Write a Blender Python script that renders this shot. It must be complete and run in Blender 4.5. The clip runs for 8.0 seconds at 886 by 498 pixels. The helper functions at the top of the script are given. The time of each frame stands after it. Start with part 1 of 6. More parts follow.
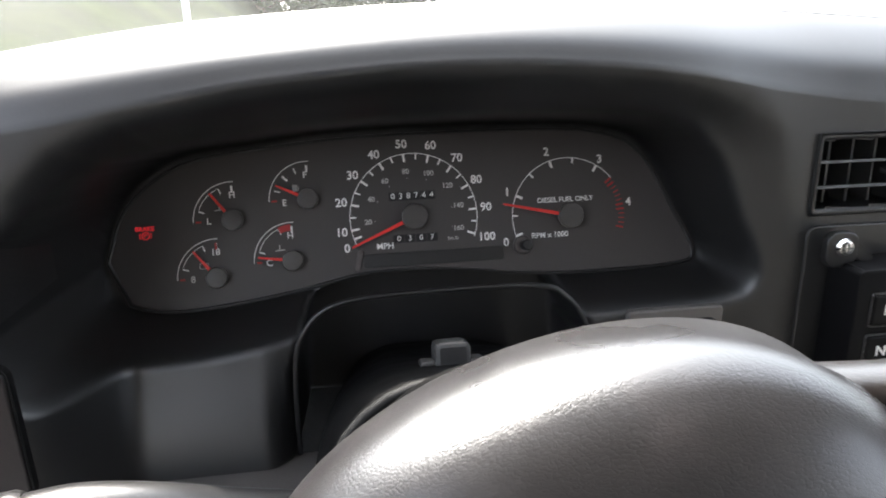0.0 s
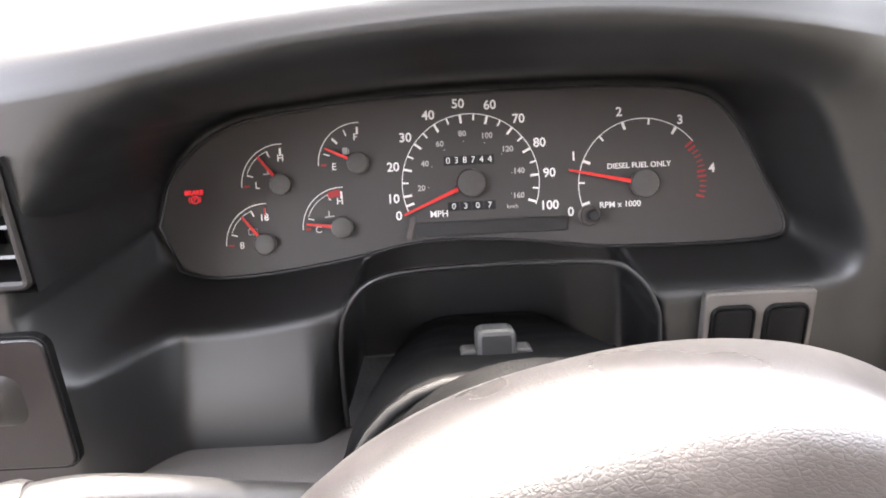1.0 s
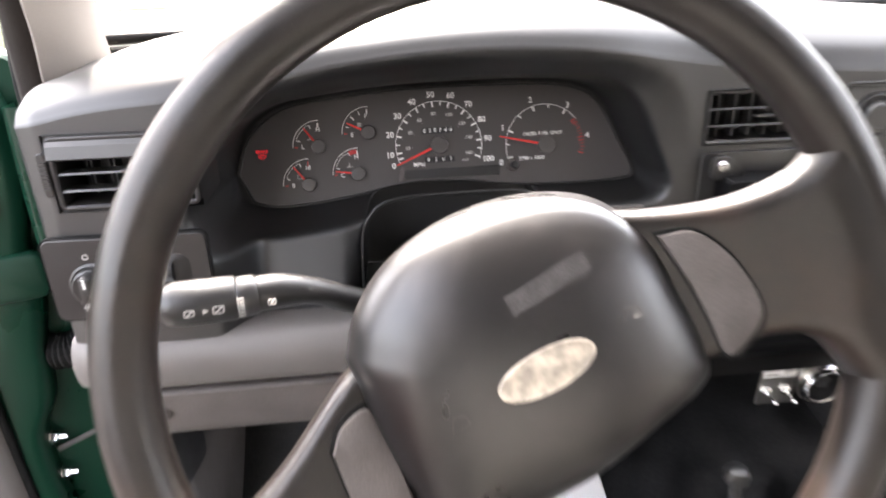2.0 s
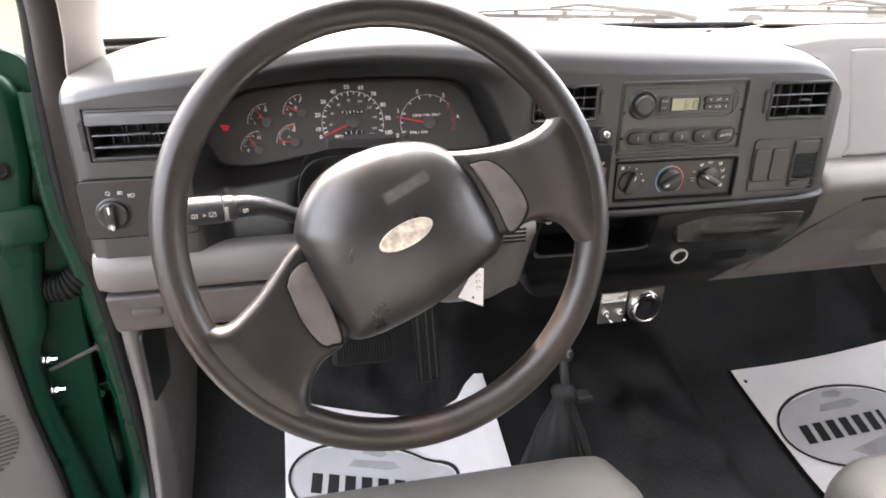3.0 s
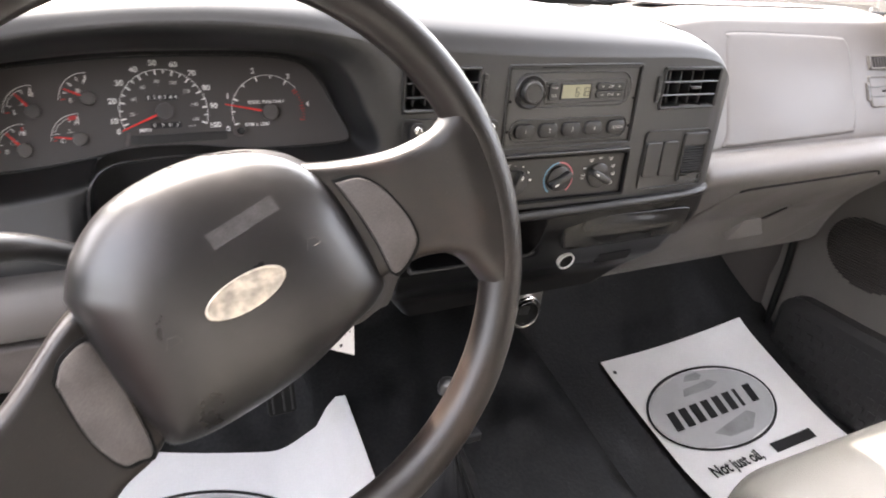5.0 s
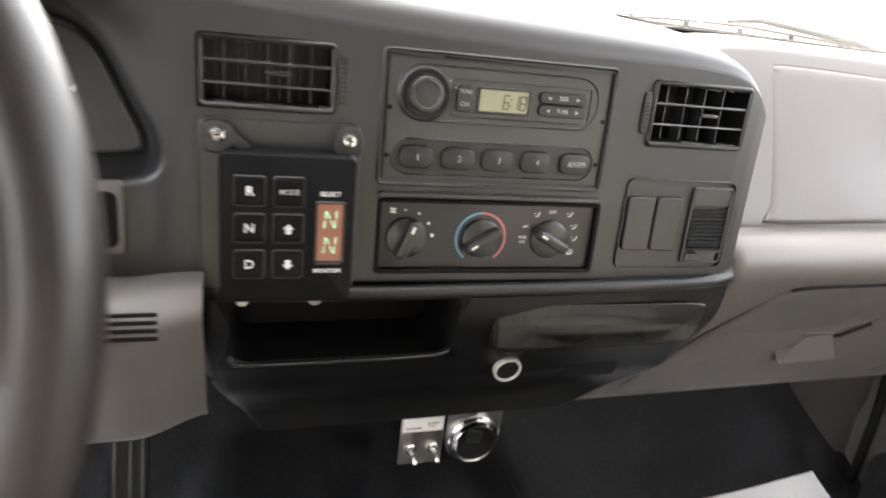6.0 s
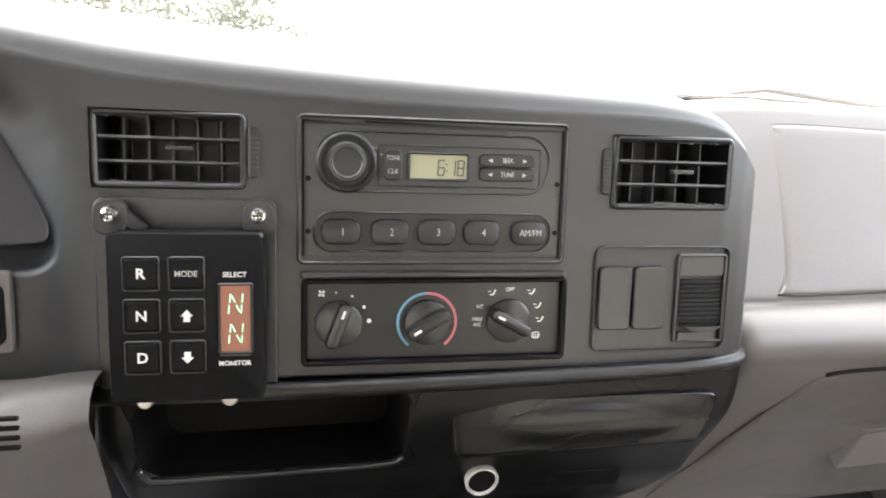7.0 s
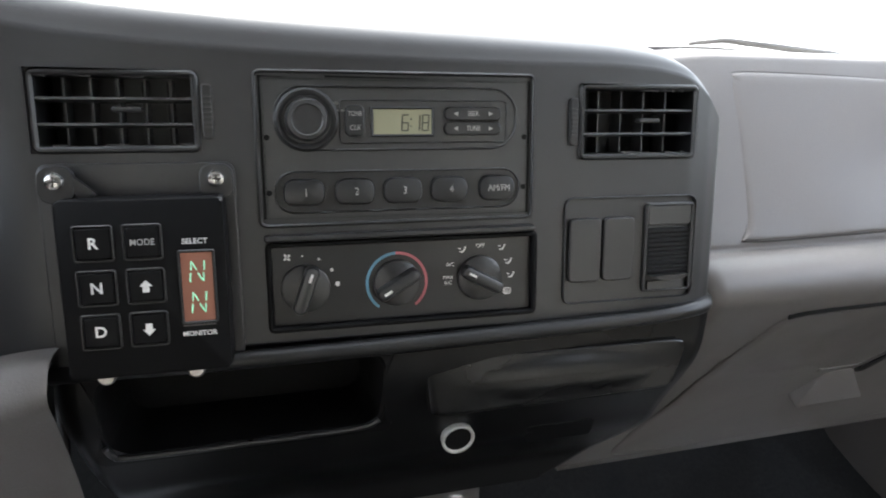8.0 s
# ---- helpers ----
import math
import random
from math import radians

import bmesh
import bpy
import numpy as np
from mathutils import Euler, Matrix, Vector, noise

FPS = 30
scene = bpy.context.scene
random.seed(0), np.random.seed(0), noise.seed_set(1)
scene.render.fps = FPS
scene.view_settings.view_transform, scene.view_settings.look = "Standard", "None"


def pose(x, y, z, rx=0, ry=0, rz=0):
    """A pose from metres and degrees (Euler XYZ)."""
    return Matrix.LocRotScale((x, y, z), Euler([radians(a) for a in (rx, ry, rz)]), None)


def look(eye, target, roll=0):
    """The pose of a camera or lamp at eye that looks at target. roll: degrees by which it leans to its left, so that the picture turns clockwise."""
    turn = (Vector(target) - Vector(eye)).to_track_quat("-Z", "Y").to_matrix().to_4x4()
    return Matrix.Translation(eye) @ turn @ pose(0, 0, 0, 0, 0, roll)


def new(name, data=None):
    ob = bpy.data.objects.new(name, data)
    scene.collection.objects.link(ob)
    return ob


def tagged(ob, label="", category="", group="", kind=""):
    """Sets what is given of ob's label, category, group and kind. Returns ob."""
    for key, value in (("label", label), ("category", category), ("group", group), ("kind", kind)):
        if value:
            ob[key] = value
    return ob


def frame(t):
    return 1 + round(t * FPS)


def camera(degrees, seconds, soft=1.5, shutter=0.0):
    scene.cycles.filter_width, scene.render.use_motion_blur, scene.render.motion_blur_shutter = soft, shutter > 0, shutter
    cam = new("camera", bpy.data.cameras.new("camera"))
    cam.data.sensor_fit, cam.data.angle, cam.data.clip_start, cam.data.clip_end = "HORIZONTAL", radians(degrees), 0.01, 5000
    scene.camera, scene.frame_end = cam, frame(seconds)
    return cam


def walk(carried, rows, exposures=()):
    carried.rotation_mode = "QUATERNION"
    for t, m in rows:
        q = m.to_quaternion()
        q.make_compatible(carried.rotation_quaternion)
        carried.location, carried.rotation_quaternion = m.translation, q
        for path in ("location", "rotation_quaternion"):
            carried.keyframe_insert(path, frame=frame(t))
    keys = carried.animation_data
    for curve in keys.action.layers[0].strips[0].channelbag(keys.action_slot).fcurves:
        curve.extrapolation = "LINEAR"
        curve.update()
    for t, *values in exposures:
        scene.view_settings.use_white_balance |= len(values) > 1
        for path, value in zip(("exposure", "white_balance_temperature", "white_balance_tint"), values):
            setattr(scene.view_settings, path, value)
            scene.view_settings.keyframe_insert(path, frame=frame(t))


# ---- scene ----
cam = camera(68.2, 8.0, soft=1.8, shutter=0.3)
PATH = [
    (0, (-0.017, -0.037, 0.905), (0.241, 1.856, 0.315), -1.5),
    (0.5, (-0.004, -0.02, 0.907), (0.065, 1.865, 0.241), -2.4),
    (1, (0.0, -0.01, 0.905), (0.006, 1.857, 0.189), -2.8),
    (1.5, (-0.015, -0.026, 0.904), (0.033, 1.826, 0.151), -2.8),
    (1.7, (-0.018, -0.084, 0.925), (0.045, 1.748, 0.127), -3.0),
    (1.8, (-0.024, -0.13, 0.931), (0.068, 1.71, 0.148), -2.7),
    (2, (-0.035, -0.23, 0.955), (0.136, 1.598, 0.161), -1.8),
    (2.2, (-0.047, -0.33, 0.97), (0.221, 1.476, 0.154), -0.7),
    (3.3, (-0.04, -0.497, 0.995), (0.344, 1.305, 0.216), 0.1),
    (3.5, (-0.048, -0.497, 0.988), (0.335, 1.313, 0.23), 0.1),
    (4, (-0.045, -0.485, 0.981), (0.351, 1.328, 0.235), 0.3),
    (4.5, (-0.035, -0.422, 0.978), (0.514, 1.333, 0.192), 2.3),
    (5, (-0.012, -0.321, 0.972), (0.801, 1.293, 0.116), 4.0),
    (5.2, (0.005, -0.295, 0.971), (0.844, 1.313, 0.129), 1.3),
    (6.3, (0.348, -0.128, 0.823), (0.889, 1.745, 0.375), 5.9),
    (6.5, (0.371, -0.12, 0.818), (0.868, 1.787, 0.473), 3.8),
    (7, (0.359, -0.135, 0.826), (0.799, 1.799, 0.57), 1.6),
    (7.5, (0.356, -0.125, 0.822), (0.793, 1.803, 0.517), 1.1),
    (8, (0.356, -0.125, 0.819), (0.91, 1.763, 0.462), -0.2),
]
SUN_UP, SUN_SIDE, SUN_STRENGTH, SKY_STRENGTH = 50.0, -12.0, 2.4, 0.24
EXPOSURES = [(0.0, 2.74, 6410, 10), (0.5, 3.69, 6670, 15), (1.0, 4.19, 6820, 15), (1.5, 4.22, 6920, 15), (2.0, 3.67, 6870, 15), (3.5, 3.59, 6870, 15), (4.0, 3.61, 6870, 15), (5.0, 3.53, 6920, 15), (6.3, 3.84, 7100, 10), (6.5, 4.89, 7500, 10), (7.0, 3.89, 6800, 10), (7.5, 2.98, 6320, 8), (8.0, 2.89, 6320, 8)]
from mathutils.geometry import delaunay_2d_cdt
walk(cam, [(t, look(eye, target, roll)) for t, eye, target, roll in PATH], EXPOSURES)

# ---- world and sun ----
world = bpy.data.worlds.new("sky")
scene.world = world
world.use_nodes = True
wn = world.node_tree
sky = wn.nodes.new("ShaderNodeTexSky")
sky.sky_type = "NISHITA"
sky.sun_disc = False
sky.sun_elevation = radians(SUN_UP)
sky.sun_rotation = radians(SUN_SIDE)
sky.air_density, sky.dust_density = 1.0, 5.0
haze = wn.nodes.new("ShaderNodeHueSaturation")
haze.inputs["Saturation"].default_value = 0.40
wn.links.new(sky.outputs[0], haze.inputs["Color"])
wn.links.new(haze.outputs[0], wn.nodes["Background"].inputs[0])
wn.nodes["Background"].inputs[1].default_value = SKY_STRENGTH
sun = new("sun", bpy.data.lights.new("sun", "SUN"))
sun.data.energy, sun.data.angle, sun.data.color = SUN_STRENGTH, radians(0.6), (1.0, 0.93, 0.84)
a, e = radians(SUN_SIDE), radians(SUN_UP)
sun_from = Vector((math.sin(a) * math.cos(e), math.cos(a) * math.cos(e), math.sin(e)))
sun.matrix_world = look(sun_from * 20, (0, 0, 0))


# ---- materials ----
def mat(name, color, rough=0.5, metal=0.0, grain=0.0, grain_size=900.0, stain=0.25, stain_size=9.0, coat=0.0, spec=0.5, flecks=0.0, rough_var=0.12):
    """A worn surface: base colour varied at two scales, uneven gloss and fine relief."""
    m = bpy.data.materials.new(name)
    m.use_nodes = True
    t = m.node_tree
    n, link = t.nodes, t.links.new
    b = n["Principled BSDF"]
    co = n.new("ShaderNodeTexCoord")
    big, fine = n.new("ShaderNodeTexNoise"), n.new("ShaderNodeTexNoise")
    big.inputs["Scale"].default_value, big.inputs["Detail"].default_value = stain_size, 5.0
    fine.inputs["Scale"].default_value, fine.inputs["Detail"].default_value = grain_size, 3.0
    link(co.outputs["Object"], big.inputs["Vector"])
    link(co.outputs["Object"], fine.inputs["Vector"])
    info = n.new("ShaderNodeObjectInfo")
    shade = n.new("ShaderNodeMapRange")
    shade.inputs["From Min"].default_value, shade.inputs["From Max"].default_value = 0.3, 0.7
    shade.inputs["To Min"].default_value, shade.inputs["To Max"].default_value = 1.0 - stain, 1.0 + stain
    link(big.outputs["Fac"], shade.inputs["Value"])
    fleck = n.new("ShaderNodeMapRange")
    fleck.inputs["From Min"].default_value, fleck.inputs["From Max"].default_value = 0.35, 0.65
    fleck.inputs["To Min"].default_value, fleck.inputs["To Max"].default_value = 1.0 - 0.5 * stain, 1.0 + 0.5 * stain
    link(fine.outputs["Fac"], fleck.inputs["Value"])
    rnd = n.new("ShaderNodeMapRange")
    rnd.inputs["To Min"].default_value, rnd.inputs["To Max"].default_value = 0.94, 1.06
    link(info.outputs["Random"], rnd.inputs["Value"])
    m1, m2 = n.new("ShaderNodeMath"), n.new("ShaderNodeMath")
    m1.operation = m2.operation = "MULTIPLY"
    link(shade.outputs[0], m1.inputs[0])
    link(fleck.outputs[0], m1.inputs[1])
    link(m1.outputs[0], m2.inputs[0])
    link(rnd.outputs[0], m2.inputs[1])
    vm = n.new("ShaderNodeVectorMath")
    vm.operation = "SCALE"
    vm.inputs[0].default_value = color
    link(m2.outputs[0], vm.inputs["Scale"])
    last = vm.outputs[0]
    if flecks:
        dust = n.new("ShaderNodeTexNoise")
        dust.inputs["Scale"].default_value, dust.inputs["Detail"].default_value = 420.0, 6.0
        link(co.outputs["Object"], dust.inputs["Vector"])
        cut = n.new("ShaderNodeMapRange")
        cut.inputs["From Min"].default_value, cut.inputs["From Max"].default_value = 0.66, 0.74
        cut.inputs["To Max"].default_value = flecks
        link(dust.outputs["Fac"], cut.inputs["Value"])
        mix = n.new("ShaderNodeMix")
        mix.data_type = "RGBA"
        link(cut.outputs[0], mix.inputs[0])
        link(last, mix.inputs[6])
        mix.inputs[7].default_value = (0.45, 0.43, 0.4, 1)
        last = mix.outputs[2]
    link(last, b.inputs["Base Color"])
    rr = n.new("ShaderNodeMapRange")
    rr.inputs["From Min"].default_value, rr.inputs["From Max"].default_value = 0.3, 0.7
    rr.inputs["To Min"].default_value, rr.inputs["To Max"].default_value = max(0.02, rough - rough_var), min(1.0, rough + rough_var)
    link(big.outputs["Fac"], rr.inputs["Value"])
    link(rr.outputs[0], b.inputs["Roughness"])
    b.inputs["Metallic"].default_value = metal
    b.inputs["Coat Weight"].default_value = coat
    b.inputs["Coat Roughness"].default_value = 0.22
    b.inputs["Specular IOR Level"].default_value = spec
    if grain:
        bump = n.new("ShaderNodeBump")
        bump.inputs["Strength"].default_value, bump.inputs["Distance"].default_value = grain, 0.0008
        link(fine.outputs["Fac"], bump.inputs["Height"])
        link(bump.outputs[0], b.inputs["Normal"])
    return m


def glow(name, color, strength):
    m = mat(name, color, 0.5, stain=0.02)
    b = m.node_tree.nodes["Principled BSDF"]
    b.inputs["Emission Color"].default_value = (*color, 1)
    b.inputs["Emission Strength"].default_value = strength
    return m


PAD = mat("slate_vinyl_pad", (0.0098, 0.0098, 0.0104), 0.45, grain=0.05, grain_size=1100, rough_var=0.03, stain=0.10, spec=0.95)
BEZEL = mat("charcoal_plastic", (0.0125, 0.0122, 0.0124), 0.42, grain=0.1, grain_size=900, stain=0.10, spec=0.9)
LEDGE = mat("soft_black_ledge", (0.0085, 0.0085, 0.0088), 0.45, grain=0.1, grain_size=900, stain=0.1, spec=0.55)
LOWER = mat("dark_gloss_plastic", (0.0055, 0.0055, 0.006), 0.36, grain=0.08, grain_size=900, stain=0.12, spec=0.25)
PLATE = mat("dark_switch_plastic", (0.012, 0.0108, 0.011), 0.42, grain=0.12, stain=0.12, spec=0.6)
ASH = mat("glossy_black_plastic", (0.006, 0.006, 0.0065), 0.26, stain=0.1, spec=0.4)
ROCKER = mat("matt_black_rocker", (0.006, 0.006, 0.0065), 0.5, stain=0.1, spec=0.12)
BLACK = mat("black_plastic", (0.0095, 0.0095, 0.010), 0.40, grain=0.12, stain=0.12, spec=0.7)
SATIN = mat("satin_black_plastic", (0.017, 0.017, 0.0175), 0.36, grain=0.10, stain=0.10, spec=0.8)
RADIO = mat("radio_plastic", (0.028, 0.0278, 0.0272), 0.42, grain=0.12, stain=0.08, spec=0.9)
VOID = mat("unlit_duct", (0.007, 0.007, 0.007), 0.7, spec=0.15)
GREY = mat("light_grey_plastic", (0.114, 0.1045, 0.0985), 0.46, grain=0.25, grain_size=800, stain=0.06)
MIDGREY = mat("grey_button_rubber", (0.085, 0.074, 0.070), 0.55, grain=0.25, stain=0.25, stain_size=40)
WHEEL = mat("worn_urethane", (0.0085, 0.0062, 0.0053), 0.37, grain=0.10, grain_size=900, stain=0.35, stain_size=16, flecks=0.03, rough_var=0.10, spec=0.62)
HUB = mat("creased_vinyl", (0.0090, 0.0080, 0.0083), 0.31, grain=0.05, grain_size=1200, stain=0.16, stain_size=18, flecks=0.02, rough_var=0.05, spec=0.85)


def worn(m, color, scale, low, high, rough):
    """Rubbed patches of another colour and gloss, from a broad noise."""
    n, link = m.node_tree.nodes, m.node_tree.links.new
    b = n["Principled BSDF"]
    co, tex, cut, mix = n.new("ShaderNodeTexCoord"), n.new("ShaderNodeTexNoise"), n.new("ShaderNodeMapRange"), n.new("ShaderNodeMix")
    tex.inputs["Scale"].default_value, tex.inputs["Detail"].default_value, tex.inputs["Roughness"].default_value = scale, 8.0, 0.62
    link(co.outputs["Object"], tex.inputs["Vector"])
    cut.inputs["From Min"].default_value, cut.inputs["From Max"].default_value = low, high
    link(tex.outputs["Fac"], cut.inputs["Value"])
    mix.data_type = "RGBA"
    link(cut.outputs[0], mix.inputs[0])
    link(b.inputs["Base Color"].links[0].from_socket, mix.inputs[6])
    mix.inputs[7].default_value = (*color, 1)
    link(mix.outputs[2], b.inputs["Base Color"])
    blend = n.new("ShaderNodeMix")
    link(cut.outputs[0], blend.inputs[0])
    link(b.inputs["Roughness"].links[0].from_socket, blend.inputs[2])
    blend.inputs[3].default_value = rough
    link(blend.outputs[0], b.inputs["Roughness"])


worn(WHEEL, (0.027, 0.0150, 0.0100), 11.0, 0.50, 0.70, 0.44)
worn(HUB, (0.020, 0.0165, 0.0165), 22.0, 0.50, 0.72, 0.38)


def creased(m, scale, depth):
    """Fine leather-like creases that run mostly one way."""
    n, link = m.node_tree.nodes, m.node_tree.links.new
    b = n["Principled BSDF"]
    co, turn, warp, cells, bump = n.new("ShaderNodeTexCoord"), n.new("ShaderNodeMapping"), n.new("ShaderNodeTexNoise"), n.new("ShaderNodeTexVoronoi"), n.new("ShaderNodeBump")
    turn.inputs["Rotation"].default_value, turn.inputs["Scale"].default_value = (0, 0, radians(55)), (0.35, 1.0, 0.6)
    warp.inputs["Scale"].default_value, warp.inputs["Detail"].default_value = 30.0, 4.0
    add = n.new("ShaderNodeVectorMath")
    add.operation = "MULTIPLY_ADD"
    add.inputs[1].default_value = (0.012, 0.012, 0.012)
    link(co.outputs["Object"], warp.inputs["Vector"])
    link(warp.outputs["Color"], add.inputs[0])
    link(co.outputs["Object"], add.inputs[2])
    link(add.outputs[0], turn.inputs["Vector"])
    cells.feature = "DISTANCE_TO_EDGE"
    cells.inputs["Scale"].default_value = scale
    link(turn.outputs[0], cells.inputs["Vector"])
    soften = n.new("ShaderNodeMapRange")
    soften.inputs["From Max"].default_value = 0.18
    link(cells.outputs["Distance"], soften.inputs["Value"])
    bump.inputs["Strength"].default_value, bump.inputs["Distance"].default_value = depth, 0.0006
    link(soften.outputs[0], bump.inputs["Height"])
    link(b.inputs["Normal"].links[0].from_socket, bump.inputs["Normal"])
    link(bump.outputs[0], b.inputs["Normal"])


creased(HUB, 1700.0, 0.075)
creased(WHEEL, 1800.0, 0.05)
# dust flecks on a base darkened to put the column's shade into colour
DUSTYSHADE = mat("dusty_shaded_black_plastic", (0.0014, 0.0015, 0.0017), 0.6, grain=0.3, stain=0.3, stain_size=30, flecks=0.06, spec=0.05)
FACE = mat("gauge_face", (0.054, 0.048, 0.0465), 0.55, stain=0.06)
CAP = mat("needle_cap", (0.07, 0.065, 0.062), 0.45, stain=0.1)
WHITE = mat("white_print", (0.84, 0.83, 0.81), 0.6, stain=0.03)
DIM = mat("faded_print", (0.45, 0.44, 0.42), 0.6, stain=0.03)
RED = mat("red_needle", (0.75, 0.035, 0.03), 0.5, stain=0.03)
REDDIM = mat("red_print", (0.42, 0.03, 0.03), 0.6, stain=0.05)
WARN = glow("brake_lamp", (0.7, 0.03, 0.04), 0.06)
BLUE = mat("blue_print", (0.13, 0.30, 0.42), 0.6, stain=0.05)
PINK = mat("warm_red_print", (0.48, 0.14, 0.16), 0.6, stain=0.05)
LCD = mat("radio_display", (0.33, 0.32, 0.21), 0.35, stain=0.04)
LCDINK = mat("faded_lcd_segment", (0.085, 0.082, 0.058), 0.5, stain=0.1)
INK = mat("black_ink", (0.012, 0.012, 0.013), 0.7, stain=0.1)
AMBER = glow("amber_display", (0.24, 0.095, 0.06), 0.02)
RESIDUE = mat("dried_glue", (0.055, 0.051, 0.050), 0.55, grain=0.4, stain=0.3, stain_size=120)
SEG = glow("green_segments", (0.30, 0.75, 0.48), 0.10)
BRIGHT = mat("bright_pressed_steel", (0.85, 0.84, 0.81), 0.5, 0.7, stain=0.05)
CHROME = mat("chrome", (0.72, 0.72, 0.72), 0.16, 1.0, stain=0.05, rough_var=0.06)
STEEL = mat("brushed_aluminium", (0.55, 0.53, 0.50), 0.38, 1.0, stain=0.15, stain_size=30)
EMBLEM = mat("worn_emblem", (0.50, 0.44, 0.36), 0.5, 0.2, stain=0.35, stain_size=90, grain=0.5, grain_size=200)
PAPER = mat("white_paper", (0.87, 0.86, 0.85), 0.75, stain=0.04, grain=0.1, grain_size=300)
PGREY = mat("grey_ink", (0.36, 0.36, 0.36), 0.75, stain=0.25, stain_size=14)
PPALE = mat("pale_grey_ink", (0.52, 0.52, 0.52), 0.75, stain=0.1)
MATBLK = mat("black_floor_vinyl", (0.0135, 0.0138, 0.0145), 0.52, grain=0.9, grain_size=150, stain=0.55, stain_size=14, flecks=0.10, spec=0.35, rough_var=0.2)
worn(MATBLK, (0.034, 0.033, 0.032), 7.0, 0.55, 0.80, 0.7)
POCKET = mat("dark_pocket_plastic", (0.030, 0.029, 0.029), 0.5, grain=0.3, stain=0.12, spec=0.3)
LEATHER = mat("black_leatherette", (0.014, 0.014, 0.015), 0.6, grain=0.35, grain_size=260, stain=0.2, spec=0.2)
RUBBER = mat("black_rubber", (0.007, 0.007, 0.007), 0.6, stain=0.2, spec=0.2)
GREEN = mat("green_body_paint", (0.0012, 0.024, 0.0130), 0.34, stain=0.08, spec=0.3)
PILLAR = mat("taupe_trim", (0.185, 0.160, 0.140), 0.6, grain=0.3, stain=0.08)
DOORTRIM = mat("taupe_door_trim", (0.115, 0.106, 0.098), 0.6, grain=0.3, stain=0.1)
BROWNTRIM = mat("dark_brown_trim", (0.0150, 0.0115, 0.0100), 0.65, grain=0.3, grain_size=500, stain=0.12, spec=0.15)
DKTRIM = mat("dark_taupe_trim", (0.050, 0.043, 0.040), 0.6, grain=0.3, stain=0.12)
SEAT = mat("grey_seat_vinyl", (0.100, 0.097, 0.089), 0.5, grain=0.45, grain_size=420, stain=0.06)
LINER = mat("headliner_cloth", (0.60, 0.575, 0.55), 0.9, grain=0.4, stain=0.05)
# colour of the added, unseen wall by the driver's doorway
SHADEWALL = mat("dull_red_shade_wall", (0.085, 0.036, 0.030), 0.9, stain=0.2, stain_size=1.5, grain=0.4, grain_size=60, spec=0.1)
GRASS = mat("mown_grass", (0.030, 0.036, 0.020), 0.9, stain=0.45, stain_size=0.35, grain=0.5, grain_size=40, spec=0.05)
CONCRETE = mat("grey_lot_surface", (0.10, 0.097, 0.094), 0.9, stain=0.2, stain_size=0.3, grain=0.3, grain_size=30, spec=0.2)
BARK = mat("bark", (0.11, 0.085, 0.06), 0.9, stain=0.3, grain=0.6, grain_size=30)
LEAF = mat("leaves", (0.040, 0.052, 0.026), 0.7, stain=0.25, stain_size=1.2, spec=0.15)
WHITECAR = mat("white_car_paint", (0.78, 0.78, 0.78), 0.25, coat=0.5, stain=0.03)
REDCAR = mat("red_car_paint", (0.45, 0.02, 0.03), 0.25, coat=0.5, stain=0.03)
TYRE = mat("tyre", (0.02, 0.02, 0.02), 0.8, stain=0.2)
DARKGLASS = mat("tinted_glass", (0.02, 0.025, 0.03), 0.08, stain=0.05)
GLASS = bpy.data.materials.new("dusty_glass")
GLASS.use_nodes = True
gn, glink = GLASS.node_tree.nodes, GLASS.node_tree.links.new
g_co, g_noise, g_amount = gn.new("ShaderNodeTexCoord"), gn.new("ShaderNodeTexNoise"), gn.new("ShaderNodeMapRange")
g_noise.inputs["Scale"].default_value, g_noise.inputs["Detail"].default_value = 6.0, 8.0
g_amount.inputs["From Min"].default_value, g_amount.inputs["From Max"].default_value = 0.3, 0.7
g_amount.inputs["To Min"].default_value, g_amount.inputs["To Max"].default_value = 0.012, 0.028
glink(g_co.outputs["Object"], g_noise.inputs["Vector"])
glink(g_noise.outputs["Fac"], g_amount.inputs["Value"])
g_clear, g_dust, g_mix = gn.new("ShaderNodeBsdfTransparent"), gn.new("ShaderNodeBsdfTranslucent"), gn.new("ShaderNodeMixShader")
g_clear.inputs["Color"].default_value = (0.80, 0.82, 0.81, 1)
g_dust.inputs["Color"].default_value = (0.80, 0.79, 0.77, 1)
glink(g_amount.outputs[0], g_mix.inputs[0])
glink(g_clear.outputs[0], g_mix.inputs[1])
glink(g_dust.outputs[0], g_mix.inputs[2])
glink(g_mix.outputs[0], gn["Material Output"].inputs["Surface"])


# ---- builders ----
def face_at(x, y, z, tilt=0.0, yaw=0.0):
    """A frame whose x runs to the right, y up and z out towards the seats; tilt leans its top forward."""
    return pose(x, y, z, 90 - tilt, 0, yaw)


def on_stack(x, z, out=0.0):
    return face_at(x, 0.2895 - 0.0257 * (x - 0.44) - out, z, 0, -1.5)


def thing(name, m, label, category, group="", kind=""):
    ob = new(name)
    ob.empty_display_size = 0.01
    ob.matrix_world = m
    return tagged(ob, label, category, group, kind)


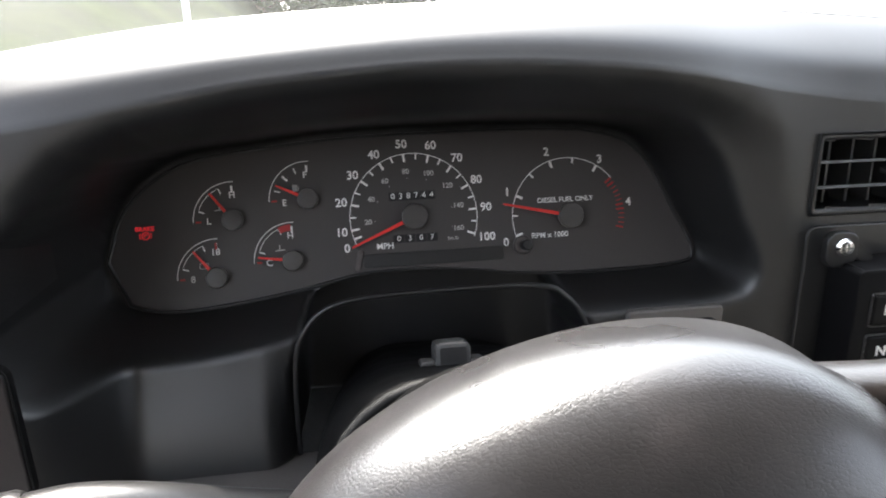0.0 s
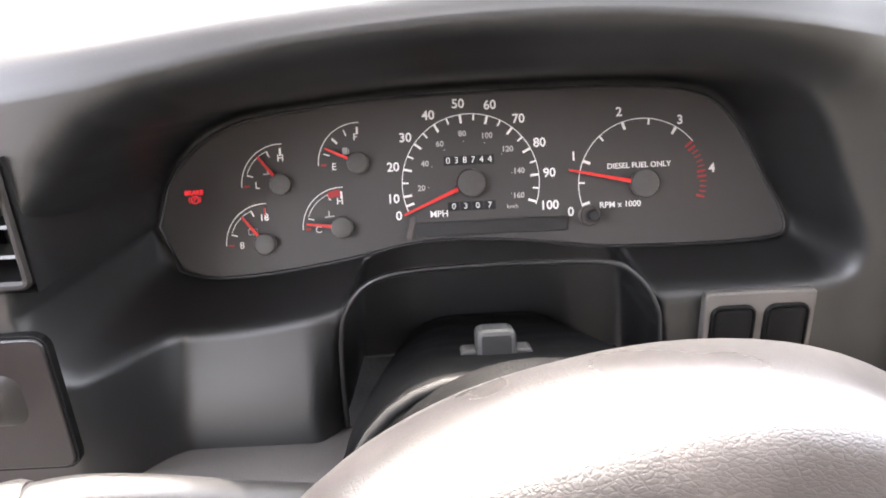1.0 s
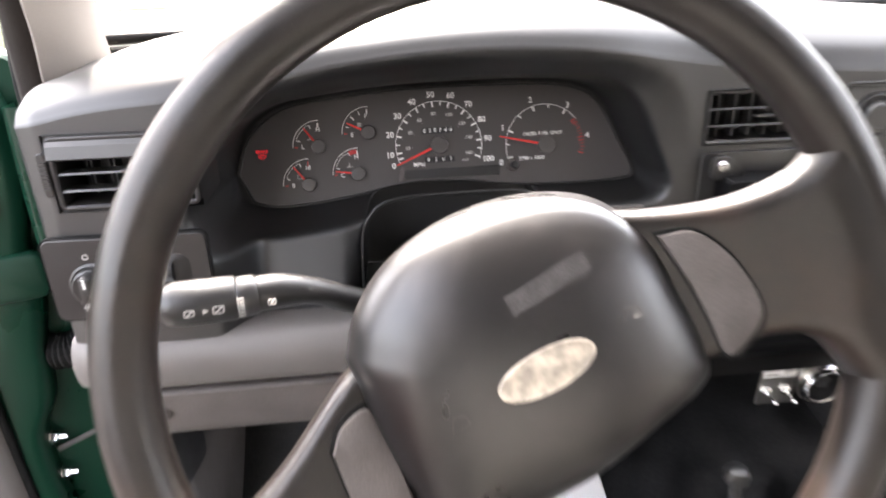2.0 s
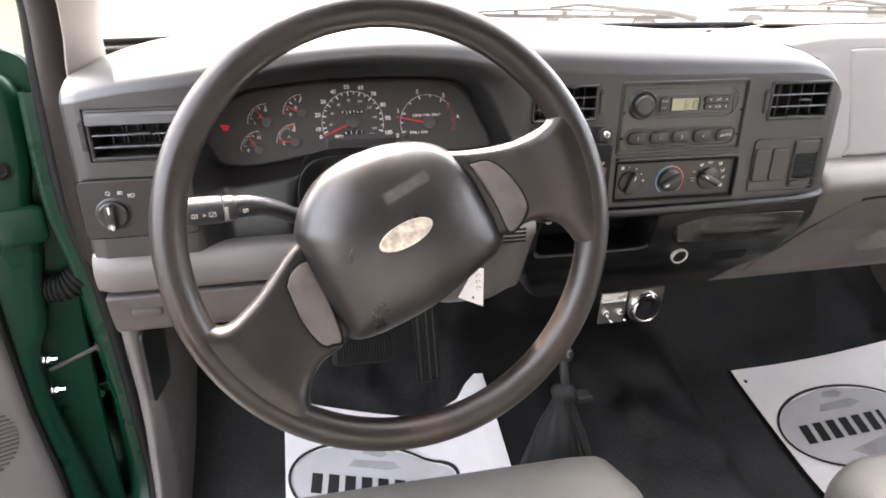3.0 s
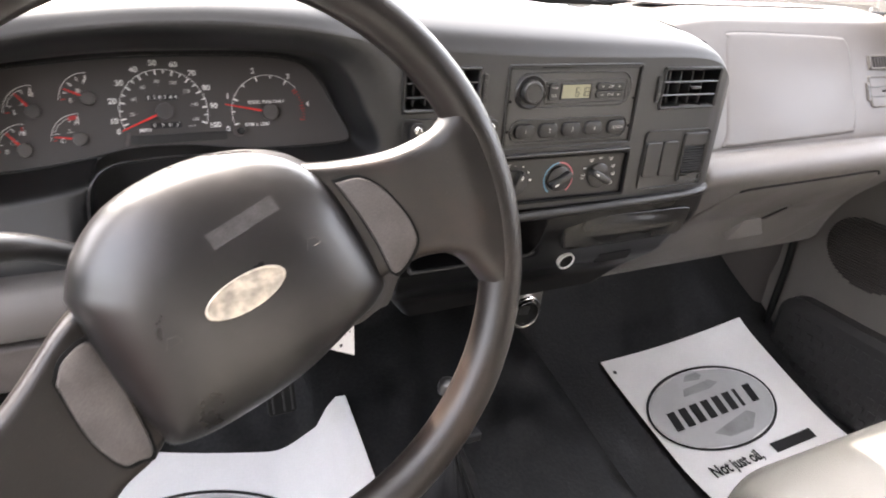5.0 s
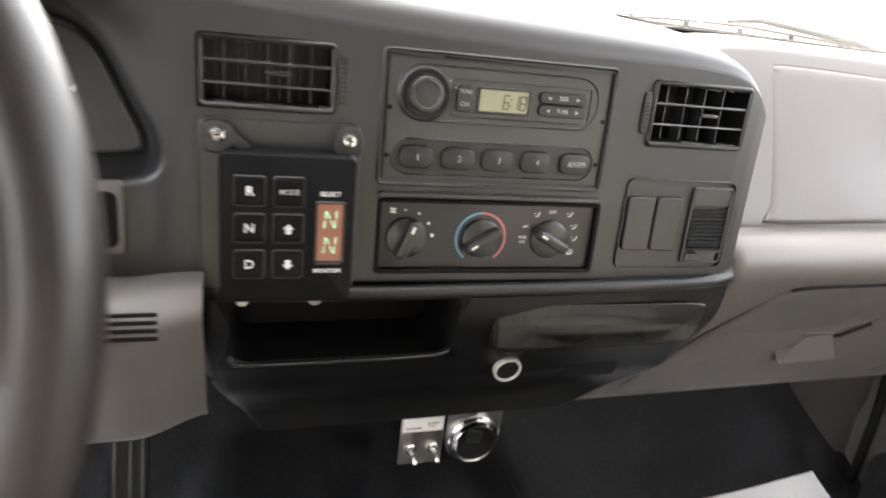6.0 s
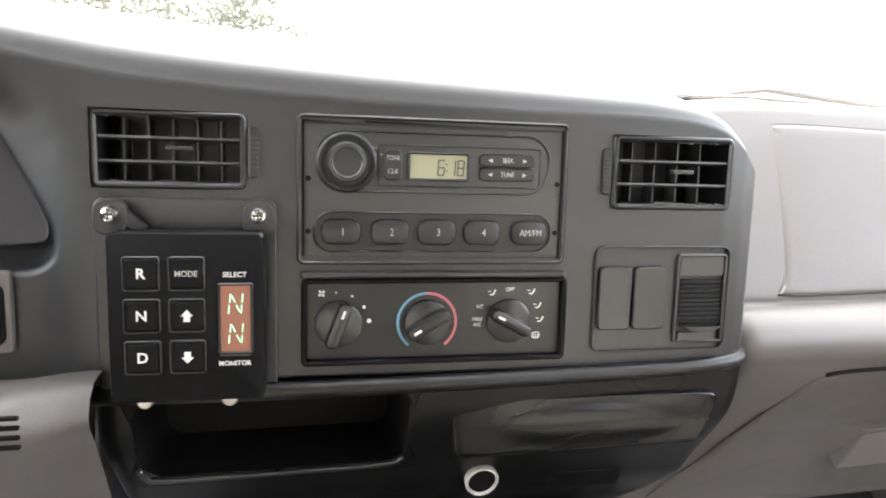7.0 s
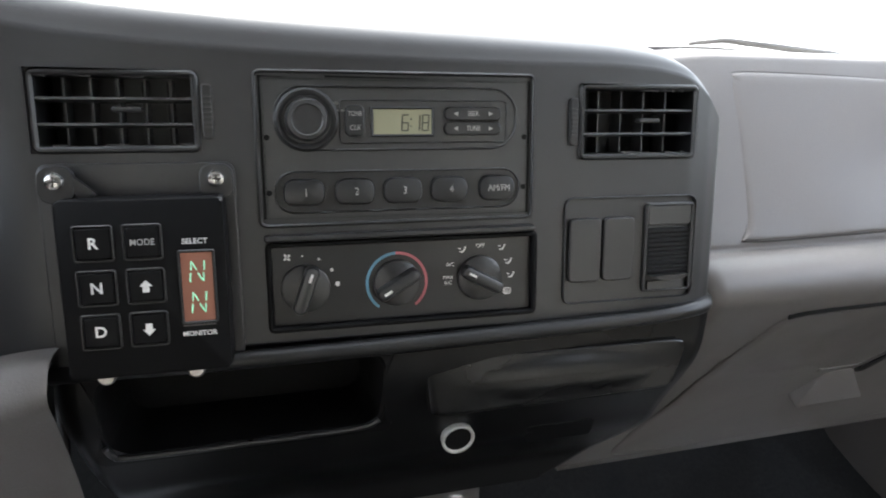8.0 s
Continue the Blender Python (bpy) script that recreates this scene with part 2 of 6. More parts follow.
def part(name, bm, material, parent, label="", smooth=False, solid=None):
    me = bpy.data.meshes.new(name)
    bmesh.ops.recalc_face_normals(bm, faces=bm.faces)
    bm.to_mesh(me)
    bm.free()
    me.materials.append(material)
    if smooth:
        me.shade_smooth()
    ob = new(name, me)
    ob.parent = parent
    if smooth == "edges":
        me.set_sharp_from_angle(angle=radians(35))
    return tagged(ob, label) if label else ob


def shape(name, bm, material, label, category, group="", kind="", smooth=False):
    ob = part(name, bm, material, None, "", smooth)
    return tagged(ob, label, category, group, kind)


def rrect(w, h, r, n=5):
    r = max(min(r, w / 2 - 1e-5, h / 2 - 1e-5), 1e-5)
    out = []
    for cx, cy, a0 in ((w / 2 - r, h / 2 - r, 0), (-w / 2 + r, h / 2 - r, 90), (-w / 2 + r, -h / 2 + r, 180), (w / 2 - r, -h / 2 + r, 270)):
        for k in range(n):
            t = radians(a0 + 90 * k / (n - 1))
            out.append((cx + r * math.cos(t), cy + r * math.sin(t)))
    return out


def rings(bm, loops, cap0=True, cap1=True, closed=True):
    """Skins a list of equally long loops of points."""
    rows = [[bm.verts.new(p) for p in loop] for loop in loops]
    n = len(rows[0])
    for a, b in zip(rows, rows[1:]):
        for k in range(n if closed else n - 1):
            bm.faces.new((a[k], a[(k + 1) % n], b[(k + 1) % n], b[k]))
    if cap0:
        bm.faces.new(rows[0][::-1])
    if cap1:
        bm.faces.new(rows[-1])
    return rows


def slab(bm, x, y, w, h, r, z0, z1, b=0.0008, turn=0.0, n=5):
    """A rounded plate with a bevelled front."""
    c, s = math.cos(radians(turn)), math.sin(radians(turn))
    loops = []
    for inset, z in ((0, z0), (0, z1 - b), (0.35 * b, z1 - 0.3 * b), (b, z1)):
        loops.append([(x + c * u - s * v, y + s * u + c * v, z) for u, v in rrect(w - 2 * inset, h - 2 * inset, r - inset, n)])
    rings(bm, loops)


def ring_frame(bm, x, y, w, h, r, t, z0, z1, b=0.0008, n=5):
    """A rounded frame with an opening through it."""
    loops = []
    for inset, z in ((0, z0), (0, z1 - b), (b, z1), (t - b, z1), (t, z1 - b), (t, z0)):
        loops.append([(x + u, y + v, z) for u, v in rrect(w - 2 * inset, h - 2 * inset, max(r - inset, 0.0004), n)])
    loops.append(loops[0])
    rows = rings(bm, loops, False, False)
    bmesh.ops.remove_doubles(bm, verts=rows[0] + rows[-1], dist=1e-7)


def lathe(bm, x, y, prof, n=28, cap0=True, cap1=True):
    rings(bm, [[(x + r * math.cos(2 * math.pi * k / n), y + r * math.sin(2 * math.pi * k / n), z) for k in range(n)] for r, z in prof], cap0, cap1)


def bar(bm, p, q, w, z0, z1, w2=None):
    """A straight bar in the plane from p to q."""
    p, q = Vector(p), Vector(q)
    d = (q - p).normalized()
    s = Vector((-d.y, d.x))
    w2 = w if w2 is None else w2
    loop = [p - s * w / 2, q - s * w2 / 2, q + s * w2 / 2, p + s * w / 2]
    rings(bm, [[(v.x, v.y, z) for v in loop] for z in (z0, z1)])


def box(bm, cx, cy, cz, sx, sy, sz, b=0.0):
    if b <= 0:
        rings(bm, [[(cx + u * sx / 2, cy + v * sy / 2, cz + w * sz / 2) for u, v in ((-1, -1), (1, -1), (1, 1), (-1, 1))] for w in (-1, 1)])
        return
    loops = []
    for i, z in ((b, -sz / 2), (0.3 * b, -sz / 2 + 0.3 * b), (0, -sz / 2 + b), (0, sz / 2 - b), (0.3 * b, sz / 2 - 0.3 * b), (b, sz / 2)):
        loops.append([(cx + u, cy + v, cz + z) for u, v in rrect(sx - 2 * i, sy - 2 * i, max(b - i, 0.0002) + b * 0.3, 3)])
    rings(bm, loops)


def tube(bm, pts, radii, n=12, closed=False, flat=1.0):
    """A round bar along points."""
    pts = [Vector(p) for p in pts]
    radii = radii if isinstance(radii, (list, tuple)) else [radii] * len(pts)
    loops, up = [], Vector((0.13, 0.21, 0.97))
    for k, p in enumerate(pts):
        a = pts[k - 1] if (k or closed) else p
        b = pts[(k + 1) % len(pts)] if (k < len(pts) - 1 or closed) else p
        d = (b - a).normalized()
        s = d.cross(up).normalized()
        v = s.cross(d)
        loops.append([p + s * radii[k] * math.cos(2 * math.pi * j / n) + v * radii[k] * flat * math.sin(2 * math.pi * j / n) for j in range(n)])
    if closed:
        rows = rings(bm, loops + [loops[0]], False, False)
        bmesh.ops.remove_doubles(bm, verts=rows[0] + rows[-1], dist=1e-7)
    else:
        rings(bm, loops)


def spline(pts, n=6):
    """A smooth line through points."""
    p = [np.array(q, float) for q in pts]
    p = [2 * p[0] - p[1]] + p + [2 * p[-1] - p[-2]]
    out = []
    for k in range(1, len(p) - 2):
        for j in range(n):
            t = j / n
            out.append(0.5 * (2 * p[k] + (p[k + 1] - p[k - 1]) * t + (2 * p[k - 1] - 5 * p[k] + 4 * p[k + 1] - p[k + 2]) * t**2 + (3 * p[k] - p[k - 1] - 3 * p[k + 1] + p[k + 2]) * t**3))
    out.append(p[-2])
    return [tuple(float(v) for v in q) for q in out]


def curve_of(table):
    xs, ys = [a for a, _ in table], [b for _, b in table]
    return lambda x: float(np.interp(x, xs, ys))


def ramp(x, a, b):
    t = min(max((x - a) / (b - a), 0.0), 1.0)
    return t * t * (3 - 2 * t)


def write(bm, text, size, x, y, z, turn=0.0, narrow=1.0, heavy=0.0):
    """Letters, centred at x, y and lying at height z."""
    cu = bpy.data.curves.new("letters", "FONT")
    cu.body, cu.size, cu.align_x, cu.align_y, cu.extrude, cu.offset, cu.resolution_u = text, size, "CENTER", "CENTER", 0.00008, heavy, 3
    ob = bpy.data.objects.new("letters", cu)
    me = bpy.data.meshes.new_from_object(ob)
    me.transform(pose(x, y, z, 0, 0, turn) @ Matrix.Diagonal((narrow, 1, 1, 1)))
    bm.from_mesh(me)
    bpy.data.objects.remove(ob)
    bpy.data.curves.remove(cu)
    bpy.data.meshes.remove(me)


def arc_strip(bm, x, y, r, a0, a1, w, z, n=40):
    for k in range(n):
        t0, t1 = radians(a0 + (a1 - a0) * k / n), radians(a0 + (a1 - a0) * (k + 1) / n)
        q = [(x + rr * math.cos(t), y + rr * math.sin(t), z) for rr, t in ((r, t0), (r + w, t0), (r + w, t1), (r, t1))]
        bm.faces.new([bm.verts.new(v) for v in q])
    bmesh.ops.remove_doubles(bm, verts=bm.verts, dist=1e-7)


def polar(x, y, r, a):
    return (x + r * math.cos(radians(a)), y + r * math.sin(radians(a)))


def lerp(a, b, t):
    return a + (b - a) * t


def sheet(bm, grid):
    """Skins a grid of points; returns its faces row by row."""
    rows = [[bm.verts.new(p) for p in row] for row in grid]
    return [[bm.faces.new((rows[i][j], rows[i][j + 1], rows[i + 1][j + 1], rows[i + 1][j])) for j in range(len(rows[0]) - 1)] for i in range(len(rows) - 1)]


# ---- the cab's shell ----
FLOOR = [(-1.25, 0.0), (0.10, 0.0), (0.28, 0.002), (0.35, 0.018), (0.42, 0.048), (0.50, 0.085), (0.60, 0.132), (0.68, 0.190), (0.76, 0.270), (0.86, 0.40), (0.95, 0.47)]
floor_line = curve_of(FLOOR)


def floor_at(x, y):
    """Height of the floor covering: toe-board and centre hump."""
    z = sum(floor_line(y + 0.012 * k) for k in range(-3, 4)) / 7
    hump = 0.205 * ramp(x, 0.16, 0.25) * (1 - ramp(x, 0.66, 0.76)) * (0.72 + 0.28 * ramp(y, 0.1, 0.6))
    return z + max(hump - 0.75 * z, 0.0)


bm = bmesh.new()
sheet(bm, [[(float(x), float(y), floor_at(float(x), float(y))) for y in np.linspace(0.95, -1.25, 110)] for x in np.linspace(-0.44, 1.46, 80)])
shape("floor", bm, MATBLK, "black vinyl floor covering with a broad centre hump", "floor", kind="structure", smooth=True)

bm = bmesh.new()
sheet(bm, [[(x, y, z) for y, z in ((0.96, 0.40), (0.93, 0.55), (0.80, 0.66), (0.62, 0.72), (0.60, 0.88))] for x in (-0.42, 0.0, 0.44, 0.9, 1.46)])
shape("firewall", bm, RUBBER, "dark padded firewall behind the pedals", "wall", kind="structure", smooth=True)

bm = bmesh.new()
box(bm, 0.46, -0.58, 1.50, 1.78, 1.34, 0.05, 0.02)
shape("ceiling", bm, LINER, "pale cloth headliner over the seats", "ceiling", kind="structure")
bm = bmesh.new()
box(bm, 0.44, -1.27, 0.74, 1.72, 0.05, 1.48, 0.01)
shape("wall_back", bm, DOORTRIM, "dull taupe rear cab wall behind the seats", "wall", kind="structure")

# windscreen pillars and glass
rear_edge = spline([(-0.305, 0.352, 0.80), (-0.302, 0.342, 0.875), (-0.287, 0.310, 0.93), (-0.277, 0.265, 1.0), (-0.262, 0.10, 1.22), (-0.250, -0.08, 1.47)], 6)
glass_edge = spline([(-0.305, 0.53, 0.80), (-0.290, 0.468, 0.875), (-0.279, 0.425, 0.93), (-0.256, 0.372, 1.0), (-0.236, 0.20, 1.20), (-0.225, -0.02, 1.47)], 6)
for flip in (False, True):
    root = thing("windscreen_pillar", Matrix.Identity(4), "light taupe windscreen pillar trim beside the dashboard", "pillar", "windscreen pillars", "structure")
    bm = bmesh.new()
    loops = []
    for p, q in zip(rear_edge, glass_edge):
        p, q = Vector(p), Vector(q)
        loop = [p + Vector((-0.010, 0.045, 0)), p + Vector((-0.003, 0.004, 0)), p] + [p.lerp(q, t) + Vector((0.010 * math.sin(math.pi * t), 0, 0)) for t in (0.15, 0.35, 0.6, 0.8)] + [q, q + Vector((-0.010, 0.004, 0)), q + Vector((-0.035, 0.008, 0))]
        loops.append([((0.903 + 0.022 - v.x) if flip else v.x, v.y, v.z) for v in loop])
    rings(bm, loops)
    part("trim", bm, PILLAR, root, smooth="edges")

bm = bmesh.new()
grid = []
for k in range(13):
    x = -0.37 + 1.66 * k / 12
    bow = 0.12 * ((x - 0.45) / 0.8) ** 2
    grid.append([(x, 0.62 - bow, 0.885), (x, 0.36 - bow, 1.17), (x, 0.08 - bow, 1.475)])
sheet(bm, grid)
glass = shape("windscreen", bm, GLASS, "clear curved windscreen glass", "windscreen", kind="structure", smooth=True)
glass.visible_shadow = False
bm = bmesh.new()
tube(bm, [(-0.37 + 1.66 * k / 24, 0.605 - 0.12 * ((-0.37 + 1.66 * k / 24 - 0.45) / 0.8) ** 2, 0.896) for k in range(25)], 0.006, 8)
shape("windscreen_seal", bm, RUBBER, "thin black rubber seal along the windscreen's foot", "seal", kind="structure", smooth=True)

# left body side: door flange with its weatherstrip, sill and hinge pillar
bm = bmesh.new()
flange = spline([(-0.385, 0.06, 1.47), (-0.375, 0.27, 1.22), (-0.368, 0.40, 1.05), (-0.3695, 0.46, 0.965), (-0.3735, 0.46, 0.88), (-0.379, 0.46, 0.75), (-0.377, 0.46, 0.667), (-0.366, 0.47, 0.571), (-0.36, 0.487, 0.434), (-0.36, 0.504, 0.27), (-0.36, 0.50, 0.12), (-0.36, 0.40, 0.02)], 6)
tube(bm, flange, 0.0105, 10)
shape("weatherstrip", bm, RUBBER, "black rubber weatherstrip round the open driver's doorway", "weatherstrip", kind="structure", smooth=True)
bm = bmesh.new()
sheet(bm, [[(fx + d, y + 0.004, z) for d in (0.0, -0.022, -0.03)] + [(-0.41, y + 0.04, z), (-0.60, y + 0.11, z), (-1.0, y + 0.2, z)] for fx, y, z in flange if z < 0.86])
part_root = thing("hinge_pillar", Matrix.Identity(4), "green painted hinge pillar of the open doorway", "body pillar", kind="structure")
part("pillar_skin", bm, GREEN, part_root, smooth=True)
bm = bmesh.new()
box(bm, -0.40, -0.35, -0.02, 0.10, 1.7, 0.10, 0.02)
part("sill", bm, GREEN, part_root)

# dark trim between the weatherstrip and the dashboard's end, and the grey kick panel
bm = bmesh.new()
foot = curve_of([(p[2], p[0]) for p in rear_edge])
foot_y = curve_of([(p[2], p[1]) for p in rear_edge])
sheet(bm, [[(x + 0.006, y - 0.004, z), (lerp(x, foot(z), 0.25), lerp(y, foot_y(z), 0.35) - 0.012, z), (lerp(x, foot(z), 0.6), lerp(y, foot_y(z), 0.75) - 0.010, z), (foot(z) - 0.001, foot_y(z) + 0.003, z), (foot(z) + 0.012, foot_y(z) + 0.05, z)] for x, y, z in flange if z > 0.62])
shape("pillar_foot_trim", bm, BROWNTRIM, "dark taupe trim at the foot of the pillar", "trim", kind="structure", smooth=True)
bm = bmesh.new()
sheet(bm, [[(-0.350, y - 0.006, z), (-0.335, y - 0.045 - 0.25 * max(0.35 - z, 0), z), (-0.316, y - 0.07 - 0.30 * max(0.35 - z, 0), z), (-0.303, y - 0.03, z), (-0.298, y + 0.30, z)] for _, y, z in flange if z < 0.60])
shape("kick_panel", bm, GREY, "light grey plastic kick panel beside the pedals", "trim panel", kind="structure", smooth=True)
bm = bmesh.new()
slab(bm, 0, 0, 0.085, 0.125, 0.012, -0.004, 0.002)
kp = shape("kick_panel_recess", bm, BLACK, "dark slot in the grey kick panel", "recess", kind="structure")
kp.matrix_world = face_at(-0.3015, 0.462, 0.425, 0, 82)

# ---- the dashboard: pad and fascia skinned from one set of profiles ----
crest = curve_of([(-0.30, 0.878), (-0.26, 0.896), (-0.16, 0.915), (-0.1, 0.924), (0, 0.931), (0.08, 0.933), (0.16, 0.930), (0.23, 0.925), (0.31, 0.919), (0.49, 0.906), (0.62, 0.895), (0.668, 0.881), (0.688, 0.866), (0.703, 0.842), (0.718, 0.80)])
fold = curve_of([(-0.29, 0.858), (-0.24, 0.871), (-0.16, 0.876), (-0.11, 0.883), (-0.08, 0.890), (0, 0.897), (0.06, 0.898), (0.14, 0.892), (0.18, 0.885), (0.24, 0.874), (0.29, 0.869), (0.385, 0.864), (0.5, 0.862), (0.62, 0.862), (0.663, 0.857), (0.683, 0.848), (0.697, 0.832), (0.709, 0.80), (0.73, 0.78)])
front_line = curve_of([(-0.292, 0.262), (-0.285, 0.245), (-0.27, 0.238), (-0.165, 0.236), (-0.1, 0.248), (0.0, 0.262), (0.15, 0.276), (0.22, 0.2945), (0.44, 0.2895), (0.664, 0.284), (0.681, 0.2865), (0.693, 0.292), (0.700, 0.300), (0.704, 0.310)])


def front(x):
    """Depth of the fascia's face, smoothed but for its rounded end."""
    r = min(0.035, max(0.0, 0.668 - x) * 0.5, max(0.0, x + 0.262) * 0.5)
    return sum(front_line(x + r * k / 5) for k in range(-5, 6)) / 11


def soft(curve, x):
    return sum(curve(x + 0.006 * k) for k in range(-5, 6)) / 11


# outlines, in x and z, of the recessed driver's panel and of the deeper gauge cavity within it
OPENING = [(-0.058, 0.60), (-0.0555, 0.735), (-0.047, 0.761), (-0.028, 0.7735), (0.015, 0.7765), (0.08, 0.7755), (0.099, 0.7675), (0.111, 0.750), (0.1145, 0.730), (0.116, 0.60)]
PANEL = [(-0.163, 0.60), (-0.163, 0.800), (-0.159, 0.829), (-0.150, 0.850), (-0.134, 0.866), (-0.111, 0.876), (-0.06, 0.885), (0.0, 0.890), (0.08, 0.890), (0.13, 0.887), (0.165, 0.882), (0.188, 0.876), (0.204, 0.867), (0.216, 0.854), (0.224, 0.836), (0.229, 0.815), (0.232, 0.79), (0.234, 0.60)]
CAVITY = [(-0.166, 0.787), (-0.155, 0.822), (-0.122, 0.846), (-0.070, 0.854), (-0.01, 0.8585), (0.08, 0.859), (0.142, 0.855), (0.172, 0.840), (0.192, 0.802), (0.204, 0.773), (0.186, 0.766), (0.10, 0.766), (0.04, 0.7725), (-0.01, 0.7735), (-0.055, 0.766), (-0.10, 0.760), (-0.137, 0.759), (-0.160, 0.766)]


def within(px, pz, poly):
    """Signed distance of points to an outline, positive inside."""
    best, hit = np.full(px.shape, 9.0), np.zeros(px.shape, bool)
    for (x0, z0), (x1, z1) in zip(poly, poly[1:] + poly[:1]):
        ex, ez = x1 - x0, z1 - z0
        t = np.clip(((px - x0) * ex + (pz - z0) * ez) / (ex * ex + ez * ez), 0, 1)
        best = np.minimum(best, np.hypot(px - x0 - t * ex, pz - z0 - t * ez))
        if z0 != z1:
            hit ^= ((z0 > pz) != (z1 > pz)) & (px < x0 + ex * (pz - z0) / ez)
    return np.where(hit, best, -best)


def eased(d, a, b):
    t = np.clip((d - a) / (b - a), 0, 1)
    return t * t * t * (t * (6 * t - 15) + 10)


def pad_profile(x):
    """The padded top's section at x, from the windscreen to the fascia's upper edge."""
    c, f, y = soft(crest, x), soft(fold, x), front(x)
    return [(0.615, min(c - 0.02, 0.888)), (0.54, c - 0.012), (0.47, c - 0.003), (0.41, c), (0.36, c - 0.003), (y + 0.044, f + 0.82 * (c - f)), (y + 0.0125, f + 0.42 * (c - f)), (y + 0.001, f)]


SUB = 6
dash = thing("dashboard", Matrix.Identity(4), "charcoal moulded dashboard with a padded slate-grey top", "dashboard")
HOLES = [(-0.2615, -0.1685, 0.8045, 0.8525), (0.2440, 0.3255, 0.811, 0.850), (0.579, 0.662, 0.803, 0.846)]
RECESSES = [(0.3640, 0.5375, 0.7640, 0.8515), (0.3655, 0.5430, 0.6940, 0.7480)]
stations = np.round(np.arange(-0.292, 0.7041, 0.0025), 4)
LEVELS = 92
px = np.repeat(stations[:, None], LEVELS, 1)
tops = np.array([soft(fold, float(x)) - 0.0015 for x in stations])
pz = tops[:, None] + (0.684 - tops[:, None]) * np.linspace(0, 1, LEVELS)[None, :]
fronts = np.array([front(float(x)) for x in stations])[:, None] + 0.001
lean = eased(px, -0.176, -0.148) * (1 - eased(px, -0.074, -0.052))
low = 0.300 - lean * 0.020 * eased(pz, 0.775, 0.675)
py = fronts + (low - fronts) * eased(within(px, pz, PANEL), -0.010, 0.030)
deep = 0.3570 + (pz - 0.80) * 0.31
py += np.maximum(deep - py, 0) * eased(within(px, pz, spline(CAVITY + CAVITY[:1], 4)[:-1]), -0.016, 0.004)
py += np.maximum(0.372 - py, 0) * eased(within(px, pz, OPENING), -0.0028, 0.0022)
fine = []
for k, x in enumerate(stations):
    fine.append([(float(x), y, z) for y, z in spline(pad_profile(float(x)), SUB)] + [(float(x), float(py[k, m]), float(pz[k, m])) for m in range(LEVELS)] + [(float(x), float(py[k, -1]) + 0.03, 0.6835)])
bm = bmesh.new()
rows = sheet(bm, fine)


gone = []
for row in rows:
    for f in row:
        c = f.calc_center_median()
        if c.y < 0.32 and any(x0 < c.x < x1 and z0 < c.z < z1 for x0, x1, z0, z1 in HOLES + RECESSES):
            gone.append(f)
bmesh.ops.delete(bm, geom=gone, context="FACES")
part("padded_shell", bm, PAD, dash, "slate-grey padded shell with a raised brow", smooth=True)
# thin rim round the steering column's opening
bm = bmesh.new()
tube(bm, [(x, 0.2985, z) for x, z in spline([(-0.058, 0.655)] + OPENING[1:-1] + [(0.116, 0.655)], 5)], 0.0016, 8)
part("column_opening_rim", bm, BLACK, dash, smooth=True)
# right end wall of the centre stack
bm = bmesh.new()
sheet(bm, [[(0.7035, 0.310, z), (0.709, 0.335, z), (0.714, 0.40, z)] for z in np.linspace(0.684, 0.815, 8)])
part("end_wall", bm, PAD, dash, smooth=True)
# dark backing of the stack, behind its openings
for x0, x1, z0, z1 in HOLES:
    bm = bmesh.new()
    yb = front((x0 + x1) / 2) + 0.055
    for loops in ([[(x0 - .004, yb, z0 - .004), (x1 + .004, yb, z0 - .004), (x1 + .004, yb, z1 + .004), (x0 - .004, yb, z1 + .004)], [(x0 - .004, yb - 0.056, z0 - .004), (x1 + .004, yb - 0.056, z0 - .004), (x1 + .004, yb - 0.056, z1 + .004), (x0 - .004, yb - 0.056, z1 + .004)]],):
        rings(bm, loops, True, False)
    part("vent_duct", bm, BLACK, dash)
# ledge under the stack
bm = bmesh.new()
tube(bm, spline([(0.236, 0.296, 0.676), (0.36, 0.288, 0.677), (0.5, 0.284, 0.679), (0.62, 0.282, 0.682), (0.676, 0.284, 0.685), (0.696, 0.300, 0.686), (0.703, 0.318, 0.686)], 6), 0.0066, 14, flat=0.9)
part("ledge", bm, LEDGE, dash, smooth=True)

# lower black console
bm = bmesh.new()
grid = []
for k in range(41):
    z = 0.682 - 0.165 * k / 40
    y = 0.292 + 0.04 * ramp(z, 0.66, 0.56) + 0.03 * ramp(z, 0.58, 0.535)
    right = float(np.interp(z, [0.515, 0.523, 0.547, 0.579, 0.607, 0.64, 0.684], [0.585, 0.605, 0.662, 0.681, 0.688, 0.697, 0.703]))
    left = float(np.interp(z, [0.515, 0.55, 0.59, 0.632, 0.684], [0.285, 0.258, 0.243, 0.236, 0.234]))
    grid.append([(left, y + 0.07, z)] + [(left + (right - left) * j / 60, y + 0.012 * (1 if j in (0, 60) else 0), z) for j in range(61)] + [(right, y + 0.08, z)])
rows = sheet(bm, grid)
cut = [f for row in rows for f in row if 0.260 < f.calc_center_median().x < 0.436 and 0.613 < f.calc_center_median().z < 0.672 and f.calc_center_median().y < 0.325]
bmesh.ops.delete(bm, geom=cut, context="FACES")
console = thing("lower_console", Matrix.Identity(4), "glossy black lower dashboard console with an open pocket", "console")
part("body", bm, LOWER, console, smooth=True)
bm = bmesh.new()
loops = []
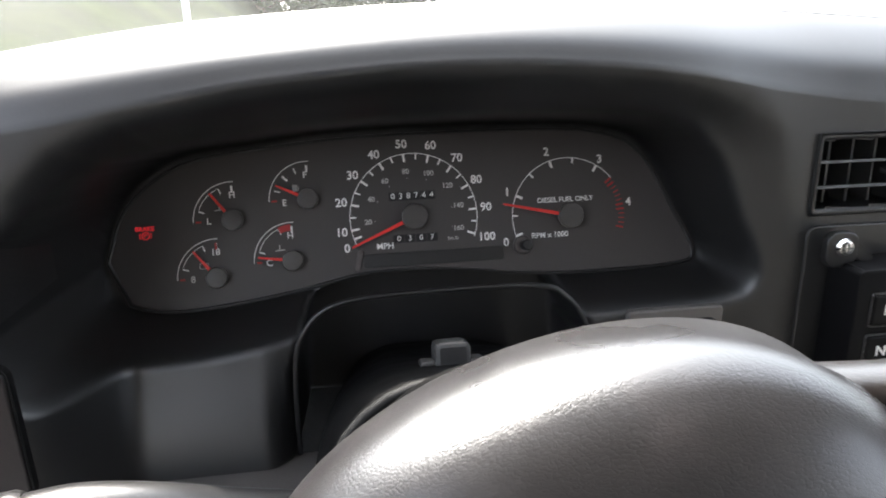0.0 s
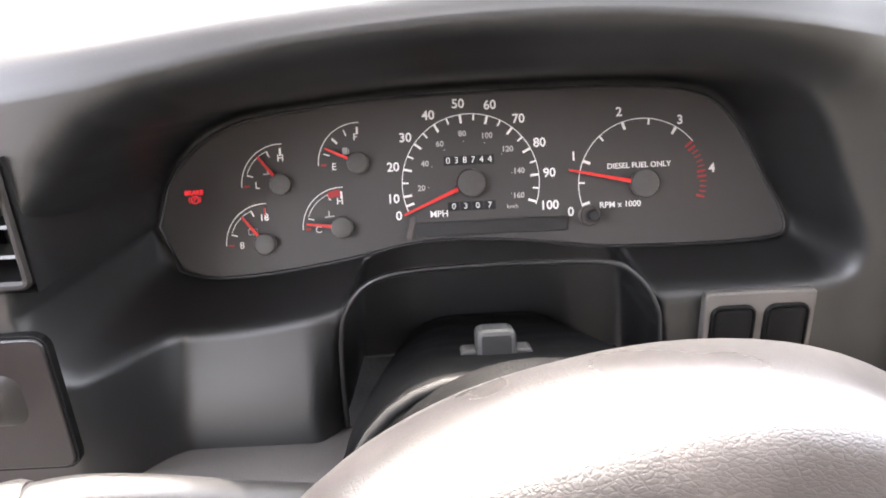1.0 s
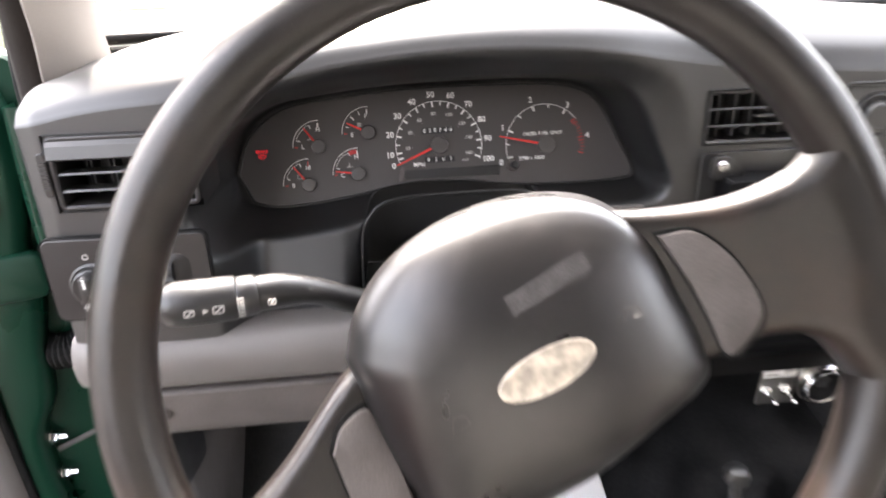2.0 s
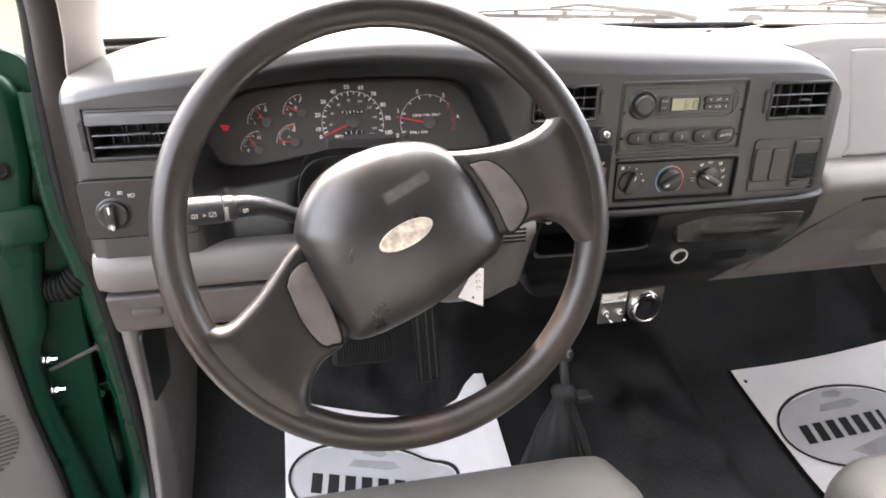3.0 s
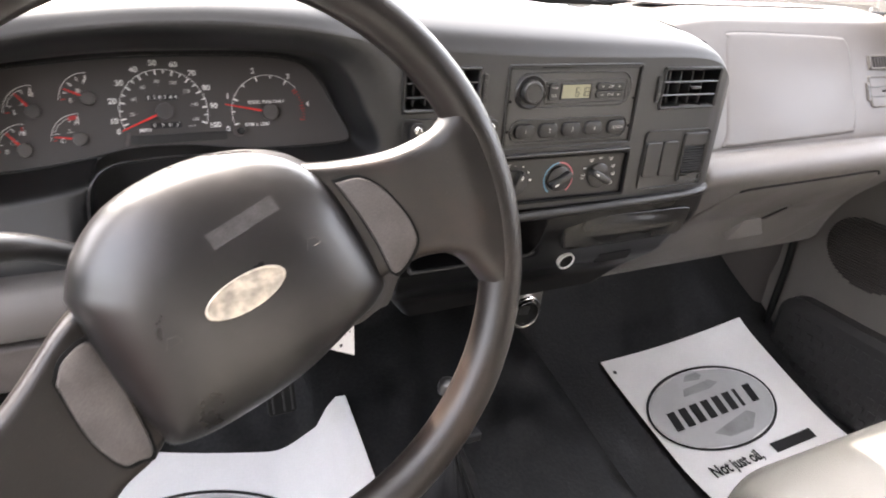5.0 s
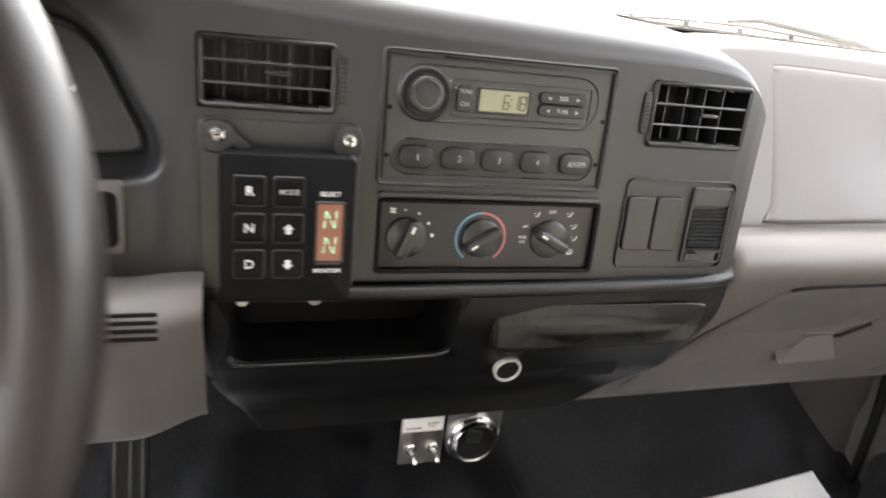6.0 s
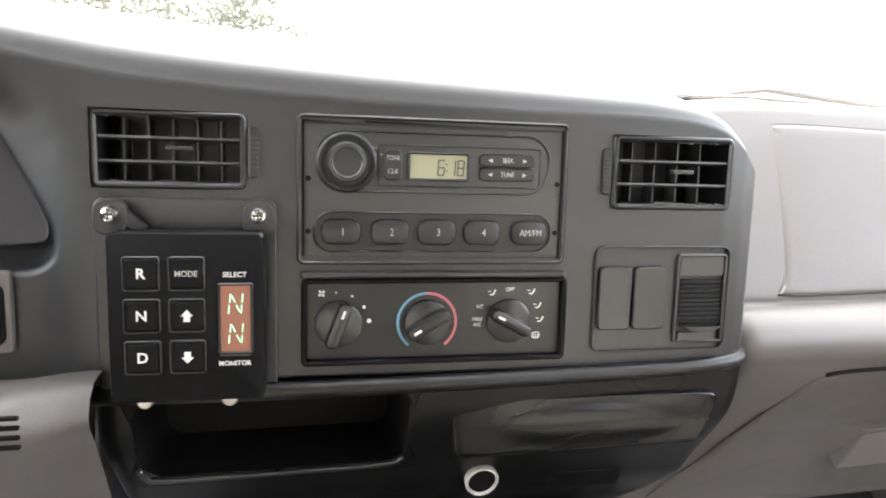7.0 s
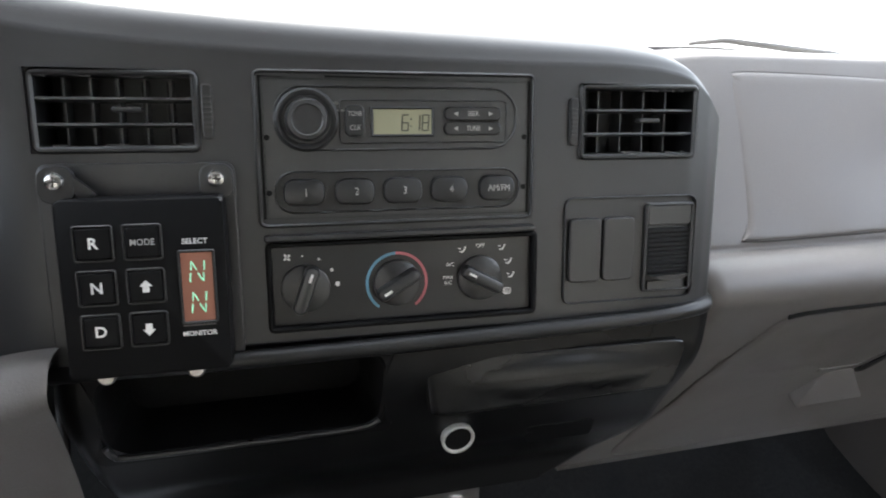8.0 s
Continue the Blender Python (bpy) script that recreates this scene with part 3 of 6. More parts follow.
for inset, out, back, rad in ((-0.0095, -0.003, 0, 0.006), (-0.008, 0.0012, 0, 0.006), (-0.002, 0.0014, 0, 0.014), (0.0, -0.002, 0, 0.014), (0.004, 0, 1, 0.014)):
    loops.append([(0.348 + u, 0.375 if back else 0.292 + 0.04 * ramp(0.642 + v, 0.66, 0.56) - out, 0.642 + v) for u, v in rrect(0.176 - 2 * inset, 0.059 - 2 * inset, rad, 6)])
rings(bm, loops, False, True)
part("pocket", bm, ROCKER, console, smooth="edges")
bm = bmesh.new()
tube(bm, spline([(0.259, 0.303, 0.622), (0.263, 0.3065, 0.6145), (0.274, 0.3085, 0.6112), (0.35, 0.309, 0.6105), (0.42, 0.3085, 0.6115), (0.4345, 0.306, 0.617)], 5), 0.0021, 8)
part("pocket_lip", bm, SATIN, console, smooth=True)

# grey knee bolster left and right of the column
bolster = thing("knee_bolster", Matrix.Identity(4), "light grey padded knee bolster below the dashboard", "knee bolster")
for x0, x1, name in ((-0.289, -0.045, "left_pad"), (0.118, 0.243, "right_pad")):
    bm = bmesh.new()
    grid = []
    for x in np.linspace(x0, x1, 18):
        d = 0.010 * (1 - ramp(float(x), x0, x0 + 0.02)) + (0.03 * ramp(float(x), 0.19, 0.245) if x0 > 0 else 0)
        b = 0.0 if x0 < 0 else 1.0
        grid.append([(float(x), y + d, z - 0.006 * b) for y, z in spline([(0.30, 0.682 + 0.012 * b), (0.262, 0.690 + 0.010 * b), (0.240, 0.690 + 0.007 * b), (0.230, 0.677 + 0.003 * b), (0.230 + 0.012 * b, 0.660), (0.238 + 0.03 * b, 0.646 - 0.03 * b), (0.262 + 0.03 * b, 0.643 - 0.07 * b), (0.32, 0.642 - 0.09 * b)], 4)])
    sheet(bm, grid)
    sheet(bm, [[p[0] for p in zip(grid[0])], [(x0, 0.32, z) for _, _, z in grid[0]]])
    part("pad", bm, GREY, bolster, smooth=True)
bm = bmesh.new()
sheet(bm, [[(float(x), y, z) for y, z in spline([(0.30, 0.640), (0.246, 0.639), (0.242, 0.630), (0.250, 0.600), (0.262, 0.582), (0.29, 0.576), (0.34, 0.576)], 3)] for x in np.linspace(-0.283, -0.03, 12)])
part("lower_panel", bm, MIDGREY, bolster, "mid-grey lower panel", smooth=True)
bm = bmesh.new()
slab(bm, 0, 0, 0.034, 0.0095, 0.0045, 0.0, 0.0028, 0.001, 0, 7)
h = part("release_handle", bm, MIDGREY, bolster, "grey oval release handle", smooth="edges")
h.matrix_basis = face_at(-0.243, 0.2445, 0.6150, -8)
bm = bmesh.new()
ring_frame(bm, 0, 0, 0.0380, 0.0130, 0.0062, 0.0018, -0.002, 0.0012, 0.0003, 8)
h = part("handle_gap", bm, DKTRIM, bolster)
h.matrix_basis = face_at(-0.243, 0.2445, 0.6150, -8)
bm = bmesh.new()
for k in range(4):
    slab(bm, 0, -0.0054 * k, 0.032, 0.0026, 0.0012, -0.001, 0.0008)
h = part("louvre", bm, VOID, bolster, "dark louvre slots")
h.matrix_basis = face_at(0.203, 0.2292, 0.6895, -3)

# ---- passenger side of the dashboard ----
pass_prof = [(0.615, 0.896), (0.54, 0.902), (0.47, 0.900), (0.435, 0.892), (0.423, 0.880), (0.405, 0.85), (0.375, 0.795), (0.345, 0.738), (0.338, 0.722), (0.336, 0.716), (0.320, 0.712), (0.304, 0.700), (0.300, 0.682), (0.314, 0.660), (0.345, 0.625), (0.39, 0.577), (0.418, 0.525), (0.430, 0.490), (0.438, 0.477), (0.455, 0.469), (0.55, 0.466), (0.62, 0.48)]
pdash = thing("passenger_dashboard", Matrix.Identity(4), "light grey passenger side of the dashboard", "dashboard")
bm = bmesh.new()
grid = []
foot_x = curve_of([(0.46, 0.652), (0.48, 0.640), (0.512, 0.615), (0.56, 0.600)])
for x in np.linspace(0.60, 1.245, 44):
    k = ramp(float(x), 1.19, 1.245) * 0.03
    near = 1 - ramp(float(x), 0.60, 0.80)
    grid.append([(lerp(foot_x(z), 1.245, (float(x) - 0.60) / 0.645), max(y + k, 0.325 if (x < 0.70 and z > 0.66) else 0), z - (0.02 * near if z > 0.86 else 0)) for y, z in spline(pass_prof, 4)])
sheet(bm, grid)
part("body", bm, GREY, pdash, smooth=True)
bm = bmesh.new()
grid = []
outline = spline([(0.762, 0.724), (0.7705, 0.735), (0.778, 0.762), (0.788, 0.808), (0.797, 0.852), (0.803, 0.866), (0.818, 0.873), (0.95, 0.871), (1.055, 0.867), (1.072, 0.862), (1.0785, 0.847), (1.0755, 0.80), (1.069, 0.750), (1.060, 0.733), (1.042, 0.728), (0.9, 0.725), (0.795, 0.723), (0.762, 0.724)], 4)[:-1]


def on_pass(z):
    t = (z - 0.722) / (0.875 - 0.722)
    return 0.338 + 0.083 * t


cxp, czp = 0.93, 0.80
loops = []
for s, out in ((1.0, -0.004), (1.0, -0.0005), (0.997, 0.0012), (0.990, 0.0024), (0.972, 0.0034), (0.94, 0.0040)):
    loops.append([(lerp(cxp, x, s), on_pass(lerp(czp, z, s)) - out, lerp(czp, z, s)) for x, z in outline])
rings(bm, loops, False, True)
part("airbag_cover", bm, GREY, pdash, "smooth light grey airbag cover", smooth="edges")
bm = bmesh.new()
tube(bm, [(lerp(cxp, x, 1.003), on_pass(lerp(czp, z, 1.008)) - 0.0004, lerp(czp, z, 1.008)) for x, z in outline], 0.0012, 6, closed=True)
part("airbag_seam", bm, DKTRIM, pdash, "dark seam round the cover", smooth=True)
bm = bmesh.new()
tube(bm, spline([(0.56, 0.43, 0.9105), (0.60, 0.40, 0.9015), (0.64, 0.365, 0.889), (0.672, 0.325, 0.872)], 5), 0.0007, 6)
part("pad_seam", bm, VOID, pdash, "thin seam between the dark pad and the grey top", smooth=True)
bm = bmesh.new()
slab(bm, 0, 0, 0.42, 0.07, 0.03, 0, 0.003)
o = part("defroster_tray", bm, DKTRIM, pdash, "shallow grey tray along the windscreen")
o.matrix_basis = pose(0.93, 0.535, 0.9015, 0, 0, 0)


def on_glove(z):
    """Depth of the sloping glove box face."""
    return float(np.interp(z, [0.477, 0.490, 0.525, 0.577, 0.625, 0.660, 0.672], [0.438, 0.430, 0.418, 0.390, 0.345, 0.314, 0.306]))


glove = thing("glove_box", Matrix.Identity(4), "closed light grey glove box with a recessed pull handle", "glove box")
bm = bmesh.new()
gout = spline([(0.786, 0.647), (0.795, 0.657), (0.828, 0.661), (0.90, 0.6625), (1.0, 0.665), (1.09, 0.667), (1.115, 0.661), (1.125, 0.648), (1.165, 0.60), (1.185, 0.57), (1.155, 0.535), (1.11, 0.500), (1.05, 0.484), (0.92, 0.482), (0.78, 0.482), (0.705, 0.486), (0.708, 0.504), (0.747, 0.544), (0.771, 0.584), (0.777, 0.615), (0.786, 0.647)], 4)[:-1]
gcx, gcz = 0.97, 0.585
loops = []
for s, out in ((1.0, -0.004), (1.0, 0.0012), (0.985, 0.0030), (0.95, 0.0036)):
    loops.append([(lerp(gcx, x, s), on_glove(lerp(gcz, z, s)) - out, lerp(gcz, z, s)) for x, z in gout])
rows = rings(bm, loops, False, False)
for s in (0.7, 0.45, 0.2):
    inner = [bm.verts.new((lerp(gcx, x, s), on_glove(lerp(gcz, z, s)) - 0.0036, lerp(gcz, z, s))) for x, z in gout]
    last = rows[-1]
    for k in range(len(inner)):
        bm.faces.new((last[k], last[(k + 1) % len(inner)], inner[(k + 1) % len(inner)], inner[k]))
    rows.append(inner)
bm.faces.new(rows[-1])
part("door", bm, GREY, glove, smooth="edges")
bm = bmesh.new()
tube(bm, [(x, on_glove(z + 0.002) - 0.0012, z + 0.002) for x, z in gout if z > 0.6565 and x < 1.12], 0.0021, 6)
part("gap", bm, VOID, glove, "dark gap round the door", smooth=True)


# ---- steering wheel and column ----
WHEEL_AT = face_at(0.0268, 0.0355, 0.7810, 17.3)
wheel = thing("steering_wheel", WHEEL_AT, "worn dark two-spoke steering wheel with a large padded hub", "steering wheel")
bm = bmesh.new()
loops = []
for k in range(96):
    a = 2 * math.pi * k / 96
    loops.append([((0.1855 + 0.0145 * math.cos(b)) * math.cos(a), (0.1855 + 0.0145 * math.cos(b)) * math.sin(a), 0.0165 * math.sin(b)) for b in [2 * math.pi * j / 18 for j in range(18)]])
rows = rings(bm, loops + [loops[0]], False, False)
bmesh.ops.remove_doubles(bm, verts=bm.verts, dist=1e-7)
part("rim", bm, WHEEL, wheel, smooth=True)


def dished(x, y, z):
    """The spokes fall back from the rim towards the hub."""
    return (x, y, z - 0.33 * max(0.0, 0.165 - math.hypot(x, y)))


def inside(x, z, poly):
    hit = False
    for (x0, z0), (x1, z1) in zip(poly, poly[1:] + poly[:1]):
        if (z0 > z) != (z1 > z) and x < x0 + (x1 - x0) * (z - z0) / (z1 - z0):
            hit = not hit
    return hit


def spoke(points):
    """A moulded spoke: rounded edges and a dished front, from its outline."""
    bm = bmesh.new()
    pts = [Vector(p) for p in spline(points + [points[0]], 6)[:-1]]
    n = len(pts)
    if sum(pts[k].cross(pts[(k + 1) % n]) for k in range(n)) < 0:
        pts.reverse()
    sides = []
    for k in range(n):
        d = (pts[(k + 1) % n] - pts[k - 1]).normalized()
        sides.append(Vector((-d.y, d.x)))
    loops = []
    for inset, z in ((0.006, -0.019), (0.002, -0.015), (0.0, -0.006), (0.0008, 0.002), (0.003, 0.0075), (0.0065, 0.0105)):
        loops.append([dished(*(p + s * inset), z + 0.004 * ramp(p.length, 0.14, 0.185)) for p, s in zip(pts, sides)])
    rows = rings(bm, loops, False, False)
    _, _, tris, _, _, _ = delaunay_2d_cdt([v.co.to_2d() for v in rows[0]], [(k, (k + 1) % n) for k in range(n)], [], 1, 1e-7)
    for tri in tris:
        if max(tri) < n:
            bm.faces.new([rows[0][q] for q in tri])
    edge_loop = rows[-1]
    flat = [v.co.to_2d() for v in edge_loop]
    outline = [tuple(p) for p in flat]
    xs, ys = [p.x for p in flat], [p.y for p in flat]
    spots = [Vector((float(x), float(y))) for x in np.arange(min(xs), max(xs), 0.005) for y in np.arange(min(ys), max(ys), 0.005)]
    spots = [p for p in spots if inside(p.x, p.y, outline) and min((p - q).length for q in flat) > 0.003]
    where, _, tris, origin, _, _ = delaunay_2d_cdt(flat + spots, [(k, (k + 1) % n) for k in range(n)], [], 1, 1e-7)
    verts = [edge_loop[o[0]] if o and o[0] < n else bm.verts.new(dished(p.x, p.y, 0.0112 + 0.004 * ramp(p.length, 0.14, 0.185))) for p, o in zip(where, origin)]
    for tri in tris:
        bm.faces.new([verts[q] for q in tri])
    return bm


part("spoke", spoke([(0.04, 0.066), (0.077, 0.0655), (0.113, 0.0700), (0.140, 0.082), (0.155, 0.096), (0.176, 0.078), (0.194, 0.03), (0.194, -0.02), (0.184, -0.054), (0.170, -0.026), (0.152, -0.005), (0.130, -0.004), (0.112, -0.012), (0.08, -0.02), (0.04, 0.02)]), WHEEL, wheel, smooth=True)
part("spoke", spoke([(-0.075, 0.0), (-0.092, -0.014), (-0.122, -0.051), (-0.146, -0.070), (-0.162, -0.065), (-0.174, -0.035), (-0.191, -0.037), (-0.180, -0.080), (-0.136, -0.143), (-0.089, -0.176), (-0.066, -0.180), (-0.058, -0.173), (-0.069, -0.163), (-0.082, -0.152), (-0.082, -0.134), (-0.070, -0.115), (-0.047, -0.099), (-0.03, -0.06)]), WHEEL, wheel, smooth=True)
bm = bmesh.new()
pad_pts = spline([(-0.086, -0.001), (-0.079, 0.024), (-0.060, 0.049), (-0.028, 0.067), (0.010, 0.075), (0.045, 0.071), (0.071, 0.053), (0.089, 0.022), (0.105, -0.014), (0.100, -0.030), (0.082, -0.044), (0.043, -0.072), (-0.006, -0.094), (-0.036, -0.101), (-0.048, -0.094), (-0.060, -0.072), (-0.075, -0.037), (-0.086, -0.001)], 6)[:-1]
HUB_RINGS = ((0.80, -0.089, 0.002, -0.018), (0.955, -0.085, 0.002, -0.015), (0.997, -0.070, 0.0032, -0.0054), (1.0, -0.045, 0.0046, 0.0017), (0.998, -0.026, -0.001, 0.0), (0.985, -0.0185, 0, 0), (0.955, -0.0125, 0, 0), (0.91, -0.0075, 0, 0), (0.84, -0.0025, 0, 0), (0.74, 0.0022, 0, 0), (0.60, 0.0065, 0, 0), (0.44, 0.0095, 0, 0), (0.26, 0.0114, 0, 0), (0.08, 0.012, 0, 0))


def hub_point(p, q):
    """A point of the hub's ring at the share q of its outline, rounder towards the middle."""
    u, v = p[0] - 0.008, p[1] + 0.012
    a, w = math.atan2(v, u), 0.9 * (1 - ramp(q, 0.25, 0.98)) if q < 0.99 else 0.0
    oval = 0.098 * 0.080 / math.hypot(0.080 * math.cos(a + 0.35), 0.098 * math.sin(a + 0.35))
    d = q * lerp(math.hypot(u, v), oval, w)
    return 0.008 + d * math.cos(a), -0.012 + d * math.sin(a)


loops = []
for q, z, dx, dy in HUB_RINGS:
    loops.append([(x + dx, y + dy, z) for x, y in (hub_point(p, q if z > -0.06 or q > 0.9 else 0.99) if z > -0.05 else (lerp(0.008, p[0], q), lerp(-0.012, p[1], q)) for p in pad_pts)])
rings(bm, loops)
part("hub_pad", bm, HUB, wheel, "creased dark airbag cover", smooth=True)


def blob(points, z0, z1, b=0.002):
    bm = bmesh.new()
    pts = spline(points + [points[0]], 5)[:-1]
    cx, cy = sum(p[0] for p in pts) / len(pts), sum(p[1] for p in pts) / len(pts)
    size = max(math.hypot(x - cx, y - cy) for x, y in pts)
    loops = [[dished(lerp(cx, x, 1 - i / size), lerp(cy, y, 1 - i / size), z) for x, y in pts] for i, z in ((0, z0), (0, z1 - b), (0.4 * b, z1 - 0.3 * b), (b, z1), (size * 0.5, z1 + 0.0006))]
    rings(bm, loops)
    return bm


btn_l = [(-0.095, -0.044), (-0.090, -0.032), (-0.076, -0.025), (-0.066, -0.045), (-0.052, -0.092), (-0.060, -0.0975), (-0.070, -0.096), (-0.084, -0.076)]
btn_r = [(0.074, 0.052), (0.090, 0.054), (0.106, 0.043), (0.120, 0.022), (0.122, 0.006), (0.108, -0.011), (0.098, 0.010), (0.088, 0.030)]
for pts in (btn_l, btn_r):
    cx, cy = sum(p[0] for p in pts) / len(pts), sum(p[1] for p in pts) / len(pts)
    part("button_gap", blob([(lerp(cx, x, 1.09), lerp(cy, y, 1.07)) for x, y in pts], -0.004, 0.0125, 0.0005), VOID, wheel, smooth="edges")
    part("button", blob(pts, -0.004, 0.0145), MIDGREY, wheel, "worn grey rubber button", smooth="edges")
bm = bmesh.new()
loops = []
for s, zz in ((1.0, 0.0105), (1.0, 0.0128), (0.94, 0.0136), (0.90, 0.0132), (0.5, 0.0136)):
    loops.append([(0.009 + s * (0.0255 * math.cos(t) * math.cos(0.42) - 0.0105 * math.sin(t) * math.sin(0.42)), -0.005 + s * (0.0255 * math.cos(t) * math.sin(0.42) + 0.0105 * math.sin(t) * math.cos(0.42)), zz) for t in [2 * math.pi * k / 40 for k in range(40)]])
rings(bm, loops)
part("emblem", bm, EMBLEM, wheel, "worn pale oval emblem", smooth="edges")
for x, y in ((-0.033, -0.028), (0.051, 0.018)):
    bm = bmesh.new()
    tube(bm, [(x - 0.004, y - 0.003, 0.0122), (x - 0.0035, y + 0.0035, 0.0122), (x + 0.002, y + 0.0045, 0.0122), (x + 0.0045, y + 0.001, 0.0122), (x, y - 0.001, 0.0122)], 0.00025, 5)
    part("horn_mark", bm, DKTRIM, wheel, "faint embossed horn sign")


def pad_height(x, y):
    """Height of the padded cover's front at x, y."""
    a_ = math.atan2(y + 0.012, x - 0.008)
    p = min(pad_pts, key=lambda p: abs((math.atan2(p[1] + 0.012, p[0] - 0.008) - a_ + math.pi) % (2 * math.pi) - math.pi))
    rad = [(math.hypot(u - 0.008, v + 0.012), z) for (u, v), z in [(hub_point(p, q), z) for q, z, _, _ in HUB_RINGS[:4:-1]]]
    return float(np.interp(math.hypot(x - 0.008, y + 0.012), [r for r, _ in rad], [z for _, z in rad]))


bm = bmesh.new()
c26, s26 = math.cos(radians(26)), math.sin(radians(26))
spots = [[(0.0125 + c26 * u - s26 * v, 0.0355 + s26 * u + c26 * v) for u in np.linspace(-0.022, 0.022, 16)] for v in np.linspace(-0.005, 0.005, 5)]
sheet(bm, [[(x, y, pad_height(x, y) + 0.0005) for x, y in row] for row in spots])
part("sticker_residue", bm, RESIDUE, wheel, "grey residue of a peeled sticker", smooth=True)

column = thing("steering_column", WHEEL_AT, "dusty black steering column shroud with a flasher button", "steering column")
bm = bmesh.new()
loops = []
for z, w, h, y in ((-0.115, 0.117, 0.110, -0.005), (-0.121, 0.126, 0.117, -0.007), (-0.145, 0.132, 0.119, -0.009), (-0.18, 0.134, 0.118, -0.011), (-0.24, 0.132, 0.114, -0.014), (-0.34, 0.126, 0.106, -0.018)):
    loops.append([(u, v + y, z) for u, v in rrect(w, h, 0.042, 8)])
rings(bm, loops)
part("shroud", bm, DUSTYSHADE, column, smooth="edges")
bm = bmesh.new()
lip = [(u, v - 0.006, -0.1185) for u, v in rrect(0.121, 0.1135, 0.042, 8)]
tube(bm, lip + lip[:1], 0.0024, 8)
part("front_lip", bm, RUBBER, column, "rounded front lip of the shroud", smooth=True)
bm = bmesh.new()
lathe(bm, 0, -0.002, [(0.048, -0.07), (0.055, -0.084), (0.058, -0.092), (0.0605, -0.108), (0.0605, -0.113), (0.058, -0.116), (0.054, -0.124)], 48)
part("collar", bm, DUSTYSHADE, column, "smooth black collar behind the hub", smooth="edges")
bm = bmesh.new()
box(bm, -0.008, 0.0515, -0.166, 0.0150, 0.014, 0.016, 0.002)
part("flasher_button", bm, BLACK, column, "grey flasher button")
bm = bmesh.new()
box(bm, -0.008, 0.0480, -0.166, 0.027, 0.006, 0.012, 0.001)
part("button_guide", bm, BLACK, column)

stalk = thing("indicator_stalk", pose(0, 0, 0), "black indicator and wiper stalk with white symbols", "stalk")
bm = bmesh.new()
line = spline([(-0.025, 0.175, 0.735), (-0.062, 0.155, 0.757), (-0.082, 0.142, 0.771), (-0.100, 0.135, 0.7765), (-0.116, 0.130, 0.7775)], 5)
tube(bm, line, [0.0085 + 0.0025 * ramp(k, 8, 18) for k in range(len(line))], 16)
part("arm", bm, BLACK, stalk, smooth=True)
bm = bmesh.new()
tube(bm, [(-0.114, 0.1305, 0.7775), (-0.116, 0.130, 0.7775), (-0.124, 0.128, 0.7775), (-0.125, 0.1278, 0.7775)], [0.0115, 0.0125, 0.0125, 0.012], 22)
part("ring", bm, SATIN, stalk, "ribbed adjuster ring", smooth="edges")
bm = bmesh.new()
tube(bm, [(-0.125, 0.1278, 0.7775), (-0.127, 0.1275, 0.7775), (-0.160, 0.122, 0.7785), (-0.165, 0.121, 0.7785), (-0.167, 0.121, 0.7785)], [0.0125, 0.0135, 0.0135, 0.0115, 0.008], 22)
part("end_grip", bm, BLACK, stalk, smooth="edges")
bm = bmesh.new()
for x, s in ((0.042, 0.0024), (0.012, 0.0032), (-0.004, 0.0028)):
    ring_frame(bm, x, 0.0, 2 * s, 1.5 * s, 0.001, 0.0006, 0, 0.0004, 0.0001)
    bar(bm, (x - s * 0.7, -0.002), (x + s * 0.9, 0.002), 0.0006, 0, 0.0004)
rings(bm, [[(0.0035, -0.0015, z), (0.0065, 0, z), (0.0035, 0.0015, z)] for z in (0, 0.0004)])
for k in range(6):
    bar(bm, (0.0225, -0.006 + 0.0022 * k), (0.0265, -0.006 + 0.0022 * k), 0.0007, 0.0001, 0.0005)
s_ = tagged(part("symbols", bm, DIM, stalk, "white printed symbols"), kind="stuff")
s_.matrix_basis = pose(-0.145, 0.1105, 0.7780, 90, 0, 9.6)

# ---- instrument cluster ----
cluster = thing("instrument_cluster", face_at(0.0, 0.3535, 0.80, 17.2), "dark instrument cluster with red needles and white figures", "instrument cluster")
bm = bmesh.new()
outl = spline([(-0.164, -0.012), (-0.152, 0.020), (-0.120, 0.044), (-0.070, 0.052), (-0.01, 0.0565), (0.08, 0.057), (0.142, 0.053), (0.170, 0.038), (0.190, 0.0), (0.202, -0.028), (0.185, -0.036), (0.10, -0.036), (0.04, -0.029), (-0.01, -0.028), (-0.055, -0.036), (-0.10, -0.042), (-0.135, -0.043), (-0.158, -0.036)], 4)
rings(bm, [[(lerp(0.02, x, s), lerp(0.01, y, s), z) for x, y in outl[:-1]] for s, z in ((1.0, -0.004), (1.0, 0.0), (0.97, 0.0))], False, True)
part("face_plate", bm, FACE, cluster, "matt dark grey gauge face")
bm = bmesh.new()
tube(bm, [(lerp(0.02, x, 0.985), lerp(0.008, y, 0.985), 0.001) for x, y in outl[:-1]], 0.0011, 6, closed=True)
part("edge_trim", bm, BLACK, cluster, smooth=True)


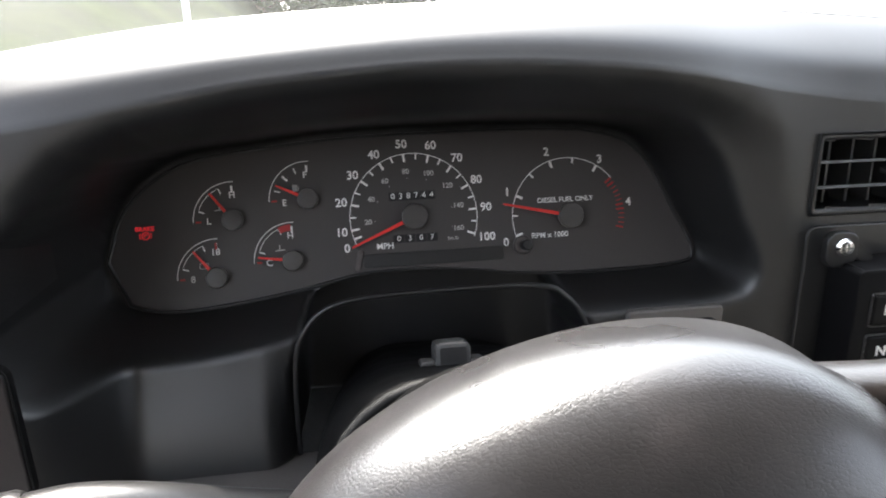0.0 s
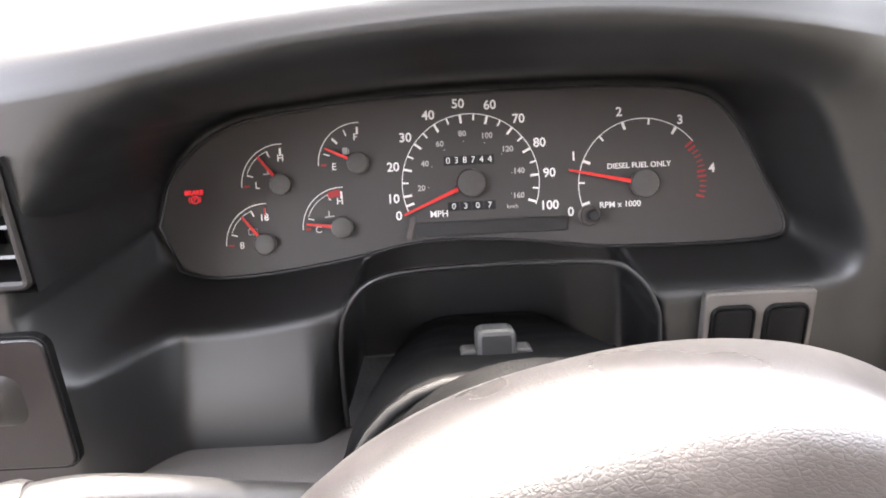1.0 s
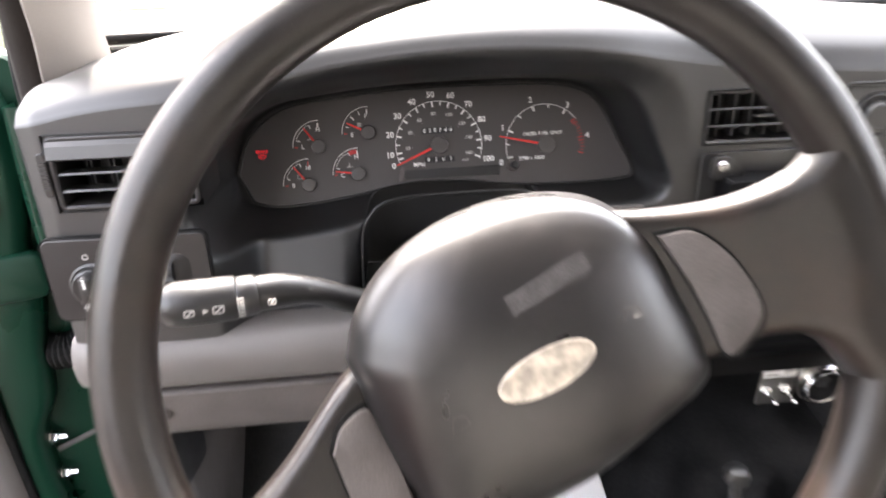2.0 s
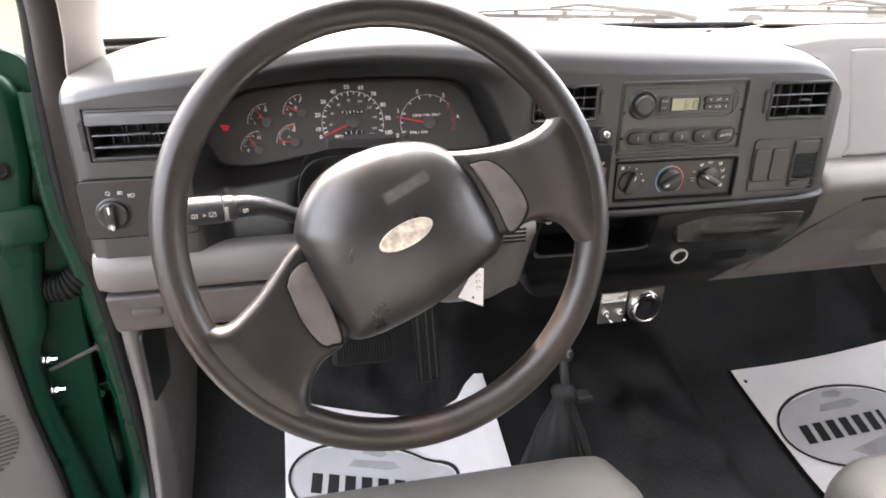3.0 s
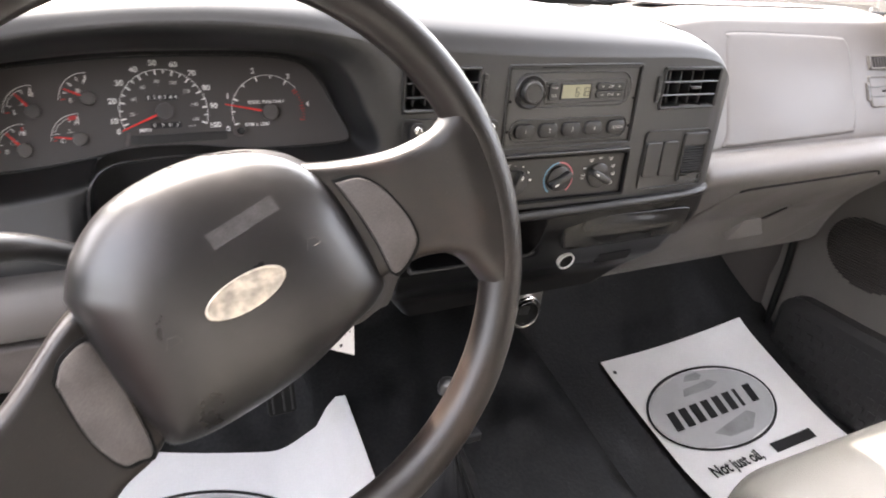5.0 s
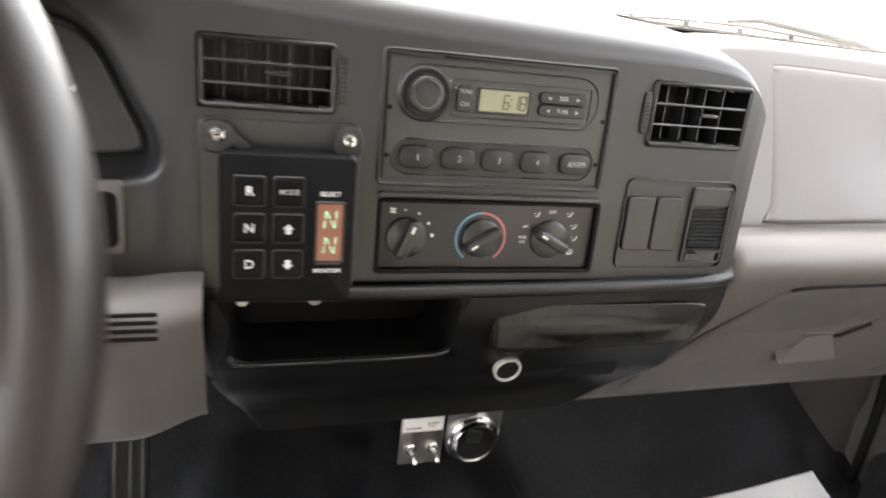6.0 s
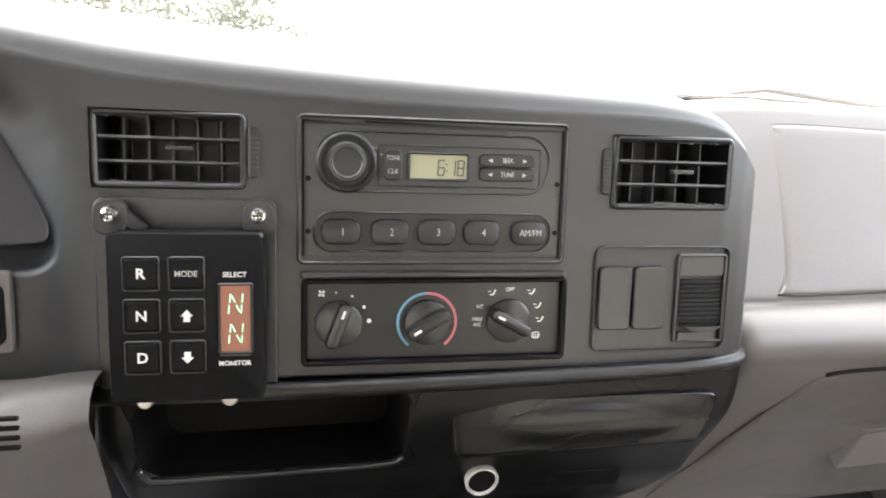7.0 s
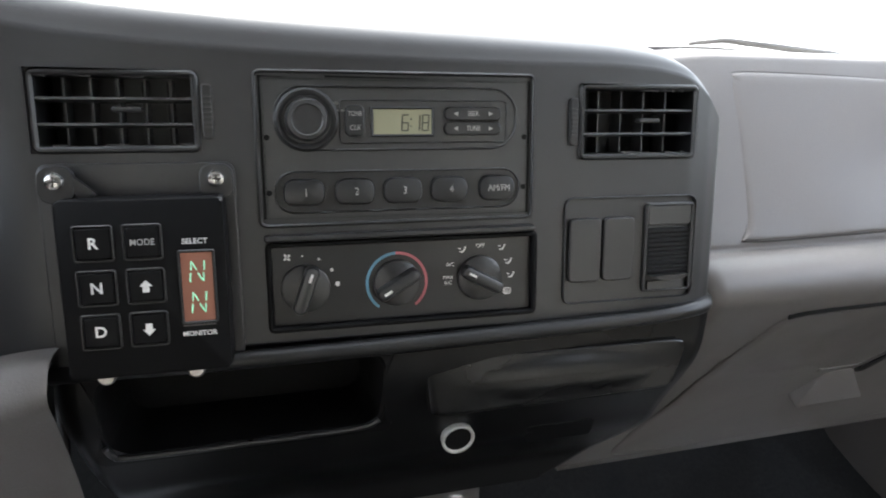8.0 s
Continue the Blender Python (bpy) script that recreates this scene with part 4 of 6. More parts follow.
def dial(name, label, cx, cy, cap_r, parts):
    """Figures, marks, needle and cap of one gauge, as meshes on the cluster."""
    g = bmesh.new()
    for kind, *v in parts:
        if kind == "arc":
            arc_strip(g, cx, cy, *v, 0.0006)
        elif kind == "tick":
            ang, r0, r1, w = v
            bar(g, polar(cx, cy, r0, ang), polar(cx, cy, r1, ang), w * 1.25, 0.0003, 0.0007)
        elif kind == "text":
            s, size, x, y = v
            write(g, s, size * 1.1, x, y, 0.0006, heavy=0.00016 if size > 0.006 else 0.00007)
    body = part(name, g, WHITE, cluster, label)
    return body


def needle(parent, cx, cy, ang, r0, r1, w, cap_r, cap_h=0.006):
    bm = bmesh.new()
    bar(bm, polar(cx, cy, r0, ang), polar(cx, cy, r1, ang), w, 0.003, 0.0042, w * 0.55)
    part("needle", bm, RED, parent, "red needle")
    bm = bmesh.new()
    lathe(bm, cx, cy, [(cap_r * 0.9, 0.0005), (cap_r, 0.002), (cap_r, cap_h - 0.001), (cap_r * 0.94, cap_h - 0.0002), (cap_r * 0.85, cap_h)], 30)
    part("cap", bm, CAP, parent, "round grey needle cap", smooth="edges")


def mph(v):
    return 200.0 if v == 0 else 189.0 - 2.306 * (v - 10)


SX, SY = 0.0190, 0.0050
marks = [("arc", 0.0392, -21, 202, 0.0005)]
for v in range(0, 101, 5):
    big = v % 10 == 0
    if v in (5,):
        continue
    marks.append(("tick", mph(v) - (3 if v == 0 else 0), 0.0345 if big else 0.0358, 0.0392, 0.0011 if big else 0.0008))
for v in range(0, 101, 10):
    x, y = polar(SX, SY, 0.0455 if v < 100 else 0.0472, mph(v) + (0 if v else 2))
    marks.append(("text", str(v), 0.0066, x, y))
marks.append(("text", "MPH", 0.0048, SX - 0.0190, SY - 0.0170))
sp = dial("speedometer", "white speedometer scale from 0 to 100", SX, SY, 0.008, marks)
needle(sp, SX, SY, 203, 0.007, 0.0425, 0.0022, 0.0080)
bm = bmesh.new()
for k, v in enumerate(range(20, 161, 20)):
    a = 189 - 2.306 * (v / 1.609 - 10)
    x, y = polar(SX, SY, 0.0285, a)
    write(bm, str(v), 0.0045, x, y, 0.0006, heavy=0.0001)
    x, y = polar(SX, SY, 0.0243, a)
    lathe(bm, x, y, [(0.0003, 0.0004), (0.0003, 0.0007)], 6)
write(bm, "km/h", 0.0033, SX + 0.0235, SY - 0.0145, 0.0006)
part("metric_figures", bm, DIM, sp, "small grey km/h figures")


def counter(digits, x, y, w, h, size, name, label, last=False):
    bm = bmesh.new()
    slab(bm, x, y, w, h, 0.0004, 0.0002, 0.0008, 0.0002)
    win = part(name, bm, INK, cluster, label)
    bm = bmesh.new()
    for k, d in enumerate(digits):
        px_ = x - w / 2 + w * (k + 0.5) / len(digits)
        write(bm, d, size, px_, y, 0.0010)
    part("digits", bm, WHITE, win)
    bm = bmesh.new()
    for k in range(1, len(digits)):
        px_ = x - w / 2 + w * k / len(digits)
        bar(bm, (px_, y - h / 2), (px_, y + h / 2), 0.0003, 0.0008, 0.0011)
    part("dividers", bm, FACE, win)


counter("038744", 0.0185, 0.0182, 0.0288, 0.0052, 0.0052, "odometer", "six-digit odometer window")
counter("0307", 0.0190, -0.0080, 0.0275, 0.0050, 0.0048, "trip_meter", "four-digit trip meter window")

TX, TY = 0.1180, 0.0000
marks = [("arc", 0.0368, 38, 201, 0.0005)]
tach_ang = {0: 197, 0.5: 177, 1: 157, 1.5: 131, 2: 107, 2.5: 83, 3: 57.5}
for v, a_ in tach_ang.items():
    marks.append(("tick", a_, 0.0325 if v == int(v) else 0.0335, 0.0368, 0.0012 if v == int(v) else 0.0008))
for v, a_, r_ in ((0, 199, 0.0445), (1, 156.5, 0.0430), (2, 107, 0.0430), (3, 57.5, 0.0415), (4, 9.5, 0.0405)):
    x, y = polar(TX, TY, r_, a_)
    marks.append(("text", str(v), 0.0066, x, y))
marks += [("text", "DIESEL FUEL ONLY", 0.0040, 0.1160, 0.0105), ("text", "RPM x 1000", 0.0044, 0.1045, -0.0115)]
tach = dial("tachometer", "white tachometer scale from 0 to 4", TX, TY, 0.008, marks)
needle(tach, TX, TY, 167.5, 0.007, 0.0440, 0.0021, 0.0080)
for k in range(12):
    bm = bmesh.new()
    a_ = 38 - 53 * k / 11
    big = k in (0, 1, 6, 7, 11)
    bar(bm, polar(TX, TY, 0.0318 if big else 0.0330, a_), polar(TX, TY, 0.0366, a_), 0.0012 if big else 0.0006, 0.0003, 0.0007)
    part("red_mark", bm, REDDIM, tach, "red over-speed mark")

SMALL = [("oil_gauge", -0.0893, 0.0095, 127, "L", "H", 0.0142, 0.0000, 0.0000, 0.0150, "oil pressure"),
         ("battery_gauge", -0.1003, -0.0240, 128, "8", "18", 0.0142, -0.0005, -0.0005, 0.0150, "battery"),
         ("fuel_gauge", -0.0447, 0.0195, 154, "E", "F", 0.0142, -0.0015, -0.0012, 0.0148, "fuel"),
         ("temperature_gauge", -0.0557, -0.0168, 172, "C", "H", 0.0142, -0.0008, -0.0010, 0.0150, "coolant temperature")]
for nm, gx, gy, ang, lo, hi, ldx, ldy, hdx, hdy, what in SMALL:
    marks = [("arc", 0.0228, 87, 181, 0.00055), ("arc", 0.0205, 112, 160, 0.0004), ("tick", 163, 0.0172, 0.0207, 0.0006), ("tick", 112, 0.0172, 0.0207, 0.0006), ("tick", 90, 0.0165, 0.0207, 0.0010),
             ("text", lo, 0.0050, gx - ldx, gy + ldy), ("text", hi, 0.0050, gx + hdx, gy + hdy)]
    if nm == "fuel_gauge":
        marks = [m_ for m_ in marks if m_[0] != "arc" or m_[1] > 0.022] + [("tick", 135, 0.0165, 0.0207, 0.0010)]
    g_ = dial(nm, "white " + what + " gauge scale", gx, gy, 0.0062, marks)
    needle(g_, gx, gy, ang, 0.005, 0.0205, 0.0019, 0.0062)
    bm = bmesh.new()
    bar(bm, (gx - 0.0215, gy - 0.0002), (gx - 0.0185, gy - 0.0002), 0.0011, 0.0008, 0.0011)
    part("red_mark", bm, REDDIM, g_, "red limit mark")
    bm = bmesh.new()
    if nm == "temperature_gauge":
        for k in range(5):
            a_ = 94 + 4 * k
            bar(bm, polar(gx, gy, 0.0180, a_), polar(gx, gy, 0.0218, a_), 0.0016, 0.0008, 0.0010)
    if nm == "battery_gauge":
        bar(bm, polar(gx, gy, 0.0165, 90), polar(gx, gy, 0.0207, 90), 0.0011, 0.0008, 0.0011)
    if bm.verts:
        part("red_band", bm, REDDIM, g_, "red band at the scale's end")
    else:
        bm.free()
    bm = bmesh.new()
    sx_, sy_ = gx - 0.0075, gy + 0.0072
    if nm == "battery_gauge":
        ring_frame(bm, sx_, sy_, 0.0052, 0.0036, 0.0004, 0.0004, 0.0004, 0.0007, 0.0001)
    elif nm == "fuel_gauge":
        slab(bm, sx_, sy_, 0.0030, 0.0040, 0.0004, 0.0004, 0.0007, 0.0001)
        bar(bm, (sx_ + 0.0022, sy_ - 0.0018), (sx_ + 0.0022, sy_ + 0.0012), 0.0004, 0.0004, 0.0007)
    else:
        bar(bm, (sx_ - 0.0028, sy_ - 0.0010), (sx_ + 0.0028, sy_ - 0.0004), 0.0007, 0.0004, 0.0007)
        bar(bm, (sx_ - 0.0002, sy_ - 0.0006), (sx_ - 0.0002, sy_ + 0.0026), 0.0007, 0.0004, 0.0007)
    part("symbol", bm, DIM, g_, "small printed symbol")
bm = bmesh.new()
write(bm, "BRAKE", 0.0036, -0.1400, 0.0072, 0.0008, heavy=0.0001)
ring_frame(bm, -0.1397, 0.0031, 0.0046, 0.0046, 0.0022, 0.0005, 0.0004, 0.0008, 0.0001)
write(bm, "P", 0.0034, -0.1397, 0.0031, 0.0008)
arc_strip(bm, -0.1397, 0.0031, 0.0030, 150, 210, 0.0005, 0.0008, 8)
arc_strip(bm, -0.1397, 0.0031, 0.0030, -30, 30, 0.0005, 0.0008, 8)
part("brake_warning", bm, WARN, cluster, "lit red brake warning")
bm = bmesh.new()
lathe(bm, 0.0862, -0.0168, [(0.0060, 0.0), (0.0062, 0.002), (0.0052, 0.003), (0.0045, 0.0022)], 24)
kb = part("trip_knob", bm, MIDGREY, cluster, "trip reset knob in a clear collar", smooth="edges")
bm = bmesh.new()
lathe(bm, 0.0872, -0.0168, [(0.0034, 0.002), (0.0034, 0.010), (0.0028, 0.011)], 20)
part("plunger", bm, BLACK, kb, smooth="edges")
bm = bmesh.new()
slab(bm, 0.03, -0.0205, 0.088, 0.0085, 0.002, 0.0, 0.0012, 0.0004)
part("blank_window", bm, BLACK, cluster, "dark blank telltale strip")
bm = bmesh.new()
slab(bm, -0.0165, -0.0195, 0.0035, 0.0135, 0.0016, 0.0, 0.0022, 0.0006, -14)
part("lens_clip", bm, MIDGREY, cluster, "grey clip under the speedometer")


# ---- air vents ----
def vent(m, w, h, wheel_side, label, body=BLACK, rows_=2, cols=4, thick=False):
    v = thing("air_vent", m, label, "air vent", "dashboard air vents")
    bm = bmesh.new()
    ring_frame(bm, 0, 0, w + 0.004, h + 0.004, 0.005, 0.0040, -0.02, 0.0014, 0.0013)
    part("frame", bm, body, v)
    for k in range(rows_):
        y = h / 2 - h * (k + 1) / (rows_ + 1)
        bm = bmesh.new()
        d = 0.022 if thick else 0.012
        loops = [[(x, y + 0.0007, -0.0010), (x, y - 0.0007, -0.0004), (x, y - 0.0022, -d), (x, y - 0.0014, -d)] for x in (-w / 2 + 0.002, w / 2 - 0.002)]
        rings(bm, loops)
        part("slat", bm, RADIO, v)
    for k in range(cols):
        x = -w / 2 + w * (k + 1) / (cols + 1)
        bm = bmesh.new()
        box(bm, x, 0, -0.032 if thick else -0.018, 0.0011, h - 0.006, 0.014)
        part("vane", bm, RADIO, v)
    for k in range(cols):
        x = -w / 2 + w * (k + 0.62) / (cols + 1)
        bm = bmesh.new()
        box(bm, x, 0, -0.036, 0.0010, h - 0.006, 0.010)
        part("rear_vane", bm, SATIN, v)
    bm = bmesh.new()
    slab(bm, 0.006, 0.001, 0.016, 0.0030, 0.0014, -0.003, 0.0035, 0.0010)
    part("tab", bm, SATIN, v, "finger tab")
    bm = bmesh.new()
    slab(bm, wheel_side * (w / 2 + 0.0062), 0.0, 0.0065, 0.032, 0.0025, -0.006, 0.0015, 0.001)
    part("thumbwheel_guide", bm, body, v)
    bm = bmesh.new()
    for k in range(7):
        box(bm, wheel_side * (w / 2 + 0.0062), -0.009 + 0.003 * k, 0.002, 0.0045, 0.0014, 0.0016)
    part("thumbwheel", bm, SATIN, v, "ribbed thumbwheel")
    if thick:
        bm = bmesh.new()
        loops = [[(x, h / 2 - 0.001, 0.002), (x, h / 2 - 0.004, 0.0052), (x, h / 2 - 0.0125, 0.0070), (x, h / 2 - 0.0140, 0.0050), (x, h / 2 - 0.006, -0.004)] for x in (-w / 2, w / 2)]
        rings(bm, loops)
        part("hood", bm, PAD, v)
    return v


vent(face_at(-0.2150, 0.2365, 0.8285), 0.094, 0.050, -1, "black dashboard air vent with flat slats and a thumbwheel", body=PLATE, rows_=3, cols=5, thick=True)
vent(on_stack(0.2847, 0.8303), 0.086, 0.0435, 1, "black dashboard air vent beside the radio", cols=5)
vent(on_stack(0.6205, 0.8243), 0.0888, 0.0480, -1, "black dashboard air vent at the end of the centre stack", cols=4)
vent(face_at(1.150, 0.3685, 0.786, 28, 0), 0.072, 0.050, -1, "grey-framed passenger air vent beside the door", body=DOORTRIM, cols=4)
grille = thing("defog_grille", face_at(1.152, 0.3905, 0.8300, 28, 0), "small grey ribbed window defog grille", "grille")
bm = bmesh.new()
ring_frame(bm, 0, 0, 0.066, 0.024, 0.003, 0.003, -0.006, 0.002)
part("frame", bm, DOORTRIM, grille)
for k in range(8):
    bm = bmesh.new()
    box(bm, -0.026 + 0.0074 * k, 0, -0.002, 0.003, 0.018, 0.005)
    part("rib", bm, DKTRIM, grille)

# ---- headlamp switch panel ----
lamp_sw = thing("headlamp_switch_panel", face_at(-0.2262, 0.2355, 0.7482), "charcoal headlamp switch panel with a rotary knob", "switch panel")
bm = bmesh.new()
slab(bm, 0, 0, 0.117, 0.065, 0.006, -0.003, 0.0022, 0.001)
part("plate", bm, PLATE, lamp_sw)
bm = bmesh.new()
ring_frame(bm, 0, 0, 0.1195, 0.0675, 0.007, 0.0011, -0.003, 0.0012, 0.0003)
part("gap", bm, VOID, lamp_sw)
bm = bmesh.new()
lathe(bm, -0.0265, -0.0050, [(0.0185, 0.001), (0.0185, 0.003), (0.0165, 0.004), (0.0160, 0.0035)], 32)
part("knob_ring", bm, BLACK, lamp_sw, smooth="edges")
bm = bmesh.new()
lathe(bm, -0.0265, -0.0050, [(0.0155, 0.002), (0.0150, 0.008), (0.0135, 0.0095)], 32)
slab(bm, -0.0265, -0.0050, 0.010, 0.029, 0.004, 0.008, 0.020, 0.003)
kn = part("knob", bm, BLACK, lamp_sw, "black rotary knob", smooth="edges")
bm = bmesh.new()
bar(bm, (-0.0265, 0.001), (-0.0265, 0.008), 0.0016, 0.0200, 0.0205)
lathe(bm, -0.0265, -0.0140, [(0.0016, 0.0195), (0.0016, 0.0205)], 10)
for k in range(8):
    bar(bm, polar(-0.0265, -0.0140, 0.0022, 45 * k), polar(-0.0265, -0.0140, 0.0034, 45 * k), 0.0006, 0.0199, 0.0205)
part("mark", bm, WHITE, kn)
bm = bmesh.new()
ring_frame(bm, -0.029, 0.0185, 0.0044, 0.0044, 0.0021, 0.0005, 0.0020, 0.0026, 0.0001)
bar(bm, (-0.0185, 0.0170), (-0.0185, 0.0205), 0.0007, 0.0020, 0.0026)
for k in range(3):
    bar(bm, (-0.0175, 0.0172 + 0.0015 * k), (-0.0145, 0.0172 + 0.0015 * k), 0.0005, 0.0020, 0.0026)
ring_frame(bm, -0.0045, 0.0150, 0.0042, 0.0044, 0.0018, 0.0005, 0.0020, 0.0026, 0.0001)
for k in range(3):
    bar(bm, (-0.0095, 0.0134 + 0.0015 * k), (-0.0070, 0.0134 + 0.0015 * k), 0.0005, 0.0020, 0.0026)
part("symbols", bm, WHITE, lamp_sw, "white lamp symbols")
bm = bmesh.new()
rings(bm, [[(0.029 + u, 0.0035 + v, z) for u, v in rrect(w_, h_, 0.008, 6)] for w_, h_, z in ((0.032, 0.026, 0.0018), (0.020, 0.021, 0.0050), (0.012, 0.018, 0.0055))], True, True)
part("dimmer_mount", bm, PLATE, lamp_sw, smooth="edges")
bm = bmesh.new()
prof = []
for k in range(33):
    t = radians(-80 + 5 * k)
    r_ = 0.0093 if k % 3 else 0.0080
    prof.append((0.0035 + r_ * math.sin(t), 0.0030 + 0.9 * r_ * math.cos(t)))
rings(bm, [[(0.029 + s * 0.0036, v, z) for v, z in prof] for s in (-1, 1)])
part("dimmer_wheel", bm, BLACK, lamp_sw, "ribbed dimmer thumbwheel")
bm = bmesh.new()
ring_frame(bm, 0.0275, 0.0200, 0.0052, 0.0052, 0.0025, 0.0005, 0.0020, 0.0026, 0.0001)
bar(bm, (0.0262, 0.0188), (0.0288, 0.0212), 0.0006, 0.0020, 0.0026)
for k in range(8):
    bar(bm, polar(0.0275, 0.0200, 0.0024, 45 * k + 20), polar(0.0275, 0.0200, 0.0031, 45 * k + 20), 0.0006, 0.0020, 0.0026)
part("dimmer_symbol", bm, WHITE, lamp_sw)

# ---- cruise switches beside the column ----
cruise = thing("cruise_switch", face_at(0.1645, 0.2965, 0.7312, 0, 0), "pair of black rocker switches in a grey frame", "switch")
bm = bmesh.new()
slab(bm, 0, 0, 0.0585, 0.050, 0.003, -0.002, 0.0030, 0.0012)
part("frame", bm, GREY, cruise, "grey frame")
for sx_ in (-0.0140, 0.0140):
    bm = bmesh.new()
    ring_frame(bm, sx_, -0.001, 0.0240, 0.0385, 0.006, 0.0026, 0.001, 0.0046, 0.001)
    part("bezel", bm, ROCKER, cruise)
    bm = bmesh.new()
    rings(bm, [[(sx_ + u, -0.001 + v, z + 0.11 * abs(v)) for u, v in rrect(w_, h_, 0.003, 5)] for w_, h_, z in ((0.0192, 0.0335, 0.0), (0.0192, 0.0335, 0.0028), (0.0168, 0.0305, 0.0036))])
    part("rocker", bm, ROCKER, cruise, "black rocker", smooth="edges")
bm = bmesh.new()
write(bm, "RESUME", 0.0044, 0.0140, 0.0050, 0.0046, heavy=0.00015)
part("lettering", bm, WHITE, cruise)

# ---- radio ----
radio = thing("car_radio", on_stack(0.4507, 0.8055, -0.003), "black car radio with a lit clock display", "radio")
bm = bmesh.new()
slab(bm, 0, 0.002, 0.1735, 0.0885, 0.002, -0.006, 0.0012, 0.0006)
part("faceplate", bm, RADIO, radio)
bm = bmesh.new()
ring_frame(bm, 0, 0.002, 0.1818, 0.0962, 0.005, 0.0024, -0.006, 0.0040, 0.0009)
part("surround", bm, BLACK, radio, "thin charcoal surround")
bm = bmesh.new()
ring_frame(bm, 0, 0.002, 0.1772, 0.0916, 0.004, 0.0042, -0.006, 0.0012, 0.0004)
part("gap", bm, VOID, radio, "dark gap round the faceplate")
bm = bmesh.new()
slab(bm, 0.0, -0.0246, 0.160, 0.0250, 0.0118, 0.0008, 0.0014, 0.0003, n=9)
part("button_well", bm, BLACK, radio, "dark well round the preset buttons")
bm = bmesh.new()
ring_frame(bm, -0.0005, 0.0210, 0.158, 0.0400, 0.018, 0.0014, 0.001, 0.0026, 0.0006, 9)
part("upper_rim", bm, SATIN, radio)
bm = bmesh.new()
ring_frame(bm, 0.0, -0.0246, 0.162, 0.0270, 0.0128, 0.0013, 0.001, 0.0026, 0.0006, 9)
part("lower_rim", bm, SATIN, radio)
bm = bmesh.new()
ring_frame(bm, 0.0160, 0.0190, 0.111, 0.0275, 0.003, 0.0010, 0.001, 0.0022, 0.0004)
part("panel_line", bm, SATIN, radio)
bm = bmesh.new()
lathe(bm, -0.0595, 0.0202, [(0.0195, 0.001), (0.0195, 0.0030), (0.0180, 0.0044), (0.0160, 0.0040), (0.0150, 0.0030)], 40)
part("knob_collar", bm, BLACK, radio, smooth="edges")
bm = bmesh.new()
lathe(bm, -0.0595, 0.0202, [(0.0134, 0.002), (0.0128, 0.0085), (0.0118, 0.0100), (0.0095, 0.0106), (0.0088, 0.0100)], 40)
part("volume_knob", bm, SATIN, radio, "round volume knob", smooth="edges")
bm = bmesh.new()
slab(bm, -0.0298, 0.0193, 0.0122, 0.0200, 0.004, 0.001, 0.0040, 0.0010)
tb = part("tone_button", bm, BLACK, radio)
bm = bmesh.new()
write(bm, "TONE", 0.0042, -0.0298, 0.0238, 0.0041, narrow=0.8)
write(bm, "CLK", 0.0046, -0.0298, 0.0152, 0.0041, narrow=0.85)
part("lettering", bm, DIM, tb)
bm = bmesh.new()
slab(bm, 0.0007, 0.0190, 0.0382, 0.0160, 0.0008, 0.001, 0.0022, 0.0004)
disp = part("display", bm, LCD, radio, "pale yellow clock display")
bm = bmesh.new()
for x_, on in ((0.0020, "afgedc"), (0.0094, "bc"), (0.0152, "abcdefg")):
    for key in on:
        u0, v0, u1, v1 = {"a": (0, 2, 1, 2), "b": (1, 1, 1, 2), "c": (1, 0, 1, 1), "d": (0, 0, 1, 0), "e": (0, 0, 0, 1), "f": (0, 1, 0, 2), "g": (0, 1, 1, 1)}[key]
        bar(bm, (x_ - 0.0020 + 0.0040 * u0 + 0.0003 * v0, 0.0134 + 0.0049 * v0), (x_ - 0.0020 + 0.0040 * u1 + 0.0003 * v1, 0.0134 + 0.0049 * v1), 0.0009, 0.0022, 0.0025)
for v_ in (0.0162, 0.0206):
    bar(bm, (0.0060, v_ - 0.0005), (0.0060, v_ + 0.0005), 0.0010, 0.0022, 0.0025)
tagged(part("digits", bm, LCDINK, disp, "dark segments reading 6:18"), kind="stuff")
bm = bmesh.new()
ring_frame(bm, 0.0007, 0.0190, 0.0410, 0.0188, 0.001, 0.0016, 0.001, 0.0034, 0.0008)
part("display_frame", bm, BLACK, disp)
for y_, word in ((0.0240, "SEEK"), (0.0146, "TUNE")):
    bm = bmesh.new()
    slab(bm, 0.0473, y_, 0.0390, 0.0088, 0.0040, 0.001, 0.0042, 0.0010)
    rb = part("rocker_button", bm, BLACK, radio)
    bm = bmesh.new()
    write(bm, word, 0.0046, 0.0473, y_, 0.0043, narrow=0.8)
    for s in (-1, 1):
        rings(bm, [[(0.0473 + s * 0.0105, y_ - 0.0014, z), (0.0473 + s * 0.0135, y_, z), (0.0473 + s * 0.0105, y_ + 0.0014, z)] for z in (0.0042, 0.0044)])
    part("lettering", bm, DIM, rb)
for x_, word, w_ in ((-0.0627, "1", 0.0255), (-0.0310, "2", 0.0255), (0.0001, "3", 0.0255), (0.0312, "4", 0.0250), (0.0642, "AM/FM", 0.0250)):
    bm = bmesh.new()
    slab(bm, x_, -0.0246, w_, 0.0168, 0.0065, 0.001, 0.0052, 0.0022)
    pb = part("preset_button", bm, BLACK, radio, smooth="edges")
    bm = bmesh.new()
    write(bm, word, 0.0062 if len(word) > 1 else 0.0070, x_ + 0.001, -0.0246, 0.0053, narrow=0.85)
    part("lettering", bm, DIM, pb)
